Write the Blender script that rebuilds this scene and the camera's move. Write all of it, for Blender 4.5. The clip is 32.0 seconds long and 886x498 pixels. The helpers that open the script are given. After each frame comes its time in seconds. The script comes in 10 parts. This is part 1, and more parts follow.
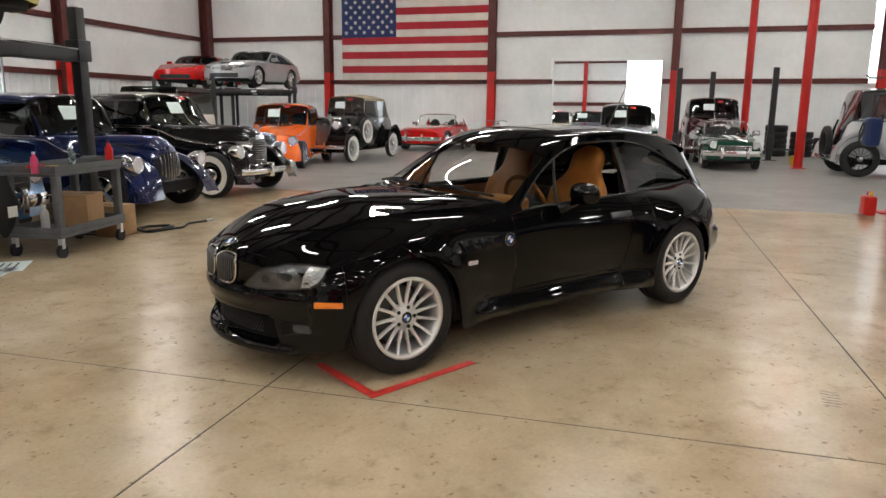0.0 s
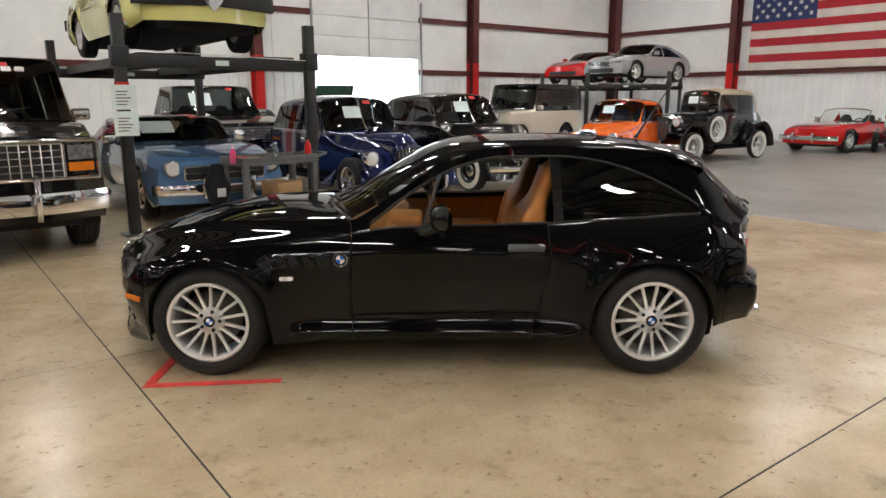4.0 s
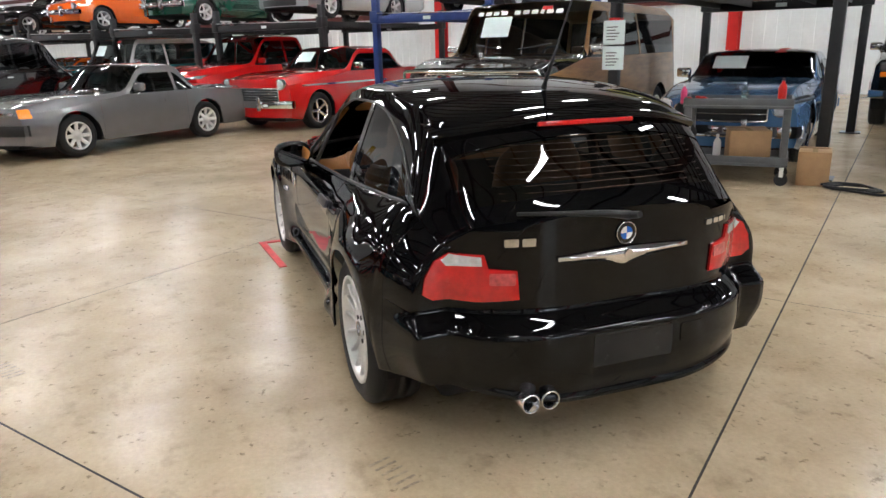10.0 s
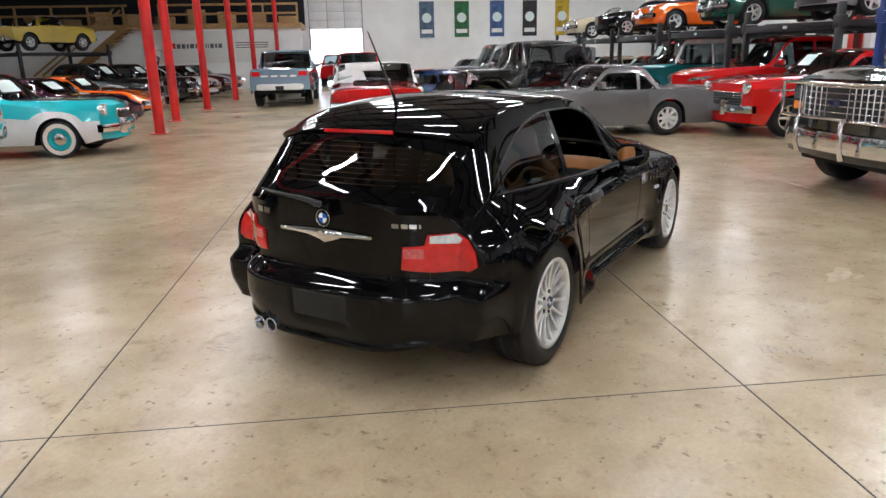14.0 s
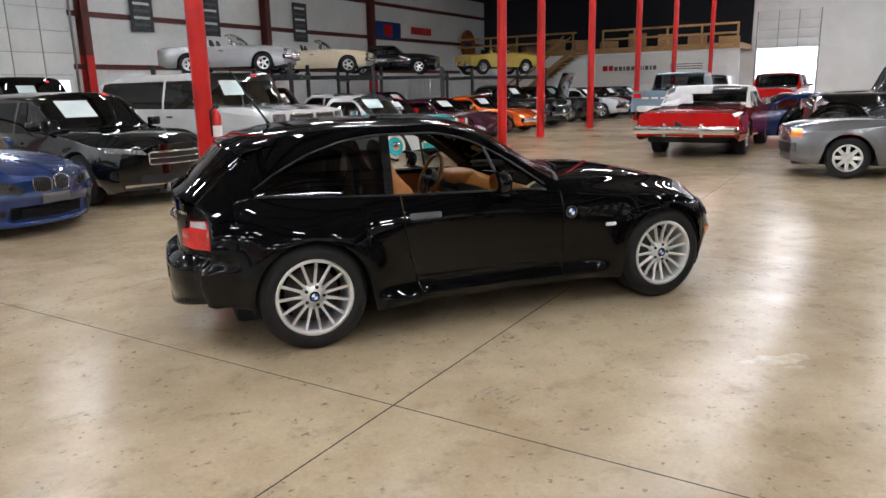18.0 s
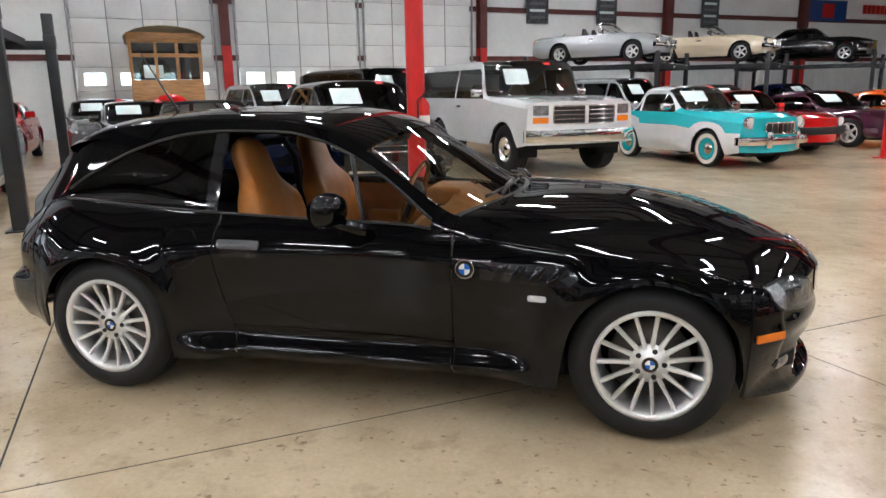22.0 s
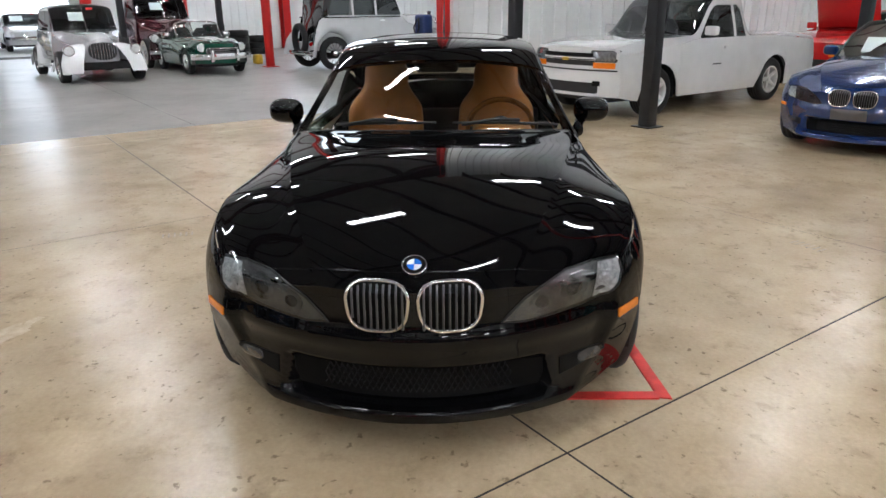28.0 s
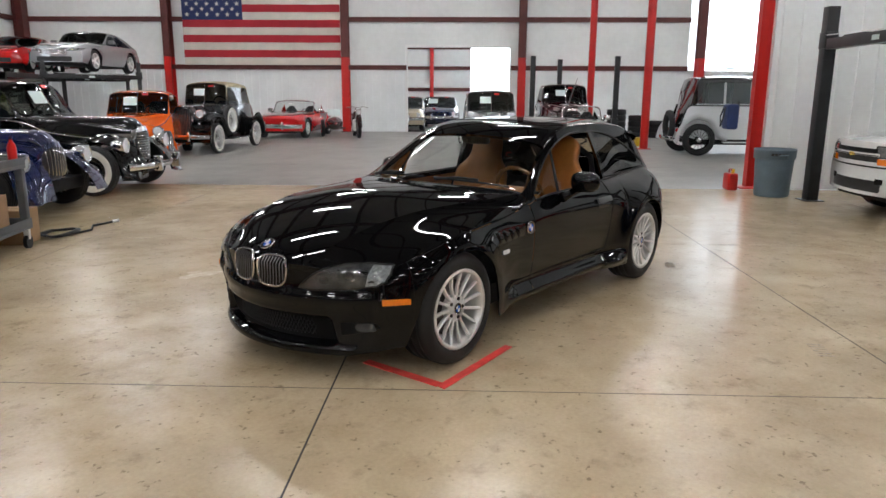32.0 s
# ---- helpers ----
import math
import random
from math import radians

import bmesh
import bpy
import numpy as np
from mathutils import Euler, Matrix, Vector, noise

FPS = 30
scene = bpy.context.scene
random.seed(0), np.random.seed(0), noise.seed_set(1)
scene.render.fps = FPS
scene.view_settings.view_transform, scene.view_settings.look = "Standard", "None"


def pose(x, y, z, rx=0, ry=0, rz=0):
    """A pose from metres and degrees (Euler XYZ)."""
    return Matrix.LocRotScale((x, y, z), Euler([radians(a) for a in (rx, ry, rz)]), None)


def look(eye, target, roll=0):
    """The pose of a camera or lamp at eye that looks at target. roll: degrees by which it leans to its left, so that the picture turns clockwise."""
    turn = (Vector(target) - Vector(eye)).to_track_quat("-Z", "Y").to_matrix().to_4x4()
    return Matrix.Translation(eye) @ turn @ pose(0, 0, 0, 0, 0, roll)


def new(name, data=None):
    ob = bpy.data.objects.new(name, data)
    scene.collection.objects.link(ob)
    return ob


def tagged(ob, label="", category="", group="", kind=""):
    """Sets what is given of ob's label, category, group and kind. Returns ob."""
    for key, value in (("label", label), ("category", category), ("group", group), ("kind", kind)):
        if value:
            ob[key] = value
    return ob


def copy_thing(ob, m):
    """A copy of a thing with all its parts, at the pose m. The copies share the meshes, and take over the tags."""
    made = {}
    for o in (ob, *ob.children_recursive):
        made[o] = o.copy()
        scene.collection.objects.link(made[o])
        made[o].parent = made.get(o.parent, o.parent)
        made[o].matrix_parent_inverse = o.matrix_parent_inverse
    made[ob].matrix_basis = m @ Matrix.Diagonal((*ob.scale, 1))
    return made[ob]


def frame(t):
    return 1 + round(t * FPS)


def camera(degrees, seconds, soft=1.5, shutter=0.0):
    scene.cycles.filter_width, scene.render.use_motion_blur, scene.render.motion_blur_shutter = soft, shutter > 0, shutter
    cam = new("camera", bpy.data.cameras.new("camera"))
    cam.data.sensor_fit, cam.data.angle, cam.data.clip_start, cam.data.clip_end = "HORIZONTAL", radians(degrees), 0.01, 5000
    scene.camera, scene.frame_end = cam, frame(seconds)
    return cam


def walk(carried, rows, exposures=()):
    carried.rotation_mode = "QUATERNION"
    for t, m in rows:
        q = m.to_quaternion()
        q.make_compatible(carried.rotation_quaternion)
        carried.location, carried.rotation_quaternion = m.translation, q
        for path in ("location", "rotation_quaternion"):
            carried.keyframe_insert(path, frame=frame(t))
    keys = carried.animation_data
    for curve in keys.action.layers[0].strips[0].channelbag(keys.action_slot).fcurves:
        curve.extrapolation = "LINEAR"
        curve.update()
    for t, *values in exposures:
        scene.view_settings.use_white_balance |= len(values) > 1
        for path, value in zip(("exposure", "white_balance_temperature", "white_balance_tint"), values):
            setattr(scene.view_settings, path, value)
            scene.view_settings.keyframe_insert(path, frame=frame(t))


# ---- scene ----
cam = camera(64.8, 32.0)
PATH = [
    (0, (3.253, 3.772, 1.412), (2.062, 2.214, 1.02), 0.5),
    (0.5, (2.899, 4.021, 1.428), (1.849, 2.365, 1.033), 0.4),
    (1, (2.508, 4.23, 1.449), (1.599, 2.494, 1.051), 0.3),
    (1.5, (2.134, 4.481, 1.487), (1.365, 2.678, 1.087), 0.3),
    (2, (1.706, 4.608, 1.471), (1.094, 2.747, 1.068), 0.0),
    (2.5, (1.249, 4.672, 1.488), (0.792, 2.767, 1.083), -0.0),
    (3, (0.791, 4.722, 1.512), (0.494, 2.787, 1.102), 0.1),
    (3.5, (0.352, 4.638, 1.511), (0.199, 2.688, 1.096), 0.0),
    (5.5, (-1.216, 3.931, 1.519), (-0.742, 2.041, 1.07), -0.5),
    (6, (-1.594, 3.684, 1.497), (-0.96, 1.847, 1.022), -0.7),
    (6.5, (-1.97, 3.464, 1.49), (-1.17, 1.7, 0.994), -0.8),
    (7, (-2.326, 3.242, 1.477), (-1.351, 1.578, 0.946), -1.0),
    (7.5, (-2.649, 2.977, 1.481), (-1.503, 1.432, 0.933), -0.8),
    (8, (-3.008, 2.704, 1.476), (-1.689, 1.305, 0.925), -1.0),
    (8.5, (-3.249, 2.405, 1.456), (-1.794, 1.156, 0.89), -1.2),
    (9, (-3.472, 2.082, 1.464), (-1.882, 1.008, 0.899), -1.2),
    (9.5, (-3.734, 1.759, 1.477), (-2.017, 0.899, 0.918), -1.2),
    (10, (-3.914, 1.385, 1.448), (-2.104, 0.741, 0.89), -1.4),
    (10.5, (-4.121, 0.996, 1.451), (-2.25, 0.557, 0.898), -1.7),
    (11, (-4.263, 0.598, 1.441), (-2.351, 0.391, 0.893), -1.5),
    (11.5, (-4.342, 0.178, 1.469), (-2.42, 0.209, 0.915), -1.5),
    (12, (-4.449, -0.266, 1.478), (-2.542, -0.014, 0.931), -1.6),
    (12.5, (-4.441, -0.686, 1.447), (-2.57, -0.239, 0.903), -1.6),
    (13, (-4.414, -1.127, 1.446), (-2.594, -0.496, 0.905), -1.5),
    (13.5, (-4.368, -1.58, 1.47), (-2.625, -0.761, 0.932), -1.5),
    (16, (-3.452, -3.589, 1.528), (-2.188, -2.117, 1.042), -0.4),
    (16.5, (-3.11, -3.904, 1.494), (-1.974, -2.328, 1.017), -1.1),
    (17, (-2.777, -4.246, 1.486), (-1.789, -2.57, 1.024), -1.4),
    (17.5, (-2.388, -4.508, 1.463), (-1.548, -2.751, 1.008), -1.2),
    (18, (-1.932, -4.68, 1.47), (-1.224, -2.864, 1.022), -1.3),
    (18.5, (-1.447, -4.846, 1.465), (-0.875, -2.982, 1.021), -1.3),
    (19, (-0.978, -4.857, 1.454), (-0.55, -2.955, 1.009), -1.2),
    (19.5, (-0.542, -4.747, 1.439), (-0.247, -2.819, 0.996), -1.1),
    (20, (-0.138, -4.592, 1.437), (-0.009, -2.646, 0.993), -1.0),
    (20.5, (0.201, -4.315, 1.421), (0.15, -2.365, 0.98), -1.1),
    (21, (0.54, -4.05, 1.414), (0.326, -2.11, 0.975), -1.0),
    (21.5, (0.818, -3.754, 1.387), (0.455, -1.836, 0.949), -0.9),
    (22, (1.073, -3.468, 1.377), (0.595, -1.578, 0.931), -0.9),
    (22.5, (1.37, -3.256, 1.378), (0.767, -1.416, 0.878), -0.9),
    (23, (1.618, -3.013, 1.358), (0.878, -1.246, 0.782), -0.8),
    (23.5, (1.893, -2.796, 1.363), (0.97, -1.129, 0.755), -0.9),
    (24, (2.233, -2.607, 1.364), (1.096, -1.082, 0.745), -0.8),
    (24.5, (2.523, -2.365, 1.367), (1.243, -0.967, 0.728), -0.7),
    (25, (2.873, -2.134, 1.375), (1.453, -0.881, 0.734), -0.6),
    (27.5, (3.958, -0.260, 1.451), (2.075, -0.065, 0.807), -0.6),
    (28, (3.973, 0.170, 1.464), (2.085, 0.101, 0.808), -0.6),
    (28.5, (3.853, 0.548, 1.455), (1.988, 0.223, 0.808), -0.9),
    (29, (3.785, 0.945, 1.448), (1.972, 0.385, 0.814), -1.2),
    (29.5, (3.636, 1.327, 1.447), (1.923, 0.523, 0.800), -0.6),
    (30, (3.470, 1.717, 1.460), (1.872, 0.707, 0.809), -0.6),
    (30.5, (3.505, 2.082, 1.482), (1.96, 0.979, 0.851), 0.1),
    (31, (3.7, 2.442, 1.478), (2.161, 1.289, 0.93), 0.2),
    (31.5, (3.909, 2.772, 1.466), (2.366, 1.586, 1.006), 0.3),
    (32, (4.151, 3.05, 1.468), (2.629, 1.826, 1.037), 0.3),
]
walk(cam, [(t, look(eye, target, roll)) for t, eye, target, roll in PATH],
     [(0.0, 0.05, 6500, 10), (3.0, 0.12, 6500, 10), (6.0, 0.28, 6450, 10), (8.0, 0.36, 6150, 10), (10.0, 0.40, 6000, 10), (13.0, 0.34, 5900, 10), (17.0, 0.28, 5880, 10), (21.0, 0.45, 5880, 10), (24.0, 0.66, 5920, 10), (26.0, 0.50, 5900, 10), (28.0, 0.28, 5880, 10), (30.0, 0.15, 5900, 10), (32.0, 0.05, 6100, 10)])


# ---- world, lights ----
world = bpy.data.worlds.new("world")
scene.world = world
world.use_nodes = True
_wn = world.node_tree.nodes
_sky = _wn.new("ShaderNodeTexSky")
_sky.sky_type, _sky.sun_disc = "NISHITA", False
_sky.sun_elevation, _sky.sun_rotation = radians(48), radians(60)
world.node_tree.links.new(_sky.outputs[0], _wn["Background"].inputs[0])
_wn["Background"].inputs[1].default_value = 0.12
sun = new("sun", bpy.data.lights.new("sun", "SUN"))
sun.data.energy, sun.data.angle, sun.data.color = 3.0, radians(0.6), (1.0, 0.95, 0.88)
sun.matrix_world = pose(0, 0, 30, 42, 0, 120)
LAMP_POWER = 95.0

# ---- materials ----
MATS = {}


def mat(name, color, rough=0.5, metal=0.0, vary=0.08, scale=6.0, bump=0.0, bscale=60.0, coat=0.0, spec=0.5,
        trans=0.0, ior=1.45, emit=0.0, alpha=1.0, rvary=0.0, stretch=None, dark=None, rand=0.0):
    """A principled material with colour, gloss and relief that vary by noise at two scales."""
    if name in MATS:
        return MATS[name]
    m = bpy.data.materials.new(name)
    m.use_nodes = True
    nt = m.node_tree
    n, l = nt.nodes, nt.links
    p = n["Principled BSDF"]
    p.inputs["Roughness"].default_value = rough
    p.inputs["Metallic"].default_value = metal
    p.inputs["Coat Weight"].default_value = coat
    p.inputs["Coat Roughness"].default_value = 0.03
    p.inputs["Specular IOR Level"].default_value = spec
    p.inputs["Transmission Weight"].default_value = trans
    p.inputs["IOR"].default_value = ior
    p.inputs["Alpha"].default_value = alpha
    p.inputs["Base Color"].default_value = (*color, 1)
    if emit:
        p.inputs["Emission Color"].default_value = (*color, 1)
        p.inputs["Emission Strength"].default_value = emit
    tc = n.new("ShaderNodeTexCoord")
    mp = n.new("ShaderNodeMapping")
    l.new(tc.outputs["Object"], mp.inputs[0])
    if stretch:
        mp.inputs["Scale"].default_value = stretch
    if vary or rvary:
        a, b = n.new("ShaderNodeTexNoise"), n.new("ShaderNodeTexNoise")
        a.inputs["Scale"].default_value, b.inputs["Scale"].default_value = scale, scale * 9
        a.inputs["Detail"].default_value, b.inputs["Detail"].default_value = 5, 4
        l.new(mp.outputs[0], a.inputs[0]), l.new(mp.outputs[0], b.inputs[0])
        add = n.new("ShaderNodeMath")
        add.operation, add.use_clamp = "MULTIPLY_ADD", False
        l.new(b.outputs[0], add.inputs[0])
        add.inputs[1].default_value = 0.4
        l.new(a.outputs[0], add.inputs[2])
        ramp = n.new("ShaderNodeMapRange")
        ramp.inputs["From Min"].default_value, ramp.inputs["From Max"].default_value = 0.45, 0.95
        l.new(add.outputs[0], ramp.inputs[0])
        mix = n.new("ShaderNodeMix")
        mix.data_type = "RGBA"
        d = dark or [c * (1 - vary * 2.0) for c in color]
        mix.inputs["A"].default_value = (*d, 1)
        mix.inputs["B"].default_value = (*[min(1, c * (1 + vary)) for c in color], 1)
        l.new(ramp.outputs[0], mix.inputs["Factor"])
        out = mix.outputs["Result"]
        if rand:
            oi, hv, rm = n.new("ShaderNodeObjectInfo"), n.new("ShaderNodeHueSaturation"), n.new("ShaderNodeMapRange")
            rm.inputs["To Min"].default_value, rm.inputs["To Max"].default_value = 1 - rand, 1 + rand
            l.new(oi.outputs["Random"], rm.inputs[0]), l.new(rm.outputs[0], hv.inputs["Value"]), l.new(out, hv.inputs["Color"])
            out = hv.outputs[0]
        l.new(out, p.inputs["Base Color"])
        if rvary:
            rr = n.new("ShaderNodeMapRange")
            rr.inputs["To Min"].default_value, rr.inputs["To Max"].default_value = max(0.02, rough - rvary), rough + rvary
            l.new(ramp.outputs[0], rr.inputs[0]), l.new(rr.outputs[0], p.inputs["Roughness"])
    if bump:
        c, bp = n.new("ShaderNodeTexNoise"), n.new("ShaderNodeBump")
        c.inputs["Scale"].default_value, c.inputs["Detail"].default_value = bscale, 4
        bp.inputs["Strength"].default_value, bp.inputs["Distance"].default_value = bump, 0.01
        l.new(mp.outputs[0], c.inputs[0]), l.new(c.outputs[0], bp.inputs["Height"]), l.new(bp.outputs[0], p.inputs["Normal"])
    MATS[name] = m
    return m


def paint(name, color, flake=0.0):
    return mat("paint_" + name, color, rough=0.22 if flake else 0.12, vary=0.05, scale=0.8, coat=1.0, metal=flake, spec=0.5, bump=0.012, bscale=300)


def glass(name, tint, weight, rough=0.0):
    """Thin glass: a tinted clear layer under a glossy one, more glossy at grazing angles."""
    if name in MATS:
        return MATS[name]
    m = bpy.data.materials.new(name)
    m.use_nodes = True
    n, l = m.node_tree.nodes, m.node_tree.links
    n.clear()
    o, mx, t, g, f, mr = (n.new("ShaderNode" + k) for k in ("OutputMaterial", "MixShader", "BsdfTransparent", "BsdfGlossy", "Fresnel", "MapRange"))
    t.inputs[0].default_value = (*tint, 1)
    g.inputs["Roughness"].default_value = rough
    f.inputs["IOR"].default_value = 1.5
    mr.inputs["To Min"].default_value, mr.inputs["To Max"].default_value = weight, 1.0
    l.new(f.outputs[0], mr.inputs[0]), l.new(mr.outputs[0], mx.inputs[0])
    l.new(t.outputs[0], mx.inputs[1]), l.new(g.outputs[0], mx.inputs[2]), l.new(mx.outputs[0], o.inputs[0])
    MATS[name] = m
    return m


def concrete(name, base, dark, light, rough):
    """Polished concrete: broad mottling, small dark stains, fine grain, gloss that varies."""
    m = bpy.data.materials.new(name)
    m.use_nodes = True
    n, l = m.node_tree.nodes, m.node_tree.links
    p = n["Principled BSDF"]
    geo = n.new("ShaderNodeNewGeometry")
    add = n.new("ShaderNodeVectorMath")
    add.inputs[1].default_value = (31.37, 17.73, 5.61)
    l.new(geo.outputs["Position"], add.inputs[0])
    src = add.outputs[0]

    def tex(s, detail, rough_):
        t = n.new("ShaderNodeTexNoise")
        t.inputs["Scale"].default_value, t.inputs["Detail"].default_value, t.inputs["Roughness"].default_value = s, detail, rough_
        l.new(src, t.inputs[0])
        return t.outputs[0]

    def rng(v, a, b, c=0.0, d=1.0):
        r = n.new("ShaderNodeMapRange")
        for k, q in (("From Min", a), ("From Max", b), ("To Min", c), ("To Max", d)):
            r.inputs[k].default_value = q
        l.new(v, r.inputs[0])
        return r.outputs[0]

    def mixc(fac, a, b):
        x = n.new("ShaderNodeMix")
        x.data_type = "RGBA"
        l.new(fac, x.inputs["Factor"])
        for k, q in (("A", a), ("B", b)):
            if isinstance(q, tuple):
                x.inputs[k].default_value = (*q, 1)
            else:
                l.new(q, x.inputs[k])
        return x.outputs["Result"]
    broad = rng(tex(0.55, 5, 0.55), 0.33, 0.66)
    mid = rng(tex(2.4, 9, 0.62), 0.32, 0.74)
    spots = rng(tex(5.0, 8, 0.68), 0.55, 0.74)
    grain = rng(tex(46.0, 4, 0.7), 0.3, 0.7, 0.91, 1.07)
    c1 = mixc(broad, dark, base)
    c2 = mixc(rng(mid, 0, 1, 0, 0.75), c1, light)
    c3 = mixc(rng(spots, 0, 1, 0, 0.52), c2, tuple(0.45 * q for q in dark))
    c3 = mixc(rng(rng(tex(0.8, 3, 0.50), 0.45, 0.72), 0, 1, 0, 0.45), c3, tuple(0.62 * q for q in dark))
    c4 = mixc(rng(rng(tex(24.0, 4, 0.55), 0.635, 0.72), 0, 1, 0, 0.60), c3, tuple(0.30 * q for q in dark))
    hv = n.new("ShaderNodeHueSaturation")
    l.new(grain, hv.inputs["Value"]), l.new(c4, hv.inputs["Color"])
    l.new(hv.outputs[0], p.inputs["Base Color"])
    p.inputs["Roughness"].default_value = rough
    p.inputs["Specular IOR Level"].default_value = 0.5
    bp = n.new("ShaderNodeBump")
    bp.inputs["Strength"].default_value, bp.inputs["Distance"].default_value = 0.04, 0.01
    l.new(tex(30.0, 5, 0.6), bp.inputs["Height"]), l.new(bp.outputs[0], p.inputs["Normal"])
    MATS[name] = m
    return m


M_TAN = concrete("tan_polished_concrete", (0.49, 0.388, 0.25), (0.36, 0.268, 0.158), (0.61, 0.50, 0.345), 0.23)
M_GREY = concrete("grey_concrete", (0.30, 0.29, 0.27), (0.215, 0.205, 0.19), (0.37, 0.355, 0.33), 0.34)
M_JOINT = mat("joint_filler", (0.035, 0.03, 0.025), 0.8)
M_VINYL = mat("white_vinyl_insulation", (0.84, 0.86, 0.86), 0.42, vary=0.05, scale=0.6, bump=0.25, bscale=2.2)
M_LINER = mat("white_liner_panel", (0.85, 0.88, 0.89), 0.38, vary=0.04, scale=1.2)
M_WALL = mat("white_painted_board", (0.86, 0.87, 0.87), 0.6, vary=0.04, scale=0.8, bump=0.03, bscale=90)
M_GIRT = mat("red_oxide_steel", (0.105, 0.022, 0.018), 0.5, vary=0.15, scale=3)
M_RED = mat("red_gloss_column_paint", (0.56, 0.018, 0.014), 0.28, vary=0.06, scale=3)
M_DARKSTEEL = mat("black_powder_coated_steel", (0.018, 0.019, 0.021), 0.4, vary=0.2, scale=7)
M_BLUESTEEL = mat("blue_painted_steel", (0.02, 0.05, 0.20), 0.35, vary=0.15, scale=5)
M_YELLOW = mat("yellow_painted_steel", (0.75, 0.48, 0.03), 0.45, vary=0.15, scale=6)
M_CHROME = mat("chrome", (0.82, 0.82, 0.83), 0.06, 1.0, vary=0.04, scale=4)
M_ALU = mat("silver_alloy", (0.80, 0.80, 0.79), 0.34, 0.55, vary=0.06, scale=9)
M_BRIGHTALU = mat("polished_alloy", (0.74, 0.74, 0.74), 0.14, 1.0, vary=0.05, scale=8)
M_RUBBER = mat("tyre_rubber", (0.009, 0.009, 0.0095), 0.6, vary=0.2, scale=12, bump=0.1, bscale=90)
M_WHITEWALL = mat("whitewall_rubber", (0.72, 0.70, 0.64), 0.55, vary=0.06)
M_BLACKPL = mat("black_plastic", (0.014, 0.014, 0.015), 0.5, vary=0.15, scale=14, bump=0.08, bscale=240)
M_GLOSSBLK = mat("gloss_black_trim", (0.006, 0.006, 0.007), 0.12, vary=0.1, coat=0.6)
M_UNDER = mat("underbody_black", (0.010, 0.010, 0.011), 0.85, vary=0.3)
M_PAPER = mat("white_paper", (0.70, 0.80, 0.79), 0.7, vary=0.03)
M_INK = mat("grey_ink", (0.12, 0.12, 0.13), 0.7, vary=0.0)
M_REDTAG = mat("red_sticker", (0.65, 0.03, 0.03), 0.5, vary=0.03)
M_WHITEP = mat("white_plastic", (0.75, 0.75, 0.74), 0.35, vary=0.05)
M_TAPE = mat("red_floor_tape", (0.72, 0.045, 0.035), 0.45, vary=0.12, scale=20)
M_WOOD = mat("pine_wood", (0.42, 0.25, 0.10), 0.55, vary=0.25, scale=3, stretch=(1, 1, 9))
M_CARD = mat("brown_cardboard", (0.36, 0.22, 0.11), 0.8, vary=0.08, scale=9)
M_TAN_L = mat("tan_leather", (0.45, 0.172, 0.036), 0.42, vary=0.10, scale=12, bump=0.12, bscale=170)
M_INTERIOR = mat("dark_cabin_trim", (0.02, 0.02, 0.022), 0.75, vary=0.2, scale=9)
M_CREAMINT = mat("cream_cabin_trim", (0.22, 0.17, 0.12), 0.7, vary=0.1)
M_AMBER = mat("amber_lens", (0.85, 0.22, 0.015), 0.12, vary=0.06, coat=0.6, scale=30)
M_REDLENS = mat("red_lens", (0.62, 0.012, 0.012), 0.10, vary=0.12, coat=0.8, scale=30)
M_CLEARLENS = mat("clear_ribbed_lens", (0.66, 0.66, 0.67), 0.16, vary=0.14, coat=0.8, scale=40)
M_LAMPDARK = mat("lamp_housing", (0.05, 0.052, 0.056), 0.18, vary=0.2, coat=1.0, scale=20)
M_REFLECT = mat("lamp_reflector", (0.75, 0.76, 0.78), 0.10, 1.0, vary=0.12, scale=26)
M_LAMPSHINE = mat("lamp_lens_silver", (0.34, 0.35, 0.36), 0.16, 0.6, vary=0.35, scale=22, coat=1.0)
M_TUBE = mat("lamp_diffuser", (1.0, 0.96, 0.90), 0.5, vary=0, emit=LAMP_POWER)
G_CLEAR = glass("clear_glass", (0.86, 0.90, 0.88), 0.02)
G_TINT = glass("dark_tinted_glass", (0.10, 0.105, 0.11), 0.03)
G_MID = glass("grey_glass", (0.34, 0.37, 0.37), 0.03)
G_LENS = glass("lamp_cover", (0.80, 0.82, 0.83), 0.06)
P_BLACK = mat("paint_black", (0.0022, 0.0022, 0.0026), rough=0.25, vary=0.04, scale=0.8, coat=1.0, spec=0.0, bump=0.006, bscale=300)
P_BLACK.node_tree.nodes["Principled BSDF"].inputs["Coat IOR"].default_value = 1.37

# ---- helpers ----
B = pose(0, 0, 0, 0, 0, 37.0)


def at(u, v, z=0.0, r=0.0):
    """A pose in the building's axes: u along the hall, v across it, turned by r degrees."""
    return B @ pose(u, v, z, 0, 0, r)


def part(name, bm, material, parent=None, label="", flat=False, m=None, keep=False):
    """Links a bmesh as one mesh object under a thing or a part."""
    if flat is False:
        for f in bm.faces:
            f.smooth = True
        if not keep:
            for e in bm.edges:
                if len(e.link_faces) == 2 and e.calc_face_angle(0) > 0.6:
                    e.smooth = False
    me = bpy.data.meshes.new(name)
    bm.to_mesh(me)
    bm.free()
    me.materials.append(material)
    ob = new(name, me)
    if parent is not None:
        ob.parent = parent
    if m is not None:
        ob.matrix_basis = m
    if label:
        ob["label"] = label
    return ob


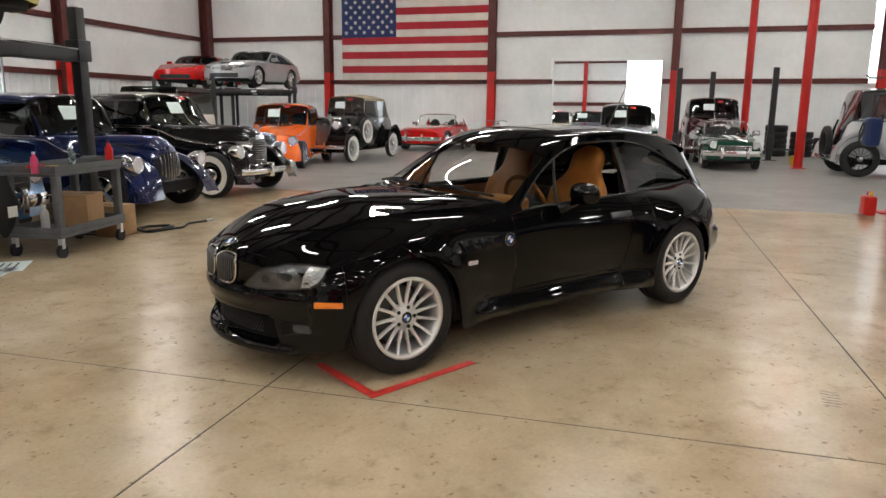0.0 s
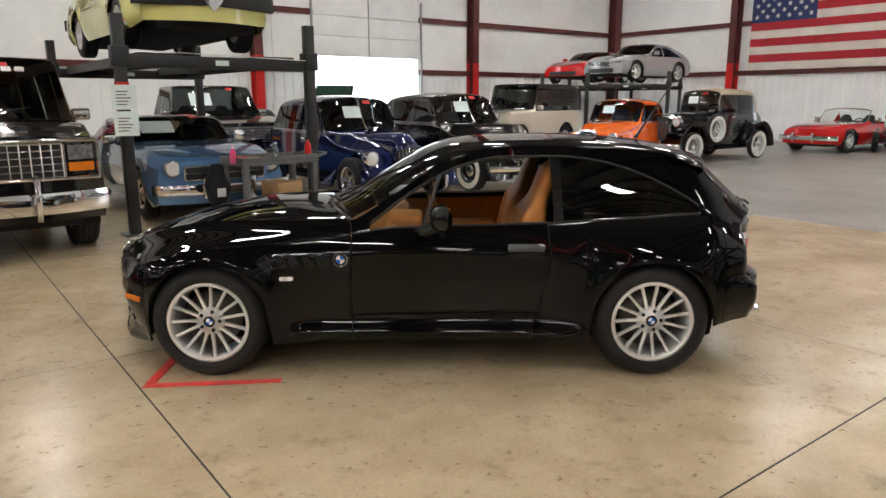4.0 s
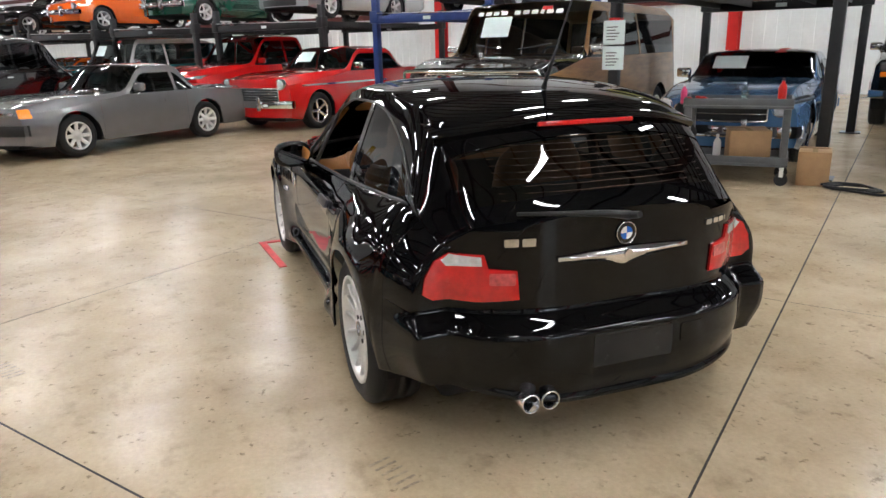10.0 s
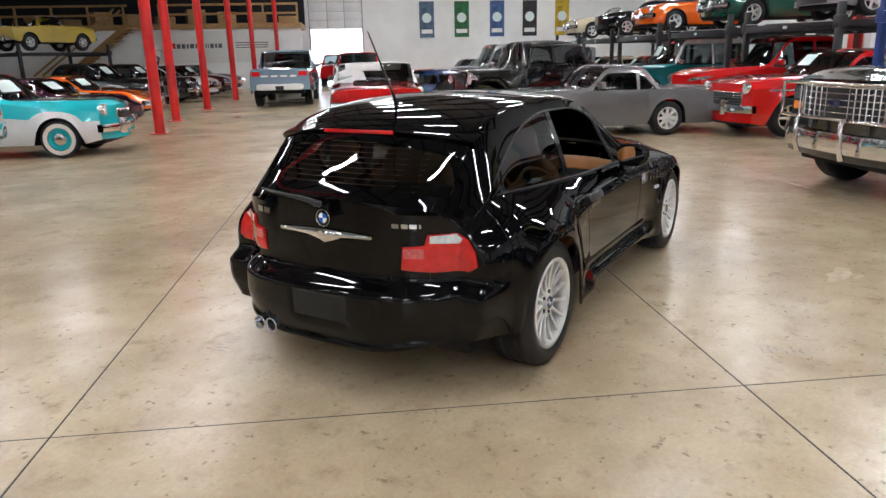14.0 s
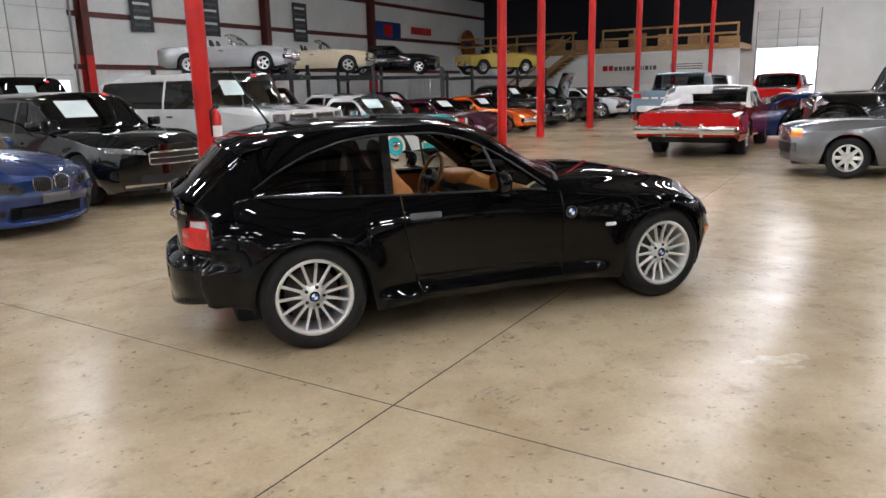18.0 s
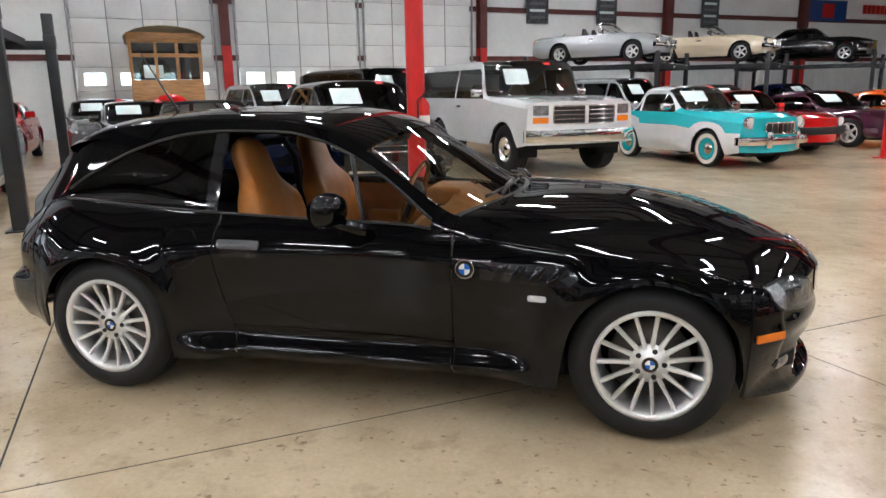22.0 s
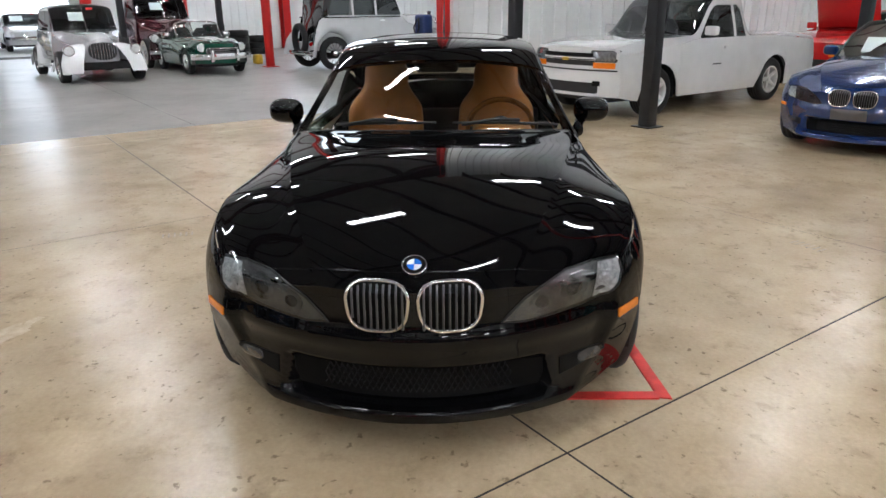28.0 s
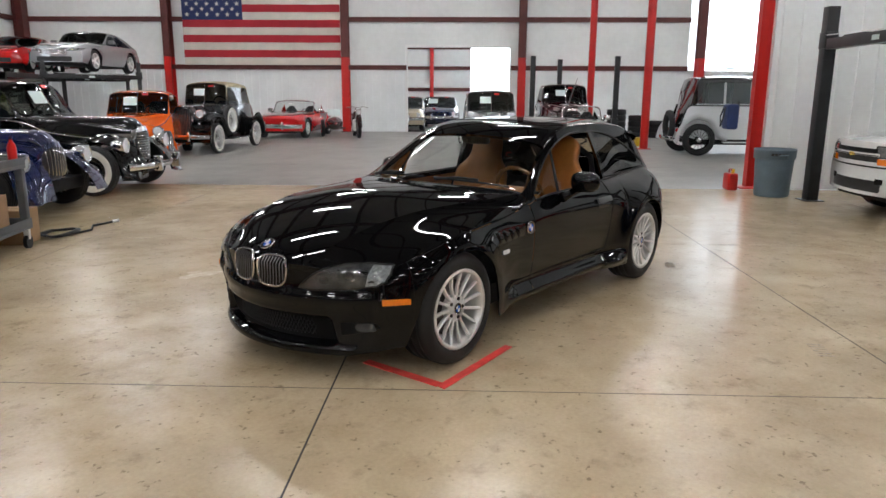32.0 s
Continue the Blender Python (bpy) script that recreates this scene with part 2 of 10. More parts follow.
def shared(name, me, parent, m, label=""):
    ob = new(name, me)
    ob.parent = parent
    ob.matrix_basis = m
    if label:
        ob["label"] = label
    return ob


def thing(name, m, label="", category="", group="", kind=""):
    ob = new(name)
    ob.empty_display_size = 0.1
    ob.matrix_basis = m
    return tagged(ob, label, category, group, kind)


def box(bm, x0, x1, y0, y1, z0, z1, bev=0.0, m=None, seg=2):
    r = bmesh.ops.create_cube(bm, size=1.0)
    vs = r["verts"]
    for v in vs:
        v.co = Vector((x0 + (v.co.x + 0.5) * (x1 - x0), y0 + (v.co.y + 0.5) * (y1 - y0), z0 + (v.co.z + 0.5) * (z1 - z0)))
    if m is not None:
        for v in vs:
            v.co = m @ v.co
    if bev:
        es = list({e for v in vs for e in v.link_edges})
        bmesh.ops.bevel(bm, geom=es, offset=bev, segments=seg, affect="EDGES", profile=0.5)
    return bm


def mb(*a, **k):
    return box(bmesh.new(), *a, **k)


def rod(bm, p, q, r0, r1=None, n=12, caps=True):
    p, q = Vector(p), Vector(q)
    d = q - p
    r = bmesh.ops.create_cone(bm, cap_ends=caps, segments=n, radius1=r0, radius2=r0 if r1 is None else r1, depth=d.length)
    mm = Matrix.Translation((p + q) / 2) @ d.to_track_quat("Z", "Y").to_matrix().to_4x4()
    for v in r["verts"]:
        v.co = mm @ v.co
    return bm


def lathe(bm, prof, n=32, axis="Y", m=None, closed=False):
    """Turns a profile of (radius, offset) about an axis."""
    rings = []
    for k in range(n):
        a = 2 * math.pi * k / n
        ring = []
        for r, h in prof:
            c = Vector((r * math.cos(a), h, r * math.sin(a))) if axis == "Y" else Vector((r * math.cos(a), r * math.sin(a), h))
            ring.append(bm.verts.new(m @ c if m is not None else c))
        rings.append(ring)
    cnt = len(prof)
    for k in range(n):
        a, b = rings[k], rings[(k + 1) % n]
        for i in range(cnt if closed else cnt - 1):
            j = (i + 1) % cnt
            if axis == "Y":
                bm.faces.new((a[i], a[j], b[j], b[i]))
            else:
                bm.faces.new((a[i], b[i], b[j], a[j]))
    return bm


def tube(bm, pts, r, n=8, closed=False, caps=True):
    """A tube of radius r (a number or one for each point) along points."""
    pts = [Vector(p) for p in pts]
    cnt = len(pts)
    rings, up = [], None
    for i, p in enumerate(pts):
        if closed:
            t = (pts[(i + 1) % cnt] - pts[i - 1]).normalized()
        else:
            t = (pts[min(i + 1, cnt - 1)] - pts[max(i - 1, 0)]).normalized()
        if up is None:
            up = t.orthogonal().normalized()
        up = (up - t * up.dot(t)).normalized()
        w = t.cross(up)
        rr = r[i] if isinstance(r, (list, tuple)) else r
        rings.append([bm.verts.new(p + rr * (math.cos(2 * math.pi * k / n) * up + math.sin(2 * math.pi * k / n) * w)) for k in range(n)])
    for i in range(cnt if closed else cnt - 1):
        a, b = rings[i], rings[(i + 1) % cnt]
        for k in range(n):
            bm.faces.new((a[k], a[(k + 1) % n], b[(k + 1) % n], b[k]))
    if caps and not closed:
        bm.faces.new(rings[0][::-1]), bm.faces.new(rings[-1])
    return bm


def sheet(bm, grid, flip=False):
    """Faces over a grid of points, row by row."""
    vs = [[bm.verts.new(p) for p in row] for row in grid]
    for a, b in zip(vs, vs[1:]):
        for i in range(len(a) - 1):
            q = (a[i], a[i + 1], b[i + 1], b[i])
            bm.faces.new(q[::-1] if flip else q)
    return vs


def setting(ob, label, category="structure"):
    return tagged(ob, label, category, kind="structure")

# ---- the hall ----
U0, U1, V0, V1, EAVE = -23.5, 42.0, -18.0, 22.0, 8.2
JU = [-6.25] + [-5.565 + 3.70 * k for k in range(13)] + [U1]
JV = [V0, -16.6, -13.45, -10.3, -7.15, -3.95, -0.735, 2.325, 5.4, 8.45, 11.5, 14.55, 17.6, V1]
floor = setting(thing("floor", B), "tan polished concrete floor with sawn joints", "floor")
part("floor_base", mb(U0 - 1.5, U1 + 0.2, V0 - 0.2, V1 + 0.2, -0.3, -0.0018), M_JOINT, floor)


def slab(u0, u1, v0, v1, material):
    part("slab", mb(u0 + 0.0048, u1 - 0.0048, v0 + 0.0048, v1 - 0.0048, -0.10, 0.0, bev=0.0009, seg=1), material, floor, flat=True)


for a, b in zip(JU, JU[1:]):
    for c, d in zip(JV, JV[1:]):
        slab(a, b, c, d, M_TAN)
for k in range(5):
    for c, d in ((V0, -8.0), (-8.0, 0.4), (0.4, 9.0), (9.0, V1)):
        slab(-6.25 - 3.45 * (k + 1), -6.25 - 3.45 * k, c, d, M_GREY)

ground = part("ground", mb(-160, 160, -160, 160, -0.7, -0.31), mat("asphalt_yard", (0.16, 0.155, 0.145), 0.85, vary=0.2, scale=2), None, m=B)
setting(ground, "pale weathered asphalt yard outside the hall", "ground")


def wall_pieces(name, label, axis, pos, lo, hi, top, holes=(), inward=1):
    """A wall along one axis at pos, with holes (a, b, z0, z1), white insulation above a ribbed liner, girts across it."""
    w = setting(thing(name, B), label, "wall")
    t0, t1 = (pos, pos - 0.14 * inward) if inward > 0 else (pos, pos + 0.14)
    def blk(bm, a, b, z0, z1, d0, d1, **k):
        e0, e1 = sorted((pos + inward * d0, pos + inward * d1))
        return box(bm, a, b, e0, e1, z0, z1, **k) if axis == "u" else box(bm, e0, e1, a, b, z0, z1, **k)
    cuts = sorted({lo, hi, *[h[0] for h in holes], *[h[1] for h in holes]})
    for a, b in zip(cuts, cuts[1:]):
        hs = sorted([h for h in holes if h[0] <= a and h[1] >= b], key=lambda h: h[2])
        z = 0.0
        spans = []
        for h in hs:
            if h[2] > z:
                spans.append((z, h[2]))
            z = h[3]
        spans.append((z, top))
        for z0, z1 in spans:
            part("insulation", blk(bmesh.new(), a, b, z0, z1, -0.16, 0.0), M_VINYL, w)
            if z0 < 2.4:
                bm = bmesh.new()
                zt = min(2.42, z1)
                blk(bm, a, b, z0, zt, 0.004, 0.02)
                x = a + 0.10
                while x < b - 0.05:
                    blk(bm, x, x + 0.055, z0 + 0.001, zt, 0.018, 0.042)
                    x += 0.305
                part("liner_panel", bm, M_LINER, w, flat=True)
            for g in (2.52, 4.35, 6.2):
                if z0 < g < z1:
                    part("girt", blk(bmesh.new(), a, b, g - 0.09, g + 0.09, 0.006, 0.10), M_GIRT, w)
    return w


def column(u, v, top=EAVE, w=0.28, d=0.4, material=None, label="red painted steel column", lower=True):
    c = setting(thing("column", at(u, v)), label, "column")
    bm = bmesh.new()
    for y in (-d / 2, d / 2 - 0.016):
        box(bm, -w / 2, w / 2, y, y + 0.016, 0.0, top)
    box(bm, -0.006, 0.006, -d / 2 + 0.016, d / 2 - 0.016, 0.0, top)
    part("flanged_shaft", bm, material or M_GIRT, c, flat=True)
    if lower:
        bm = bmesh.new()
        for y in (-d / 2 - 0.003, d / 2 - 0.017):
            box(bm, -w / 2 - 0.003, w / 2 + 0.003, y, y + 0.020, 0.02, 2.9)
        part("painted_lower_shaft", bm, M_RED, c, flat=True)
    part("base_plate", mb(-0.2, 0.2, -0.26, 0.26, 0.0, 0.02, bev=0.003), material or M_GIRT, c)
    return c


def pipe_column(u, v, r=0.115, top=EAVE - 0.2):
    c = setting(thing("pipe_column", at(u, v)), "glossy red painted round steel pipe column", "column")
    part("shaft", rod(bmesh.new(), (0, 0, 0), (0, 0, top), r, n=28), M_RED, c)
    part("base_plate", mb(-0.17, 0.17, -0.17, 0.17, 0, 0.02, bev=0.003), M_RED, c)
    return c


wall_pieces("wall_west", "white insulated metal wall with ribbed lower liner and red girts", "v", U0, V0, V1, EAVE,
            holes=[(-2.45, 1.68, 0.0, 3.33), (8.6, 12.6, 2.45, 7.2)], inward=1)
wall_pieces("wall_south", "white insulated metal wall with red girts and an overhead door", "u", V0, U0, U1, EAVE, holes=[(-12.6, -8.35, 0.0, 4.9)], inward=1)
wall_pieces("wall_north", "white metal wall with large sectional overhead doors", "u", V1, U0, U1, EAVE,
            holes=[(-3.0, 1.2, 0.0, 5.2), (2.0, 6.2, 0.0, 5.2), (6.5, 10.7, 0.0, 5.2)], inward=-1)
east = setting(thing("wall_east", B), "tall white painted wall at the end of the hall", "wall")
for a, b, z0, z1 in ((V0, 0.7, 0, EAVE), (0.7, 3.9, 5.45, EAVE), (3.9, V1, 0, EAVE)):
    part("wall_board", mb(U1, U1 + 0.2, a, b, z0, z1), M_WALL, east)

# partition at the edge of the older hall
part_w = setting(thing("wall_partition", B), "white ribbed metal partition wall ending at a red column", "wall")
bm = mb(-6.62, -6.40, 4.75, V1, 0, EAVE)
part("core", bm, M_LINER, part_w)
bm = bmesh.new()
y = 4.85
while y < V1:
    box(bm, -6.41, -6.372, y, y + 0.055, 0, EAVE)
    box(bm, -6.648, -6.61, y, y + 0.055, 0, EAVE)
    y += 0.305
part("rib", bm, M_LINER, part_w, flat=True)
column(-6.5, 4.66, w=0.15, d=0.24, material=M_RED, lower=False)

for u in (-15.0,):
    column(u, V0 + 0.24)
for u in (-6.3, 1.95 + 9.6, 1.95, 21.0):
    column(u, V0 + 0.24)
for v in (-11.9, -4.85, 2.1, 9.0):
    c = column(U0 + 0.24, v)
    c.matrix_basis = at(U0 + 0.24, v, 0, 90)
for u in (-6.3, 1.6, 11.1, 20.0, 28.0):
    column(u, V1 - 0.26)
for u, v in ((1.95, 4.95), (11.5, 5.4), (15.0, 5.9), (19.5, 6.0), (25.0, 6.0), (31.0, 6.0), (37.0, 5.5), (-15.0, 4.98), (-19.6, 4.2)):
    pipe_column(u, v)
column(U0 + 0.25, V0 + 0.25, lower=False, w=0.4)

# roof: insulation in a mid grey, far darker than the walls', between dark purlins and rafters
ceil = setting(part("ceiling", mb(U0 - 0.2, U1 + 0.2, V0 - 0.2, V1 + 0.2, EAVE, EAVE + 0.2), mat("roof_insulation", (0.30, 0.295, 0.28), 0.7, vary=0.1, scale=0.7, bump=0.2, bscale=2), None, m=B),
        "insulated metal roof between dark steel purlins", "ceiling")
bm = bmesh.new()
v = V0 + 0.8
while v < V1:
    box(bm, U0, U1, v, v + 0.07, EAVE - 0.22, EAVE - 0.004)
    v += 1.5
u = U0 + 4.0
while u < U1:
    box(bm, u, u + 0.24, V0, V1, EAVE - 0.75, EAVE - 0.225)
    u += 6.4
setting(part("roof_steel", bm, mat("dark_roof_steel", (0.05, 0.022, 0.02), 0.55, vary=0.1), None, flat=True, m=B), "dark red roof purlins and rafters", "roof frame")

# strip lamps
lamp0 = None
for v in (-14.5, -9.5, -4.5, 0.5, 5.5, 10.5, 16.0):
    for u in (-20.0, -14.8, -9.6, -4.4, 0.8, 6.0, 11.2, 16.4, 22.5, 29.0, 36.0):
        if u > 20 and v > 6:
            continue
        du = 1.3 if (v in (-9.5, 0.5, 10.5)) else 0.0
        m = at(u + du, v, EAVE - 1.15)
        if lamp0 is None:
            lamp0 = thing("strip_lamp", m, "long white ceiling strip lamp hung on wires, lit", "ceiling lamp", "ceiling lamps")
            part("housing", mb(-0.10, 0.10, -0.75, 0.75, 0.0, 0.06, bev=0.006), M_WHITEP, lamp0)
            part("diffuser", mb(-0.085, 0.085, -0.73, 0.73, -0.03, -0.002, bev=0.01), M_TUBE, lamp0, "glowing diffuser")
            for y in (-0.6, 0.6):
                part("wire", rod(bmesh.new(), (0, y, 0.06), (0, y, 0.95), 0.004, n=6), M_DARKSTEEL, lamp0)
        else:
            copy_thing(lamp0, m)


# ---- overhead doors ----
def overhead_door(name, m, width, height, z0=0.0, cols=4, rows=7, lit=True, lift=0.0):
    d = setting(thing(name, m), "white sectional overhead door with a row of small windows", "overhead door")
    pan = mat("door_panel_white", (0.80, 0.81, 0.81), 0.35, vary=0.05, scale=1.0)
    hh = height / rows
    for r in range(rows):
        za, zb = z0 + r * hh, z0 + (r + 1) * hh
        if r == 2 and lit:
            cw = width / cols
            for c in range(cols):
                a = -width / 2 + c * cw
                wx = 0.29 * cw
                bm = bmesh.new()
                box(bm, a + 0.01, a + cw / 2 - wx, -0.03, 0.03, za + 0.006, zb - 0.006)
                box(bm, a + cw / 2 + wx, a + cw - 0.01, -0.03, 0.03, za + 0.006, zb - 0.006)
                box(bm, a + cw / 2 - wx, a + cw / 2 + wx, -0.03, 0.03, za + 0.006, za + 0.18)
                box(bm, a + cw / 2 - wx, a + cw / 2 + wx, -0.03, 0.03, zb - 0.18, zb - 0.006)
                part("window_section", bm, pan, d, flat=True)
                gl = part("pane", mb(a + cw / 2 - wx, a + cw / 2 + wx, -0.004, 0.004, za + 0.18, zb - 0.18), G_CLEAR, d)
                gl.visible_shadow = False
        else:
            for c in range(cols):
                a = -width / 2 + c * width / cols
                part("panel", mb(a + 0.012, a + width / cols - 0.012, -0.03, 0.03, za + 0.006, zb - 0.006, bev=0.012), pan, d)
    # added sheets outside the panels, to stop daylight leaking through the gaps
    backing_spans = ((z0, z0 + 2 * hh + 0.1), (z0 + 3 * hh - 0.1, z0 + height)) if lit else ((z0, z0 + height),)
    for za, zb in backing_spans:
        part("seam_seal", mb(-width / 2, width / 2, 0.031, 0.040, za, zb), mat("grey_seal", (0.10, 0.10, 0.105), 0.7), d, flat=True)
    bm = bmesh.new()
    for c in range(1, cols):
        a = -width / 2 + c * width / cols
        box(bm, a - 0.016, a + 0.016, -0.045, -0.0305, z0, z0 + height)
    part("stile", bm, mat("grey_track_steel", (0.30, 0.31, 0.32), 0.4, 0.6), d, flat=True)
    for s in (-1, 1):
        part("track", mb(s * (width / 2 + 0.06) - 0.03, s * (width / 2 + 0.06) + 0.03, -0.10, -0.04, 0, z0 + height), mat("grey_track_steel", (0.3,) * 3), d)
    return d


overhead_door("door_1", at(4.1, V1 - 0.02, 0, 0), 4.2, 5.2)
overhead_door("door_2", at(8.6, V1 - 0.02, 0, 0), 4.2, 5.2)
overhead_door("door_3", at(-0.9, V1 - 0.02, 0, 0), 4.2, 5.2)
overhead_door("door_4", at(-10.47, V0 + 0.05, 0, 180), 4.25, 1.95, z0=2.98, rows=3, cols=2, lit=False)


# ---- car body engine ----
from mathutils.bvhtree import BVHTree


def curve(pts, sigma=0.03):
    """A smooth curve through (x, value) pairs: monotone cubic, slightly blurred."""
    pts = sorted(pts)
    x, y = np.array([p[0] for p in pts], float), np.array([p[1] for p in pts], float)
    h, d = np.diff(x), np.diff(y) / np.diff(x)
    s = np.zeros(len(x))
    for i in range(1, len(x) - 1):
        if d[i - 1] * d[i] > 0:
            w1, w2 = 2 * h[i] + h[i - 1], h[i] + 2 * h[i - 1]
            s[i] = (w1 + w2) / (w1 / d[i - 1] + w2 / d[i])
    s[0], s[-1] = d[0], d[-1]
    gx = np.linspace(x[0] - 0.3, x[-1] + 0.3, 900)
    gy = np.empty_like(gx)
    for k, q in enumerate(gx):
        if q <= x[0]:
            gy[k] = y[0] + s[0] * (q - x[0])
        elif q >= x[-1]:
            gy[k] = y[-1] + s[-1] * (q - x[-1])
        else:
            i = min(np.searchsorted(x, q, "right") - 1, len(h) - 1)
            t = (q - x[i]) / h[i]
            gy[k] = (2 * t**3 - 3 * t**2 + 1) * y[i] + (t**3 - 2 * t**2 + t) * h[i] * s[i] + (3 * t**2 - 2 * t**3) * y[i + 1] + (t**3 - t**2) * h[i] * s[i + 1]
    if sigma:
        step = gx[1] - gx[0]
        k = np.exp(-0.5 * (np.arange(-30, 31) * step / sigma) ** 2)
        k /= k.sum()
        gy = np.convolve(np.pad(gy, 30, mode="reflect", reflect_type="odd"), k, "valid")
    return lambda q: np.interp(q, gx, gy)


class Shell:
    """A car's skin: sections along x, each from the sill over belt, window top and roof rail to the middle.
    Columns: lower side (n1), window (n2), rail (n3), top (n4), then the nose and tail caps."""

    def __init__(self, breaks, cell, w, zb, yb, zt, zr, yr, zc, c, zlo, arches=(), n=(16, 10, 4, 14), flare=0.025, expo=None, top_p=2.2, top_q=1.5,
                 sill=0.0, slant=None, tuck=0.06, front_cap=None, rear_cap=None, crease=0.0, ncap=10, bow=None):
        xs = []
        for a, b in zip(breaks, breaks[1:]):
            k = max(1, int(math.ceil(abs(b - a) / cell)))
            xs += [a + (b - a) * i / k for i in range(k)]
        xs.append(breaks[-1])
        self.xs, self.n, self.ncap = np.array(xs), n, ncap
        self.breaks = {round(b, 4): int(np.argmin(abs(self.xs - b))) for b in breaks}
        n1, n2, n3, n4 = n
        self.j = (0, n1, n1 + n2, n1 + n2 + n3, n1 + n2 + n3 + n4)
        P = np.zeros((len(xs), self.j[4] + 1, 3))
        for i, X in enumerate(self.xs):
            W, ZB, YB, ZT, ZR, YR, C = w(X), zb(X), yb(X), zt(X), zr(X), yr(X), c(X)
            ZC, Z0 = zc(X + C), zlo(X)
            for xa, za, R in arches:
                if abs(X - xa) < R:
                    Z0 = max(Z0, za + math.sqrt(R * R - (X - xa) ** 2))
            ZT = min(max(ZT, ZB + 0.004), ZR - 0.004)
            e = expo(X) if expo else 1.15
            for j in range(n1 + 1):
                z = Z0 + (ZB - Z0) * (j / n1)
                P[i, j] = (X, self.side(X, z, W, ZB, YB, arches, flare, sill, tuck, crease), z)
            for j in range(1, n2 + n3 + 1):
                z = ZB + (ZT - ZB) * j / n2 if j <= n2 else ZT + (ZR - ZT) * (j - n2) / n3
                t = (z - ZB) / max(ZR - ZB, 1e-4)
                P[i, n1 + j] = (X, YB + (YR - YB) * t**e, z)
            for j in range(1, n4 + 1):
                y = YR * math.cos(j / n4 * math.pi / 2)
                P[i, n1 + n2 + n3 + j] = (X, y, ZR + (ZC - ZR) * max(0.0, 1 - (y / YR) ** top_p) ** (1 / top_q))
            if slant:
                for j in range(self.j[4] + 1):
                    P[i, j, 0] += slant(X, P[i, j, 2])
            yk = 0.97 * max(YB, 0.3)
            pw = bow(X) if bow else 2.0
            for j in range(self.j[4] + 1):
                P[i, j, 0] += C * (1 - min(1.0, P[i, j, 1] / yk) ** pw)
        self.P = P
        self.caps = {}
        for key, i, cap in (("front", -1, front_cap), ("rear", 0, rear_cap)):
            if cap is None:
                continue
            C, YB = c(self.xs[i]), yb(self.xs[i])
            yk = 0.97 * max(YB, 0.3)
            pw = bow(self.xs[i]) if bow else 2.0
            base = P[i].copy()
            Q = np.zeros((ncap + 1, self.j[4] + 1, 3))
            for k in range(ncap + 1):
                t = k / ncap
                for j in range(self.j[4] + 1):
                    y, z = base[j, 1] * (1 - t), base[j, 2]
                    ease = math.sin(min(1.0, t * 3.0) * math.pi / 2)
                    fall = min(1.0, (base[j, 1] - y) / 0.10)
                    Q[k, j] = (self.xs[i] + C * (1 - min(1.0, y / yk) ** pw) + cap(z) * fall * (1 if i == -1 else -1), y, z)
                    if k == 0:
                        Q[k, j] = base[j]
            self.caps[key] = Q
        self.c, self.bow = c, bow
        self.shape()
        self.N = self.normals(P)

    def shape(self):
        """Moulds the finished skin; plain cars keep theirs."""

    @staticmethod
    def side(X, z, W, ZB, YB, arches, flare, sill, tuck, crease):
        t = min(1.0, max(0.0, (z - 0.18) / max(ZB - 0.18, 1e-3)))
        y = W - (W - YB) * max(0.0, (t - 0.42) / 0.58) ** 2.0 - W * tuck * max(0.0, (0.40 - t) / 0.40) ** 2
        for xa, za, R in arches:
            r = math.hypot(X - xa, z - za)
            y += flare * math.exp(-(((r - R) / 0.075) ** 2))
        if sill and z < 0.34:
            inside = 1 / (1 + math.exp(-(0.76 - abs(X)) / 0.09))
            y += sill * inside * math.exp(-(((z - 0.235) / 0.045) ** 2))
        if crease:
            y += crease * math.exp(-(((t - 0.62) / 0.05) ** 2))
        return y

    @staticmethod
    def normals(P):
        du, dv = np.gradient(P, axis=0), np.gradient(P, axis=1)
        nn = np.cross(dv, du)
        ln = np.linalg.norm(nn, axis=2, keepdims=True)
        nn = nn / np.maximum(ln, 1e-9)
        nn[nn[:, :, 1] < -0.2] *= -1
        return nn

    def patch(self, name, material, parent, i0, i1, j0, j1, sides=(1, -1), gap=0.0, skirt=0.014, label="", off=0.0, merge=False, cap=None, rounded_edge=False, grid=None, hub=None):
        """One panel: the cells of a block, with thin shut lines round it and folded edges. Both sides as two parts, or merged over the middle."""
        P, N = (self.P, self.N) if cap is None else (self.caps[cap], None)
        Q = P[i0:i1 + 1, j0:j1 + 1].copy()
        if N is None:
            N = self.normals(P)
            want = 1 if cap == "front" else -1
            N[N[:, :, 0] * want < 0] *= -1
        M = N[i0:i1 + 1, j0:j1 + 1]
        if grid is not None:
            Q = grid.copy()
            M = self.normals(Q)
            for j in range(M.shape[1] - 2, -1, -1):
                bad = np.linalg.norm(M[:, j], axis=1) < 0.5
                M[bad, j] = M[bad, j + 1]
            bad = np.linalg.norm(M[:, -1], axis=1) < 0.5
            M[bad, -1] = M[bad, -2]
            M[((Q - np.array(hub)) * M).sum(2) < 0] *= -1
            sides = (1,)
        if off:
            Q = Q + M * off
        a, b = Q.shape[:2]
        if merge:
            mir, mn = Q[:, ::-1].copy(), M[:, ::-1].copy()
            mir[:, :, 1] *= -1
            mn[:, :, 1] *= -1
            if cap:
                mir, mn = Q[::-1].copy(), M[::-1].copy()
                mir[:, :, 1] *= -1
                mn[:, :, 1] *= -1
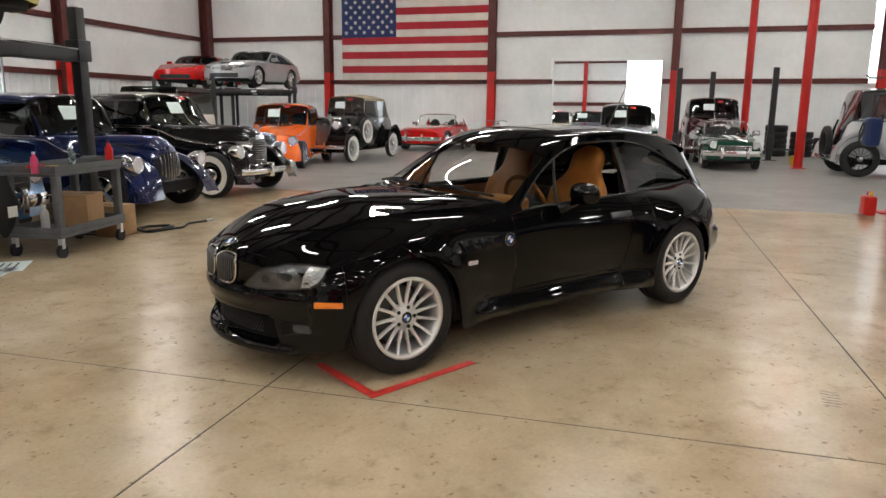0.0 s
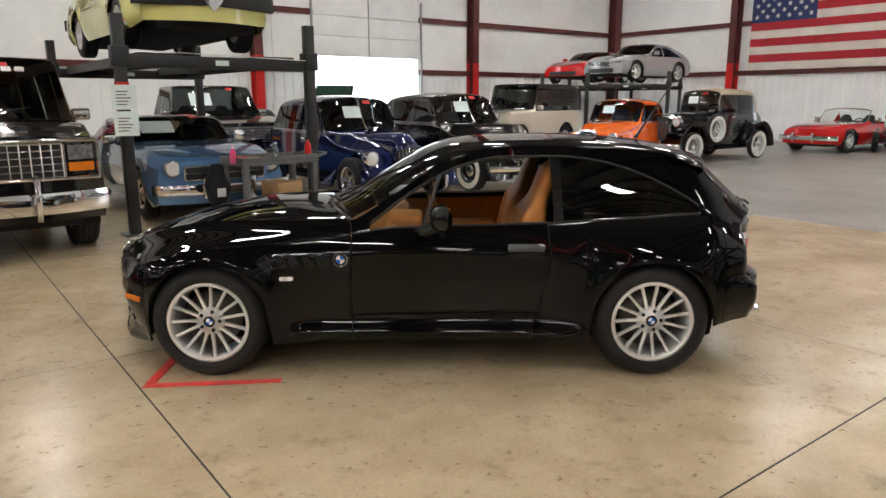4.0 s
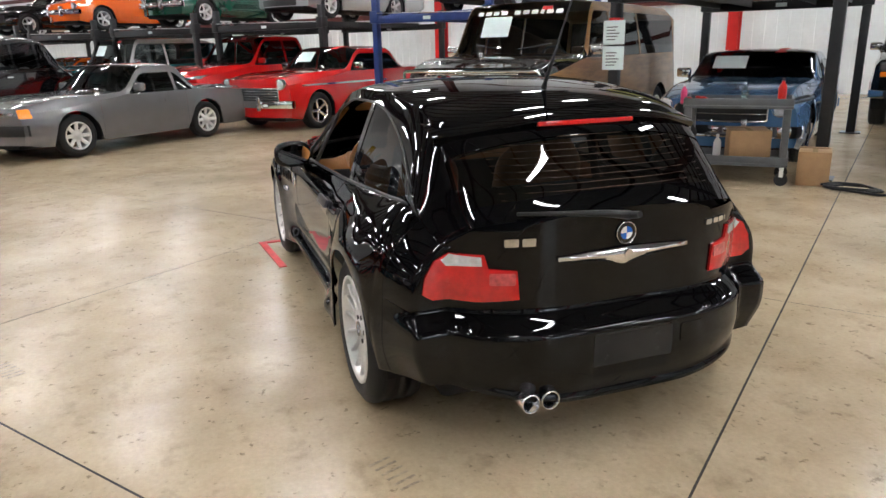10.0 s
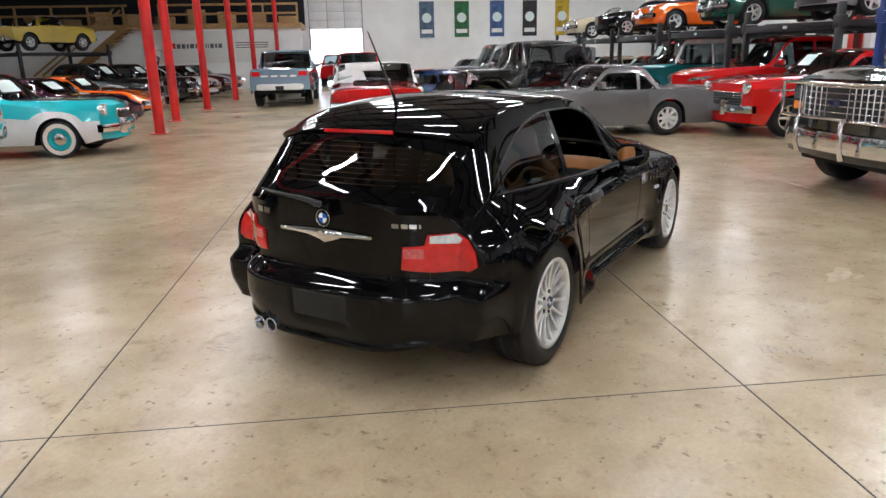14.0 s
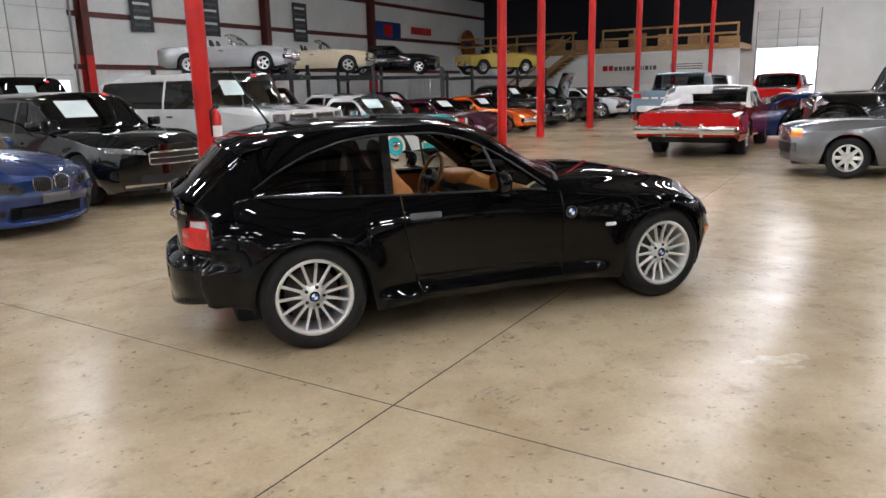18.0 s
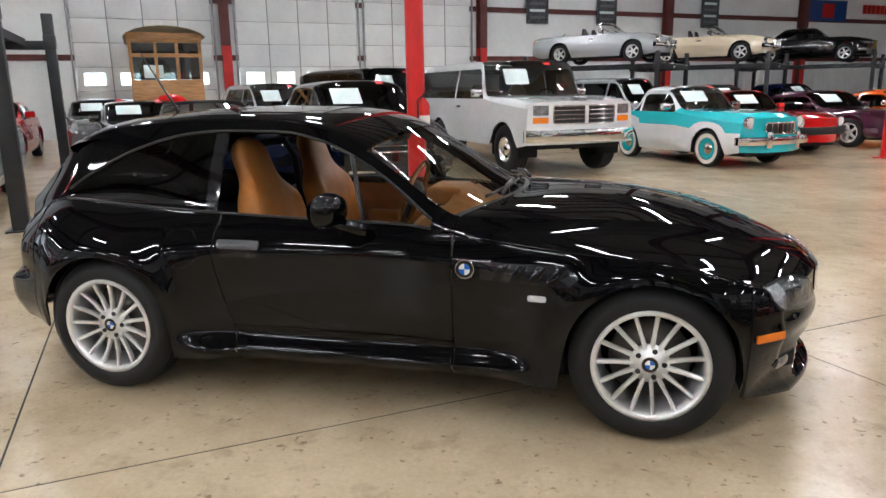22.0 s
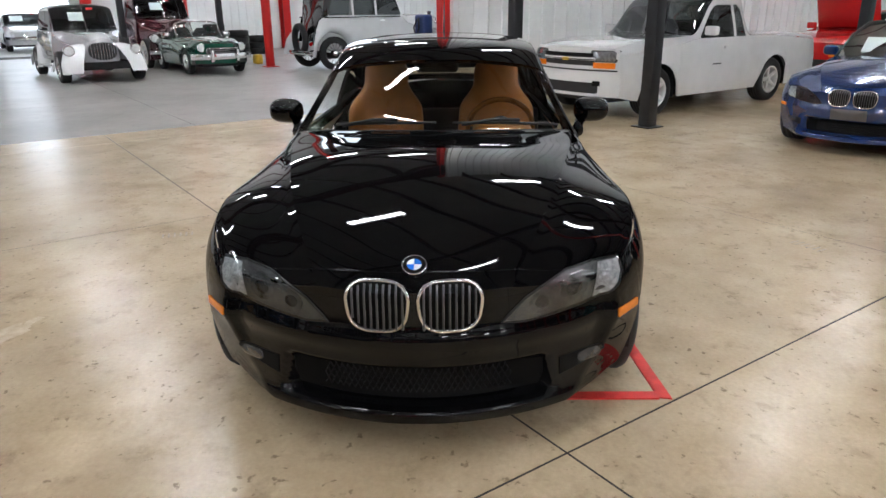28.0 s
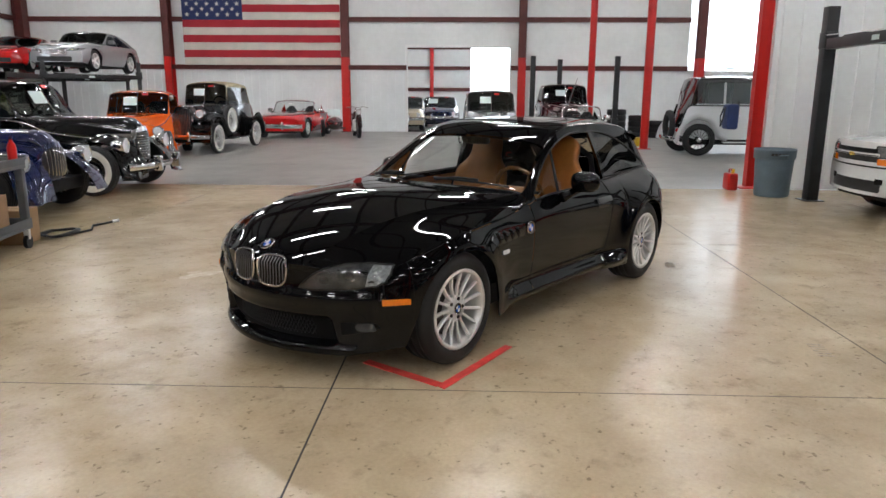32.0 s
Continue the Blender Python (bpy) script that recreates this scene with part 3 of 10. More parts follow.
                Q, M = np.concatenate([Q, mir[1:]]), np.concatenate([M, mn[1:]])
            else:
                Q, M = np.concatenate([Q, mir[:, 1:]], 1), np.concatenate([M, mn[:, 1:]], 1)
            sides = (1,)
        out = []
        for s in sides:
            A, D = Q.copy(), M.copy()
            if s < 0:
                A[:, :, 1] *= -1
                D[:, :, 1] *= -1
            if gap:
                for sl, nb in ((np.s_[0], np.s_[1]), (np.s_[-1], np.s_[-2])):
                    d = A[nb] - A[sl]
                    A[sl] += d / np.maximum(np.linalg.norm(d, axis=-1, keepdims=True), 1e-6) * gap
                    d = A[:, nb] - A[:, sl]
                    A[:, sl] += d / np.maximum(np.linalg.norm(d, axis=-1, keepdims=True), 1e-6) * gap
            if rounded_edge:
                for axis in (0, 1):
                    A, D = np.swapaxes(A, 0, axis), np.swapaxes(D, 0, axis)
                    ends = []
                    for e, nb in ((0, 1), (-1, -2)):
                        d = A[nb] - A[e]
                        d = d / np.maximum(np.linalg.norm(d, axis=-1, keepdims=True), 1e-6)
                        tilt = D[e] - 0.9 * d
                        ends.append((A[e] - 0.0022 * D[e], tilt / np.linalg.norm(tilt, axis=-1, keepdims=True), A[e] + 0.0045 * d, D[e].copy()))
                    A = np.concatenate([ends[0][0][None], ends[0][2][None], A[1:-1], ends[1][2][None], ends[1][0][None]])
                    D = np.concatenate([ends[0][1][None], ends[0][3][None], D[1:-1], ends[1][3][None], ends[1][1][None]])
                    A, D = np.swapaxes(A, 0, axis), np.swapaxes(D, 0, axis)
            r, c = A.shape[:2]
            verts = [tuple(p) for p in A.reshape(-1, 3)]
            nor = [tuple(p) for p in D.reshape(-1, 3)]
            faces = []
            for i in range(r - 1):
                for j in range(c - 1):
                    q = (i * c + j, i * c + j + 1, (i + 1) * c + j + 1, (i + 1) * c + j)
                    p0, p1, p2 = (Vector(verts[k]) for k in q[:3])
                    nv = (p1 - p0).cross(p2 - p0) + (p2 - p0).cross(Vector(verts[q[3]]) - p0)
                    faces.append(q if nv.dot(Vector(nor[q[0]])) >= 0 else q[::-1])
            if skirt:
                ring = [j for j in range(c)] + [i * c + c - 1 for i in range(1, r)] + [(r - 1) * c + j for j in range(c - 2, -1, -1)] + [i * c for i in range(r - 2, 0, -1)]
                inner = {}
                for k in ring:
                    inner[k] = len(verts)
                    verts.append(tuple(np.array(verts[k]) - skirt * np.array(nor[k])))
                    nor.append(nor[k])
                dup = {}
                for k in ring:
                    dup[k] = len(verts)
                    verts.append(verts[k])
                    nor.append(nor[k])
                for k, q in zip(ring, ring[1:] + ring[:1]):
                    faces.append((dup[k], dup[q], inner[q], inner[k]))
            me = bpy.data.meshes.new(name)
            me.from_pydata(verts, [], faces)
            me.polygons.foreach_set("use_smooth", [True] * len(me.polygons))
            if not merge or cap is None:
                me.normals_split_custom_set_from_vertices(nor)
            me.materials.append(material)
            ob = new(name, me)
            ob.parent = parent
            if label:
                ob["label"] = label
            out.append(ob)
        return out

    def tree(self):
        """The whole skin for casting rays at."""
        verts, faces = [], []
        for P in (self.P, *self.caps.values()):
            for s in (1, -1):
                o = len(verts)
                r, c = P.shape[:2]
                verts += [Vector((p[0], p[1] * s, p[2])) for p in P.reshape(-1, 3)]
                for i in range(r - 1):
                    for j in range(c - 1):
                        faces.append((o + i * c + j, o + i * c + j + 1, o + (i + 1) * c + j + 1, o + (i + 1) * c + j))
        return BVHTree.FromPolygons(verts, faces)


def decal(tree, outline, ray, origin_of, off=0.004, rings=5, bulge=0.0, thick=0.006, flip=False):
    """A skin-hugging piece: a closed outline of (a, b) cast along ray onto the tree, filled by rings, folded back at its edge."""
    ca, cb = sum(p[0] for p in outline) / len(outline), sum(p[1] for p in outline) / len(outline)
    bm = bmesh.new()
    d = Vector(ray).normalized()

    def hit(a, b):
        p, nrm, _, _ = tree.ray_cast(Vector(origin_of(a, b)), d)
        if p is None:
            return None, None
        if nrm.dot(d) > 0:
            nrm = -nrm
        return p, nrm
    p0, n0 = hit(ca, cb)
    if p0 is None:
        return bm
    prev, cen = None, bm.verts.new(p0 + n0 * (off + bulge))
    last = (p0, n0)
    for k in range(1, rings + 1):
        f = k / rings
        row = []
        for a, b in outline:
            p, nrm = hit(ca + (a - ca) * f, cb + (b - cb) * f)
            if p is None:
                p, nrm = last
            last = (p, nrm)
            row.append(bm.verts.new(p + nrm * (off + bulge * (1 - f * f))))
            if k == rings:
                row[-1].normal = nrm
        m = len(row)
        for i in range(m):
            if prev is None:
                bm.faces.new((cen, row[i], row[(i + 1) % m]))
            else:
                bm.faces.new((prev[i], row[i], row[(i + 1) % m], prev[(i + 1) % m]))
        prev = row
    back = [bm.verts.new(v.co - v.normal * thick if v.normal.length > 0.5 else v.co + d * thick) for v in prev]
    m = len(prev)
    for i in range(m):
        bm.faces.new((prev[i], back[i], back[(i + 1) % m], prev[(i + 1) % m]))
    bmesh.ops.recalc_face_normals(bm, faces=bm.faces[:])
    return bm


def spread(pts, per=0.03):
    """A closed outline with points added along its sides."""
    out = []
    for a, b in zip(pts, pts[1:] + pts[:1]):
        k = max(1, int(math.hypot(b[0] - a[0], b[1] - a[1]) / per))
        out += [(a[0] + (b[0] - a[0]) * i / k, a[1] + (b[1] - a[1]) * i / k) for i in range(k)]
    return out


def oval(ca, cb, ra, rb, n=24, p=2.0):
    out = []
    for k in range(n):
        t = 2 * math.pi * k / n
        c, s = math.cos(t), math.sin(t)
        out.append((ca + ra * math.copysign(abs(c) ** (2 / p), c), cb + rb * math.copysign(abs(s) ** (2 / p), s)))
    return out


def rounded(a0, a1, b0, b1, r=0.01, n=4):
    out = []
    for cx, cy, t0 in ((a1 - r, b1 - r, 0), (a0 + r, b1 - r, 90), (a0 + r, b0 + r, 180), (a1 - r, b0 + r, 270)):
        out += [(cx + r * math.cos(radians(t0 + 90 * k / n)), cy + r * math.sin(radians(t0 + 90 * k / n))) for k in range(n + 1)]
    return out


class Caster:
    """Ray casts that try again a hair aside when they slip through a seam."""

    def __init__(self, tree):
        self.tree = tree

    def ray_cast(self, o, d):
        for e in (0.0, 0.0011, -0.0017):
            r = self.tree.ray_cast(o + Vector((e if abs(d.x) < 0.5 else 0, e if abs(d.y) < 0.5 else 0, e if abs(d.z) < 0.5 else 0)), d)
            if r[0] is not None:
                return r
        return r


class Skin:
    """Casts pieces on a shell from the front, the rear, the sides and above."""

    def __init__(self, shell):
        self.t = Caster(shell.tree())

    def front(self, outline, **k):
        return decal(self.t, outline, (-1, 0, 0), lambda a, b: (9, a, b), **k)

    def rear(self, outline, **k):
        return decal(self.t, outline, (1, 0, 0), lambda a, b: (-9, a, b), **k)

    def side(self, outline, s=1, **k):
        return decal(self.t, outline, (0, -s, 0), lambda a, b: (a, 5 * s, b), **k)

    def top(self, outline, **k):
        return decal(self.t, outline, (0, 0, -1), lambda a, b: (a, b, 6), **k)


# ---- wheels ----
def well(R, depth):
    """The upper half of a wheel arch lining, open to the outside."""
    bm = bmesh.new()
    rows = []
    for k in range(25):
        a = math.radians(-14 + 208 * k / 24)
        c, s_ = math.cos(a), math.sin(a)
        rows.append([(R * c, -0.015, R * s_), (R * c, -depth, R * s_), (0.05 * c, -depth, 0.05 * s_)])
    sheet(bm, rows)
    return bm


def tyre_mesh(R, rim, width, white=0.0):
    h = width / 2
    prof = [(rim - 0.012, -h * 0.80), (rim + 0.010, -h * 0.98), ((R + rim) / 2, -h * 1.06), (R - 0.035, -h * 0.99), (R - 0.010, -h * 0.86), (R, -h * 0.66)]
    for k in (-0.42, 0.0, 0.42):
        prof += [(R, h * (k - 0.09)), (R - 0.007, h * (k - 0.06)), (R - 0.007, h * (k + 0.06)), (R, h * (k + 0.09))]
    prof += [(R, h * 0.66), (R - 0.010, h * 0.86), (R - 0.035, h * 0.99), ((R + rim) / 2, h * 1.06), (rim + 0.010, h * 0.98), (rim - 0.012, h * 0.80)]
    return lathe(bmesh.new(), prof, 44)


WHEELS = {}


def wheel(parent, x, y, z, R, rim, width, style="spoke5", s=1, white=0.0, color=None, cat_label=""):
    """A wheel with tyre and rim, its face turned to side s."""
    far = style != "radial" and parent.matrix_basis.translation.length > 10.5
    key = (round(R, 3), round(rim, 3), round(width, 3), style, white, color.name if color else "", far)
    m = pose(x, y, z) @ (pose(0, 0, 0) if s > 0 else pose(0, 0, 0, 0, 0, 180))
    if key in WHEELS:
        src = WHEELS[key]
        w = new("wheel", None)
        w.parent, w.matrix_basis = parent, m
        for ch in src.children:
            o = ch.copy()
            scene.collection.objects.link(o)
            o.parent, o.matrix_basis = w, ch.matrix_basis.copy()
        return w
    w = new("wheel", None)
    w.parent, w.matrix_basis = parent, m
    h = width / 2
    part("tyre", tyre_mesh(R, rim, width), M_RUBBER, w)
    if white:
        part("whitewall", lathe(bmesh.new(), [(rim + 0.012, h * 1.01), ((R + rim) / 2, h * 1.075), (R - white, h * 1.045)], 40), M_WHITEWALL, w, "white sidewall band")
    mm = color or M_ALU
    lip = [(rim + 0.004, h * 0.92), (rim + 0.006, h * 0.99), (rim - 0.006, h * 1.01), (rim - 0.016, h * 0.96), (rim - 0.022, h * 0.55), (rim - 0.03, -h * 0.7), (rim - 0.005, -h * 0.85)]
    part("rim", lathe(bmesh.new(), lip, 44), mm, w, "silver alloy rim barrel" if style == "radial" else "")
    if style == "radial":
        part("brake_disc", lathe(bmesh.new(), [(0.03, h * 0.12), (rim * 0.72, h * 0.12), (rim * 0.72, -h * 0.1), (0.03, -h * 0.1)], 24), mat("brake_iron", (0.14, 0.13, 0.12), 0.4, 0.8, vary=0.2), w)
    if style in ("radial", "spoke5", "spoke7", "slot"):
        cnt, r0, wid = {"radial": (15, 0.074, 0.0180), "spoke5": (5, 0.05, 0.062), "spoke7": (7, 0.05, 0.040), "slot": (8, 0.08, 0.06)}[style]
        one = bmesh.new()
        f0 = h * 0.72
        for a, b, wa, wb, ya, yb in ((r0 - 0.012, rim - 0.018, wid * 1.05, wid * 0.82, f0, h * 0.90),):
            t = 0.020
            vs = []
            for (r, ww, yy) in ((a, wa, ya), ((a + b) / 2, (wa + wb) / 2 * 0.92, (ya + yb) / 2 - 0.004), (b, wb * 1.15, yb)):
                vs.append([(r, yy - t, -ww / 2), (r, yy - t * 0.25, -ww / 2), (r, yy, -ww / 4), (r, yy, ww / 4), (r, yy - t * 0.25, ww / 2), (r, yy - t, ww / 2)])
            sheet(one, vs)
            bmesh.ops.recalc_face_normals(one, faces=one.faces[:])
            one.verts.index_update()
        me = None
        if far:
            base = [v.co.copy() for v in one.verts]
            quads = [[v.index for v in q.verts] for q in one.faces]
            one.free()
            one = bmesh.new()
            for k in range(cnt):
                rt = Euler((0, 2 * math.pi * k / cnt, 0)).to_matrix()
                vs = [one.verts.new(rt @ c) for c in base]
                for q in quads:
                    one.faces.new([vs[i] for i in q])
            part("spoke_star", one, mm, w)
        for k in range(0 if far else cnt):
            if me is None:
                ob = part("spoke", one, mm, w)
                me = ob.data
            else:
                shared("spoke", me, w, Euler((0, 2 * math.pi * k / cnt, 0)).to_matrix().to_4x4())
        part("hub", lathe(bmesh.new(), [(0.0001, f0 + 0.006), (r0 * 0.50, f0 + 0.006), (r0 * 0.54, f0 - 0.003), (r0 * 1.02, f0 - 0.001), (r0 * 1.05, f0 - 0.02), (r0 * 0.9, f0 - 0.05)], 30), mm, w)
        bolt = None
        for k in range(5 if style == "radial" else 0):
            a = 2 * math.pi * (k + 0.5) / 5
            mt = pose(0.055 * math.cos(a), f0, 0.055 * math.sin(a))
            if bolt is None:
                bolt = part("wheel_bolt", rod(bmesh.new(), (0, -0.004, 0), (0, 0.003, 0), 0.0105, n=10), M_DARKSTEEL, w)
                bolt.matrix_basis = mt
            else:
                shared("wheel_bolt", bolt.data, w, mt)
    elif style == "wire":
        bm = bmesh.new()
        for k in range(30):
            a, b = 2 * math.pi * k / 30, 2 * math.pi * (k + (1.5 if k % 2 else -1.5)) / 30
            rod(bm, (0.05 * math.cos(a), h * (0.9 if k % 2 else 0.3), 0.05 * math.sin(a)), ((rim - 0.01) * math.cos(b), h * 0.3, (rim - 0.01) * math.sin(b)), 0.004, n=5, caps=False)
        tagged(part("wire_spokes", bm, mm, w), kind="stuff")
        part("hub_cap", lathe(bmesh.new(), [(0.0001, h * 1.15), (0.05, h * 1.1), (0.07, h * 0.8), (0.06, h * 0.1)], 20), M_CHROME, w)
    else:
        part("wheel_disc", lathe(bmesh.new(), [(0.0001, h * 0.62), (0.10, h * 0.62), (0.13, h * 0.45), (rim - 0.03, h * 0.66), (rim - 0.014, h * 0.95)], 36), mm, w)
        part("hub_cap", lathe(bmesh.new(), [(0.0001, h * 0.98), (0.05, h * 0.95), (0.095, h * 0.78), (0.105, h * 0.60)], 28), M_CHROME, w, "chrome hub cap")
        if style == "trim":
            part("trim_ring", lathe(bmesh.new(), [(rim - 0.045, h * 0.70), (rim - 0.03, h * 0.92), (rim, h * 1.0), (rim + 0.004, h * 0.92)], 40), M_CHROME, w)
    WHEELS[key] = w
    return w


# ---- the black coupe ----
coupe = thing("coupe", Matrix(), "glossy black two-door sports coupe with tan leather, front windows down", "car")
HX = [-1.76, -1.70, -1.62, -1.55, -1.50, -0.745, -0.70, -0.66, -0.12, -0.03, 0.33, 0.405, 0.43, 1.58, 1.66, 1.71]


def ease(a, b, v):
    """Rises smoothly from 0 at a to 1 at b."""
    t = min(1.0, max(0.0, (v - a) / (b - a)))
    return t * t * (3 - 2 * t)


SHOULDER = curve([(-1.8, 0.60), (-1.5, 0.56), (-1.22, 0.55), (-0.85, 0.60), (-0.62, 0.69), (0.2, 0.705), (0.6, 0.66), (0.9, 0.56), (1.22, 0.50), (1.5, 0.48), (1.75, 0.46)], 0.06)
SHARP = curve([(-1.8, 2.4), (-1.6, 2.7), (-1.22, 3.0), (-0.9, 2.4), (-0.5, 1.4), (0.3, 1.35), (0.7, 1.8), (1.2, 2.8), (1.5, 2.8), (1.8, 2.4)], 0.06)


class CoupeShell(Shell):
    """The black coupe's skin: rounded haunches, creased doors, flared sills, bumpers that stand proud."""

    @staticmethod
    def side(X, z, W, ZB, YB, arches, flare, sill, tuck, crease):
        zk, p = float(SHOULDER(X)), float(SHARP(X))
        u = max(0.0, (z - zk) / max(ZB - zk, 1e-3))
        y = W - (W - YB) * u ** p
        y -= 0.05 * max(0.0, (0.56 - z) / 0.36) ** 1.6 * ease(0.80, 0.60, abs(X)) + 0.075 * max(0.0, (0.45 - z) / 0.2) ** 1.8 * ease(1.45, 1.72, abs(X))
        for xa, za, R in arches:
            r = math.hypot(X - xa, z - za)
            y += flare * math.exp(-(max(0.0, r - R - 0.012) / 0.085) ** 2)
        if z < 0.40:
            inside = ease(-0.90, -0.74, X) * ease(0.82, 0.62, X)
            y += sill * inside * math.exp(-(((z - 0.245) / 0.042) ** 2)) - 0.010 * inside * math.exp(-(((z - 0.325) / 0.022) ** 2))
        return y

    @staticmethod
    def mould(x, y, z):
        a = abs(y)
        if x > 1.3:
            fw = ease(1.54, 1.80, x)
            d = 0.020 * math.exp(-(((z - 0.436) / 0.045) ** 2))
            d += 0.014 * math.exp(-(((z - 0.160) / 0.028) ** 2))
            mouth = ease(0.47, 0.43, a + 0.25 * (z - 0.25)) * ease(0.185, 0.205, z) * ease(0.345, 0.325, z)
            d = d * fw - 0.060 * mouth
            dx, dy = x - 1.30, 0.45 * y
            ln = math.hypot(dx, dy)
            return x + d * dx / ln, y + d * dy / ln, z
        if x < -1.3:
            rw = ease(-1.58, -1.84, x)
            low = ease(0.72, 0.20, a) * ease(0.47, 0.33, z)
            d = 0.082 * ease(0.570, 0.492, z) - 0.028 * ease(0.42, 0.30, z) + 0.022 * math.exp(-(((z - 0.318) / 0.014) ** 2)) * ease(0.62, 0.45, a)
            d -= 0.012 * ease(0.17, 0.15, abs(y + 0.005)) * ease(0.375, 0.39, z) * ease(0.485, 0.47, z)
            return x - d * rw, y * (1 + 0.02 * rw * ease(0.556, 0.500, z)), z - 0.070 * low * ease(-1.50, -1.80, x)
        return x, y, z

    def shape(self):
        j1, j3, j4 = self.j[1], self.j[3], self.j[4]
        for i, x0 in enumerate(self.xs):
            # hood: fender crowns, then a valley that climbs to a crease, then a flat centre
            k = ease(0.43, 0.72, x0)
            if k == 0:
                continue
            P = self.P[i]
            yb, zb, yr, zr, zc = P[j1, 1], P[j1, 2], P[j3, 1], P[j3, 2], P[j4, 2]
            C, yk = float(self.c(x0)), 0.97 * max(yb, 0.3)
            for j in range(j1 + 1, j4 + 1):
                if j <= j3:
                    t = (j - j1) / (j3 - j1)
                    y, z = yb + (yr - yb) * t, zb + (zr - zb) * (0.52 * (1 - (1 - t) ** 2.4) + 0.48 * t**4)
                else:
                    y = P[j, 1]
                    z = zr + (zc - zr) * (1 - (y / yr) ** 2.2)
                new_p = np.array((x0 + C * (1 - min(1.0, y / yk) ** 2), y, z))
                P[j] += (new_p - P[j]) * k
        if "front" in self.caps:
            Q = self.caps["front"]
            for k in range(Q.shape[0]):
                Q[k, j1:, 2] = self.P[-1, j1:, 2]
                Q[k, j1:, 1] = self.P[-1, j1:, 1] * (1 - k / (Q.shape[0] - 1))
                C, yk = float(self.c(self.xs[-1])), 0.97 * self.P[-1, j1, 1]
                Q[k, j1:, 0] = self.xs[-1] + C * (1 - np.minimum(1.0, Q[k, j1:, 1] / yk) ** 2)
        for P in (self.P, *self.caps.values()):
            for i in range(P.shape[0]):
                for j in range(P.shape[1]):
                    if abs(P[i, j, 0]) > 1.3:
                        P[i, j] = self.mould(*P[i, j])

    def wrap(self, end, x0, j0, j1, k0=None, k1=None):
        """A grid that runs from x0 along one side, round the nose or tail and back along the other side; or its middle, from cap row k0; or one corner, to cap row k1."""
        cap = self.caps[end]
        rows = self.P[x0:] if end == "front" else self.P[x0::-1]
        Q = np.concatenate([rows, cap[1:]])[:, j0:j1 + 1]
        lead = len(rows) - 1
        if k1 is not None:
            return Q[:lead + k1 + 1]
        if k0 is not None:
            Q = Q[lead + k0:]
        mir = Q[::-1].copy()
        mir[:, :, 1] *= -1
        return np.concatenate([Q, mir[1:]])


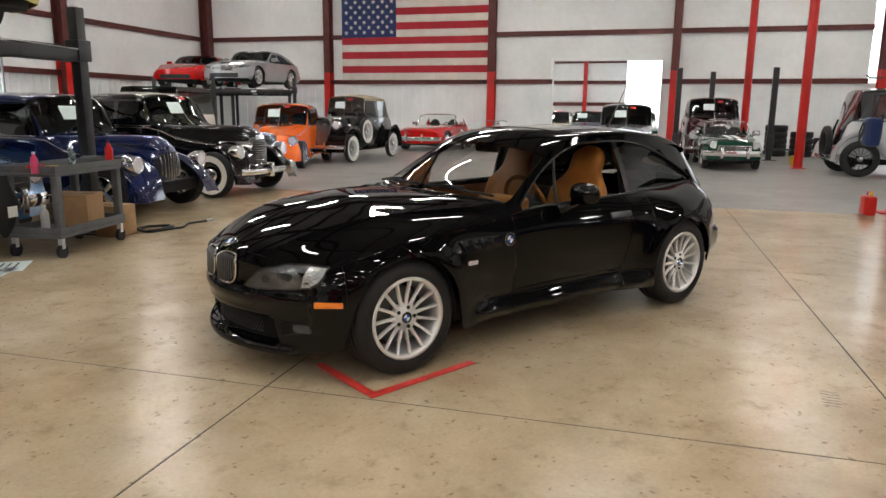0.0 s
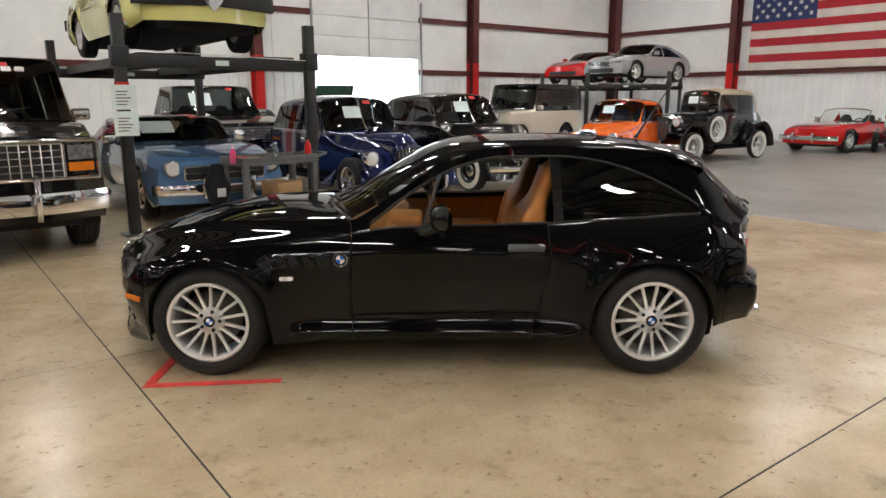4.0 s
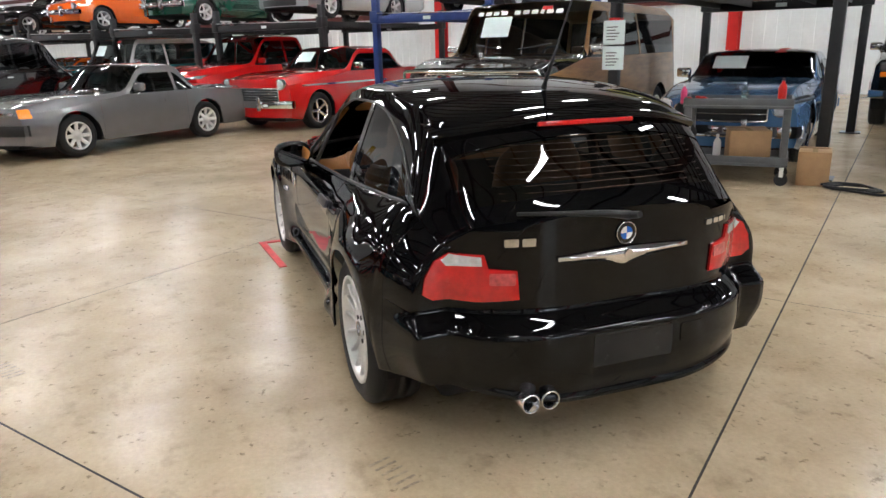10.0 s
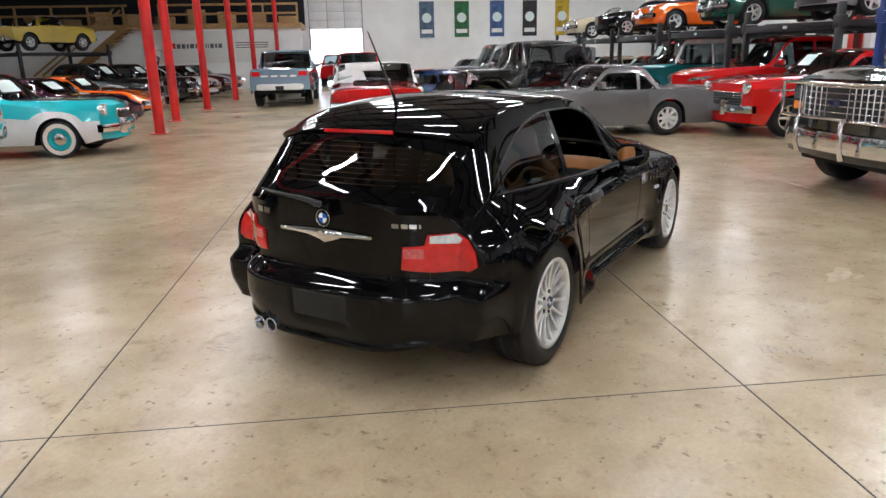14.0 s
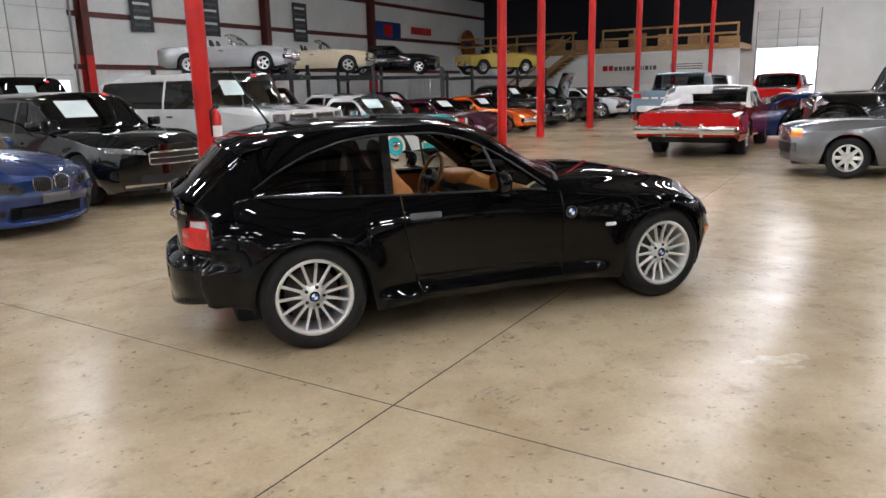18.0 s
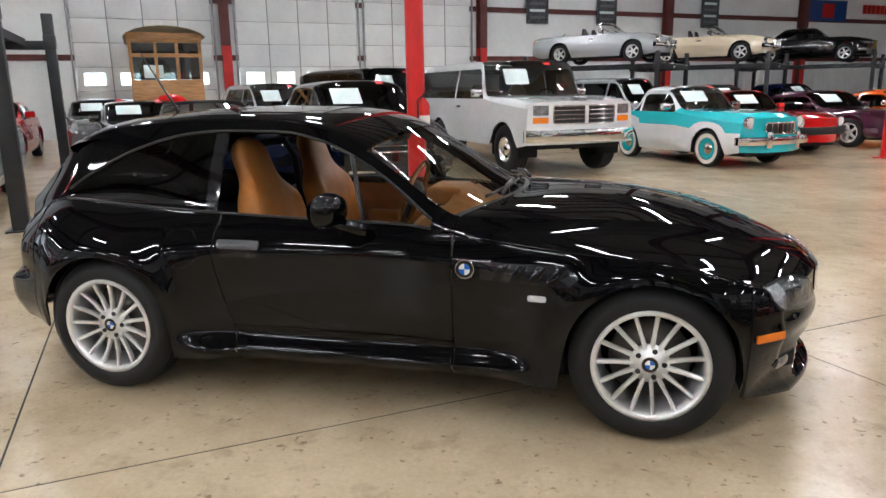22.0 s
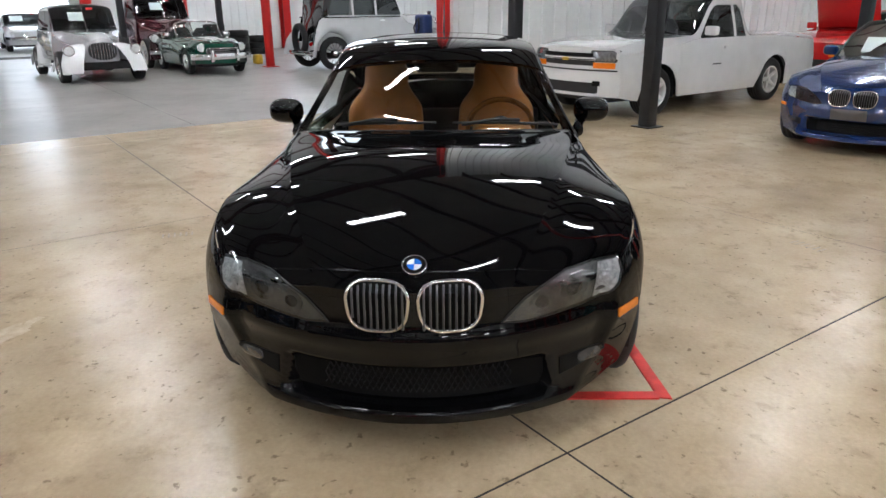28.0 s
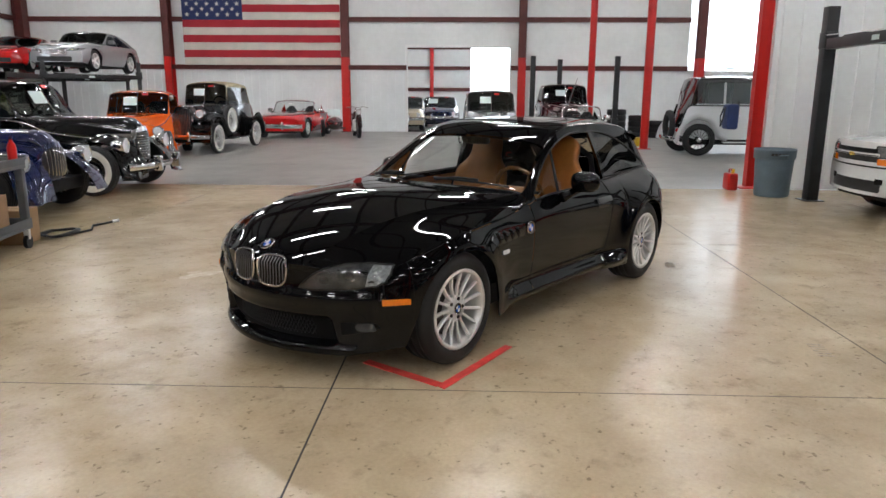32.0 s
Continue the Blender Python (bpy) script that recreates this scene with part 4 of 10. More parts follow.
hero = CoupeShell(
    HX, 0.022,
    w=curve([(-1.80, 0.705), (-1.70, 0.765), (-1.6, 0.808), (-1.45, 0.840), (-1.22, 0.853), (-1.0, 0.846), (-0.80, 0.820), (-0.62, 0.805), (-0.2, 0.797), (0.2, 0.797), (0.55, 0.800), (0.85, 0.822), (1.05, 0.838), (1.22, 0.842), (1.42, 0.828), (1.58, 0.782), (1.66, 0.735), (1.72, 0.675)]),
    zb=curve([(-1.80, 0.77), (-1.70, 0.82), (-1.6, 0.868), (-1.5, 0.890), (-1.22, 0.872), (-0.8, 0.852), (-0.3, 0.838), (0.2, 0.828), (0.4, 0.805), (0.7, 0.765), (1.22, 0.730), (1.5, 0.668), (1.72, 0.578)]),
    yb=curve([(-1.80, 0.610), (-1.70, 0.640), (-1.6, 0.655), (-1.5, 0.660), (-1.22, 0.668), (-0.8, 0.695), (-0.4, 0.715), (0.0, 0.728), (0.3, 0.738), (0.5, 0.752), (0.8, 0.785), (1.22, 0.805), (1.45, 0.785), (1.6, 0.735), (1.72, 0.640)]),
    zt=curve([(-1.80, 0.5), (-1.60, 0.89), (-1.53, 0.918), (-1.42, 0.985), (-1.3, 1.050), (-1.2, 1.098), (-1.1, 1.136), (-0.9, 1.188), (-0.72, 1.206), (-0.4, 1.203), (-0.22, 1.165), (-0.05, 1.085), (0.33, 0.852), (0.42, 0.80), (1.72, 0.4)], 0.02),
    zr=curve([(-1.80, 0.825), (-1.72, 0.880), (-1.62, 0.975), (-1.50, 1.10), (-1.42, 1.165), (-1.2, 1.226), (-0.8, 1.252), (-0.45, 1.252), (-0.25, 1.222), (-0.1, 1.158), (0.15, 1.010), (0.35, 0.895), (0.43, 0.862), (0.6, 0.858), (0.9, 0.852), (1.15, 0.838), (1.35, 0.800), (1.55, 0.722), (1.72, 0.605)], 0.025),
    yr=curve([(-1.80, 0.545), (-1.70, 0.550), (-1.5, 0.545), (-1.2, 0.540), (-0.8, 0.540), (-0.4, 0.550), (-0.1, 0.575), (0.2, 0.645), (0.42, 0.695), (0.6, 0.668), (0.9, 0.605), (1.22, 0.525), (1.45, 0.445), (1.60, 0.375), (1.72, 0.31)]),
    zc=curve([(-2.02, 0.84), (-1.95, 0.885), (-1.905, 0.910), (-1.87, 0.938), (-1.80, 1.010), (-1.70, 1.102), (-1.61, 1.180), (-1.52, 1.226), (-1.17, 1.282), (-0.8, 1.303), (-0.45, 1.299), (-0.15, 1.280), (0.0, 1.240), (0.12, 1.185), (0.31, 1.080), (0.56, 0.930), (0.64, 0.905), (0.8, 0.908), (1.07, 0.898), (1.35, 0.850), (1.6, 0.782), (1.78, 0.715), (1.88, 0.668), (1.94, 0.622), (1.97, 0.585)], 0.018),
    c=curve([(-1.80, -0.165), (-1.70, -0.15), (-1.5, -0.11), (-1.2, -0.05), (-0.8, 0.0), (-0.4, 0.02), (-0.12, 0.10), (0.1, 0.17), (0.35, 0.215), (0.5, 0.20), (1.0, 0.14), (1.4, 0.19), (1.72, 0.24)]),
    zlo=curve([(-1.80, 0.305), (-1.7, 0.298), (-1.5, 0.272), (-0.8, 0.190), (0.8, 0.190), (1.50, 0.205), (1.62, 0.165), (1.72, 0.138)]),
    arches=((1.223, 0.315, 0.338), (-1.223, 0.315, 0.338)), n=(40, 12, 5, 24), flare=0.022, expo=curve([(-1.8, 1.4), (-1.3, 1.2), (0.3, 1.15), (0.5, 1.5), (0.9, 1.7), (1.8, 1.7)]),
    top_p=2.1, top_q=1.7, sill=0.055, tuck=0.0, bow=lambda X: 2.0 + 1.8 * min(1.0, max(0.0, (-1.25 - X) / 0.4)),
    slant=lambda X, z: 0.17 * math.exp(-(((X + 0.66) / 0.12) ** 2)) * min(0.0, 0.66 - z) * -0.35 + 0.24 * math.exp(-(((X + 0.66) / 0.14) ** 2)) * max(0.0, 0.66 - z),
    front_cap=lambda z: 0.0, rear_cap=lambda z: 0.0, ncap=36)
hb, hj = hero.breaks, hero.j
X = lambda v: hb[round(v, 4)]
G = 0.0024
JS = 10   # rows of the lower side that belong to the sill
hero.patch("front_fender", P_BLACK, coupe, X(0.43), X(1.58), 0, hj[1], gap=G, rounded_edge=True)
hero.patch("sill", P_BLACK, coupe, X(-0.66), X(0.43), 0, JS, gap=G, rounded_edge=True, label="black flared sill below the door")
hero.patch("rear_quarter_panel", P_BLACK, coupe, X(-1.62), X(-0.66), 0, hj[1], gap=G, rounded_edge=True, label="black rear haunch over the wheel")
hero.patch("hood", P_BLACK, coupe, X(0.43), X(1.66), hj[1], hj[4], gap=G, merge=True, rounded_edge=True, label="long black clamshell hood with two soft creases")
JB = 21  # rows of the tail that belong to the bumper
KT = 11  # rows of the tail outside the tailgate
def loop_panel(name, grid, hub, **k):
    return hero.patch(name, P_BLACK, coupe, 0, 1, 0, 1, grid=grid, hub=hub, **k)[0]


loop_panel("front_bumper", hero.wrap("front", X(1.58), 0, hj[1]), (1.2, 0, 0.42), gap=0.001, label="black front bumper with wide intake and lip")
loop_panel("bonnet_nose", hero.wrap("front", X(1.66), hj[1], hj[4]), (1.2, 0, 0.42), skirt=0)
loop_panel("rear_bumper", hero.wrap("rear", X(-1.62), 0, JB), (-1.2, 0, 0.45), gap=0.0012, label="black rear bumper with a ledge under the lamps")
loop_panel("tailgate_panel", hero.wrap("rear", X(-1.62), JB, hj[4], k0=KT), (-1.2, 0, 0.45), gap=0.0016, label="black tailgate panel")
tail_corner = hero.wrap("rear", X(-1.62), JB, hj[3], k1=KT)
for s in (1, -1):
    loop_panel("tail_corner", tail_corner * np.array((1, s, 1)), (-1.2, 0, 0.45), gap=0.0012)
hero.patch("roof_rail", P_BLACK, coupe, X(-1.62), X(0.43), hj[2], hj[3], gap=0, skirt=0.03)
hero.patch("belt_corner", P_BLACK, coupe, X(0.33), X(0.43), hj[1], hj[2], gap=0, skirt=0.02)
hero.patch("rear_pillar", P_BLACK, coupe, X(-1.62), X(-1.50), hj[1], hj[2], gap=0, skirt=0.02)
hero.patch("roof", P_BLACK, coupe, X(-1.50), X(-0.12), hj[3], hj[4], merge=True, gap=0.001, label="black roof panel")
hero.patch("tailgate_lower", P_BLACK, coupe, X(-1.76), X(-1.70), hj[3], hj[4], merge=True, skirt=0)
hero.patch("cowl", M_BLACKPL, coupe, X(0.405), X(0.43), hj[3], hj[4], merge=True, skirt=0.01, off=-0.006)
hero.patch("header_rail", P_BLACK, coupe, X(-0.12), X(-0.03), hj[3], hj[4], merge=True, skirt=0.02)
hero.patch("windscreen", G_CLEAR, coupe, X(-0.03), X(0.405), hj[3], hj[4], merge=True, skirt=0, off=-0.004, label="clear laminated windscreen")
hero.patch("rear_window", G_TINT, coupe, X(-1.70), X(-1.55), hj[3], hj[4], merge=True, skirt=0, off=-0.003, label="dark tinted rear window with heating wires")
hero.patch("tailgate_header", P_BLACK, coupe, X(-1.55), X(-1.50), hj[3], hj[4], merge=True, skirt=0.02)
hero.patch("quarter_window", G_TINT, coupe, X(-1.50), X(-0.745), hj[1], hj[2], skirt=0, off=-0.003, label="dark tinted rear side window")
hero.patch("pillar_trim", M_GLOSSBLK, coupe, X(-0.745), X(-0.70), hj[1], hj[2], skirt=0.02)
doors = hero.patch("door", P_BLACK, coupe, X(-0.66), X(0.43), JS, hj[1], gap=G, rounded_edge=True, label="black door with lowered window")
hskin = Skin(hero)
for sx in (1.223, -1.223):
    for s in (1, -1):
        wheel(coupe, sx, s * (0.722 if sx < 0 else 0.712), 0.317, 0.317, 0.222, 0.225, "radial", s)


# ---- other cars ----
def paper(car, skin, s, y, z, w=0.42, h=0.24, where="front"):
    """The price sheets behind the windscreen, with a red tag."""
    n = part("price_sheet", skin.front(spread(rounded(y - w / 2, y + w / 2, z - h / 2, z + h / 2, 0.01), 0.1), off=0.006, thick=0.002), M_PAPER, car, "white printed paper sheets")
    part("red_tag", skin.front(rounded(-y - 0.07, -y + 0.07, z + h * 0.75, z + h * 0.75 + 0.05, 0.004), off=0.006, thick=0.002), M_REDTAG, car)
    return n


def bar(bm, xs, r, n=8):
    return tube(bm, xs, r, n)


def bumper(car, x, W, z, h=0.13, d=0.09, material=None, curve_in=0.18, s=1, name="bumper", over=()):
    """A curved bumper bar with thickness, ends wrapped back; overriders at given places."""
    rows = []
    for k in range(17):
        t = -1 + 2 * k / 16
        y = W / 2 * t
        xx = x - s * curve_in * abs(t) ** 3
        rows.append([(xx - s * d, y, z - h / 2), (xx - s * 0.01, y, z - h / 2), (xx, y, z - h / 4), (xx, y, z + h / 4), (xx - s * 0.01, y, z + h / 2), (xx - s * d, y, z + h / 2), (xx - s * d, y, z - h / 2)])
    bm = bmesh.new()
    sheet(bm, rows, flip=s > 0)
    bm.faces.ensure_lookup_table()
    bmesh.ops.recalc_face_normals(bm, faces=bm.faces[:])
    b = part(name, bm, material or M_CHROME, car, "chrome bumper" if material is None else "")
    for y in over:
        part("overrider", mb(min(x + s * 0.05, x - s * 0.08), max(x + s * 0.05, x - s * 0.08), y - 0.035, y + 0.035, z - h / 2 - 0.05, z + h / 2 + 0.09, bev=0.02), material or M_CHROME, car)
    return b


def lamp_round(car, p, r, d=(1, 0, 0), ring=M_CHROME, name="headlight", lens=None, deep=0.06):
    q = Vector(d).to_track_quat("Y", "Z").to_matrix().to_4x4()
    h = new(name)
    h.parent, h.matrix_basis = car, Matrix.Translation(p) @ q
    part("bezel", lathe(bmesh.new(), [(r * 0.86, 0.0), (r * 0.95, 0.012), (r * 1.08, 0.004), (r * 1.05, -deep), (r * 0.6, -deep * 2.2), (0.001, -deep * 2.6)], 26), ring, h)
    part("lens", lathe(bmesh.new(), [(0.0001, 0.016), (r * 0.5, 0.012), (r * 0.87, 0.0)], 26), lens or M_CLEARLENS, h)
    return h


def seat(car, x, y, z, material, w=0.5, h=0.62, tilt=-12, head=True, bolster=0.0):
    s = new("seat")
    s.parent, s.matrix_basis = car, pose(x, y, z)
    part("cushion", mb(-0.24, 0.27, -w / 2, w / 2, 0.0, 0.16, bev=0.05, seg=3), material, s)
    m = pose(-0.22, 0, 0.08, 0, tilt, 0)
    bm = bmesh.new()
    rows = []
    for k in range(13):
        t = k / 12
        ww = w / 2 * (0.94 + 0.10 * math.sin(t * 3.0)) * (1.0 if t < 0.62 else 1 - 0.62 * ((t - 0.62) / 0.38) ** 1.5)
        if not head:
            ww = w / 2 * (1 if t < 0.85 else 1 - 0.3 * ((t - 0.85) / 0.15) ** 2)
        th = 0.065 * (1 - 0.5 * t)
        z_ = h * t
        row = []
        for i in range(16):
            a = 2 * math.pi * i / 16
            c, sn = math.cos(a), math.sin(a)
            row.append(m @ Vector((th * math.copysign(abs(c) ** 0.6, c) + 0.02 * math.sin(t * math.pi) + bolster * abs(sn) ** 6, ww * math.copysign(abs(sn) ** 0.55, sn), z_)))
        rows.append(row + [row[0]])
    sheet(bm, rows)
    bmesh.ops.remove_doubles(bm, verts=bm.verts[:], dist=1e-5)
    top = [v for v in bm.verts if len(v.link_edges) == 3]
    bmesh.ops.holes_fill(bm, edges=bm.edges[:], sides=20)
    bmesh.ops.recalc_face_normals(bm, faces=bm.faces[:])
    part("backrest", bm, material, s)
    return s


def steering(car, x, y, z, r=0.185, tilt=28, rim=None):
    w = new("steering_wheel")
    w.parent, w.matrix_basis = car, pose(x, y, z, 0, tilt, 0)
    part("wheel_rim", tube(bmesh.new(), [(0, r * math.cos(2 * math.pi * k / 36), r * math.sin(2 * math.pi * k / 36)) for k in range(36)], 0.015, 10, closed=True), rim or M_BLACKPL, w, "wooden steering wheel rim" if rim else "")
    bm = bmesh.new()
    for a in (0, 180, 255, 285):
        rod(bm, (0, 0, 0), (0.0, r * math.cos(radians(a)), r * math.sin(radians(a))), 0.016, 0.010, 8)
    part("wheel_spokes", bm, M_BLACKPL, w)
    part("horn_pad", lathe(bmesh.new(), [(0.0001, -0.045), (0.05, -0.04), (0.075, -0.015), (0.07, 0.02)], 24, m=pose(0, 0, 0, 0, 0, 90)), M_BLACKPL, w)
    part("column", rod(bmesh.new(), (0, 0, 0), (0.35, 0, 0), 0.03, n=10), M_BLACKPL, w)


CAR_COUNT = [0]


def auto(name, label, m, color, L=4.6, W=1.8, H=1.4, wb=2.7, hood=0.95, nose=0.75, deck=0.95, tail=0.85, cowl=0.75, rf=0.15, rr=-0.85, bl=-1.35, kind="sedan",
         of=0.85, R=0.32, rim=0.2, tw=0.2, style="spoke5", white=0.0, rimc=None, belt=None, round_=1.0, grille=None, lamps="rect", bump="body", sign=True, glassm=None,
         lower=None, roofc=None, seats=M_INTERIOR, clear=0.20, category="car", amber=True, open_top=False, hood_up=False, mirrors=True, back=False, split=None, bumpz=0.5, bumph=0.13, pillars=None, cab_in=0.14, sidec=None):
    """A car of the usual layout: x ahead, wheels' middle at 0. hood, nose, deck, tail: heights; cowl, rf, rr, bl: places of the glass."""
    car = thing(name, m, label, category)
    xf, xr = wb / 2 + of, wb / 2 + of - L
    sq = round_
    hw = W / 2
    P = color if not isinstance(color, tuple) else paint(name + str(CAR_COUNT[0]), color)
    CAR_COUNT[0] += 1
    PL, PR = lower or P, roofc or P
    bz = belt or hood - 0.05
    cb = 0.10 + 0.06 * sq
    ro = 0.03 * sq
    zc = curve([(xr - 0.02, tail), (xr + 0.10, tail + 0.03 * sq + 0.01), (bl - 0.02, deck), (bl + 0.01, deck + 0.01), (rr, H - 0.01), ((rr + rf) / 2, H), (rf, H - 0.015), (cowl - 0.01, hood + 0.015), (cowl + 0.03, hood), ((cowl + xf) / 2, hood - 0.15 * (hood - nose)), (xf - 0.15, nose + 0.05 * sq + 0.01), (xf, nose)], 0.02)
    sw = lambda x: x - cb
    zr = curve([(xr, tail - 0.04), (bl - 0.04, deck - 0.03), (bl + 0.02, deck - 0.01), (rr + 0.02, H - 0.075 * sq - 0.02), ((rr + rf) / 2, H - 0.06 * sq - 0.02), (rf - cb, H - 0.075 * sq - 0.02), (cowl - cb, hood - 0.005), (cowl, hood - 0.025), ((cowl + xf) / 2, hood - 0.15 * (hood - nose) - 0.03), (xf - cb, nose - 0.03)], 0.02)
    zb = curve([(xr, min(bz, tail) - 0.10), (bl - 0.1, min(bz, deck - 0.03)), (bl + 0.2, bz), (cowl - cb - 0.05, bz), (cowl, min(bz, hood - 0.08)), (xf - cb, nose - 0.11)], 0.03)
    w0, w1 = cowl - cb - 0.08, bl + 0.16
    if pillars is None:
        pillars = (-0.30,)
    top = H - 0.15
    zt = curve([(xr, 0.3), (w1 - 0.06, bz - 0.02), (w1, bz + 0.02), (rr + 0.10, top), (rf - cb, top), (w0, bz + 0.02), (w0 + 0.08, bz - 0.02), (xf, 0.2)], 0.015)
    if back:
        zt = curve([(xr, bz - 0.02), (xr + 0.1, bz + 0.01), (xr + 0.16, top), (rf - cb, top), (w0, bz + 0.02), (w0 + 0.08, bz - 0.02), (xf, 0.2)], 0.01)
        w1 = xr + 0.14
    yb = curve([(xr, hw - 0.12 * sq - 0.02), (xr + 0.3, hw - 0.05 * sq), (0, hw - 0.045 * sq), (xf - 0.45, hw - 0.06 * sq), (xf - cb, hw - 0.13 * sq - 0.01)])
    yr = curve([(xr, hw - 0.20 * sq - 0.02), (bl - 0.1, hw - 0.18 * sq - 0.03), (rr, hw - cab_in - 0.05 * sq), (rf - cb, hw - cab_in - 0.04 * sq), (cowl - cb, hw - 0.12 * sq - 0.03), (xf - cb, hw - 0.22 * sq - 0.03)])
    wc = curve([(xr, hw - 0.07 * sq), (xr + 0.35, hw), (0, hw), (xf - 0.5, hw), (xf - cb, hw - 0.08 * sq)])
    a = R + 0.05
    brk = sorted({round(q, 3) for q in (xr + 0.03, w1, rr, rf - cb, w0, cowl - cb + 0.05, xf - cb, -wb / 2 + a + 0.06, wb / 2 - a - 0.06, bl, *[p - 0.03 for p in pillars], *[p + 0.03 for p in pillars])})
    brk = [b for i, b in enumerate(brk) if i == 0 or b - brk[i - 1] > 0.012 or True]
    sh = Shell(brk, 0.085, wc, zb, yb, zt, zr, yr, zc, curve([(xr, -cb), (bl, -cb * 0.6), (rr, -0.03), (rf - cb, cb), (xf, cb * 1.2)]), curve([(xr, clear + 0.12), (xr + 0.4, clear), (xf - 0.5, clear), (xf - cb, clear + 0.06)]),
               arches=((wb / 2, R, a), (-wb / 2, R, a)), n=(12, 4, 2, 8), flare=0.012, top_p=2.6, top_q=2.0, tuck=0.07 * sq + 0.02,
               front_cap=lambda z: 0.02 * sq, rear_cap=lambda z: 0.02 * sq, ncap=6, crease=0.006)
    bi, j = sh.breaks, sh.j
    K = lambda v: bi[round(v, 4)] if round(v, 4) in bi else int(np.argmin(abs(sh.xs - v)))
    n_ = len(sh.xs) - 1
    gl = glassm or G_MID
    d0, d1 = K(-wb / 2 + a + 0.06), K(wb / 2 - a - 0.06)
    rows = split if split is not None else 0
    SP = sidec or P
    for i0, i1, nm in ((0, d0, "rear_fender"), (d0, d1, "door"), (d1, n_, "front_fender")):
        mm = SP if nm != "front_fender" or kind == "van" else P
        if rows:
            sh.patch(nm + "_lower", PL, car, i0, i1, 0, rows, gap=0.0, skirt=0.01)
            sh.patch(nm, mm, car, i0, i1, rows, j[1], gap=0.002 if nm == "door" else 0.0, skirt=0.01)
        else:
            sh.patch(nm, mm if nm != "door" else mm, car, i0, i1, 0, j[1], gap=0.002 if nm == "door" else 0.0, skirt=0.01)
    sh.patch("hood", P, car, K(cowl - cb + 0.05), n_, j[3], j[4], merge=True, gap=0.002, skirt=0.01)
    sh.patch("fender_top", P, car, K(w0), n_, j[1], j[3], skirt=0)
    if not open_top:
        sh.patch("roof", PR, car, K(rr), K(rf - cb), j[3], j[4], merge=True, skirt=0.01)
        sh.patch("roof_rail", PR, car, K(w1) if not back else 0, K(w0), j[2], j[3], skirt=0.01)
        sh.patch("windscreen", G_CLEAR if seats is not M_INTERIOR else gl, car, K(rf - cb), K(cowl - cb + 0.05), j[3], j[4], merge=True, skirt=0)
        if back:
            sh.patch("rear_roof", PR, car, 0, K(rr), j[3], j[4], merge=True, skirt=0)
            sh.patch("rear_pillar", PR, car, 0, K(w1), j[1], j[2], skirt=0)
        else:
            sh.patch("rear_window", gl, car, K(bl), K(rr), j[3], j[4], merge=True, skirt=0)
            sh.patch("rear_pillar", PR, car, 0, K(w1), j[1], j[3], skirt=0)
        edges = [w1, *sorted(pillars), w0]
        for q, (e0, e1) in enumerate(zip(edges, edges[1:])):
            i0, i1 = (K(e0) if q == 0 else K(e0 + 0.03)), (K(e1) if q == len(edges) - 2 else K(e1 - 0.03))
            if i1 > i0:
                sh.patch("side_window", gl, car, i0, i1, j[1], j[2], skirt=0, off=-0.004)
        for p in pillars:
            sh.patch("pillar", PR, car, K(p - 0.03), K(p + 0.03), j[1], j[2], skirt=0)
    else:
        sh.patch("windscreen", G_CLEAR, car, K(rf - cb), K(cowl - cb + 0.05), j[3], j[4], merge=True, skirt=0)
        part("windscreen_frame", tube(bmesh.new(), [tuple(sh.P[K(rf - cb), jj] * np.array([1, s, 1])) for s, js in ((1, range(j[3], j[4] + 1, 2)), (-1, range(j[4], j[3] - 1, -2))) for jj in js], 0.018, 6), M_CHROME, car)
        for s in (1, -1):
            part("screen_post", tube(bmesh.new(), [tuple(sh.P[i, j[3]] * np.array([1, s, 1])) for i in range(K(rf - cb), K(cowl - cb + 0.05) + 1)], 0.018, 6), M_CHROME, car)
        sh.patch("belt_side", P, car, 0, K(w1), j[1], j[3], skirt=0)
    if not back:
        sh.patch("trunk_lid", P, car, 0, K(bl), j[3], j[4], merge=True, gap=0.002, skirt=0.01)
    sh.patch("nose_panel", P, car, 0, sh.ncap, 0, j[4], cap="front", merge=True, skirt=0)
    if back:
        sh.patch("tail_panel", P, car, 0, sh.ncap, 0, j[4], cap="rear", merge=True, skirt=0)
    else:
        sh.patch("tail_panel", P, car, 0, sh.ncap, 0, j[4], cap="rear", merge=True, skirt=0)
    sk = Skin(sh)
    part("underbody", mb(xr + 0.15, xf - 0.15, -hw + 0.24, hw - 0.24, clear - 0.02, clear + 0.22, bev=0.03), M_UNDER, car)
    part("cabin_floor", mb(bl + 0.1 if not back else xr + 0.1, cowl - 0.05, -hw + 0.12, hw - 0.12, clear + 0.18, clear + 0.24), M_UNDER, car)
    part("dashboard", mb(cowl - 0.42, cowl - 0.12, -hw + 0.13, hw - 0.13, bz - 0.25, bz + 0.01, bev=0.05), M_INTERIOR if seats is M_INTERIOR else seats, car)
    for y in (0.36, -0.36):
        seat(car, (rf + rr) / 2 + 0.25 if not open_top else -0.25, y * hw / 0.88, bz - 0.55, seats, h=0.72)
    if not open_top and kind in ("sedan", "suv", "van", "wagon"):
        part("rear_bench", mb((rr + bl) / 2 - 0.1, (rr + bl) / 2 + 0.12, -hw + 0.25, hw - 0.25, bz - 0.45, bz + 0.12, bev=0.05), seats, car)
    steering(car, cowl - 0.50, 0.36 * hw / 0.88, bz - 0.02)
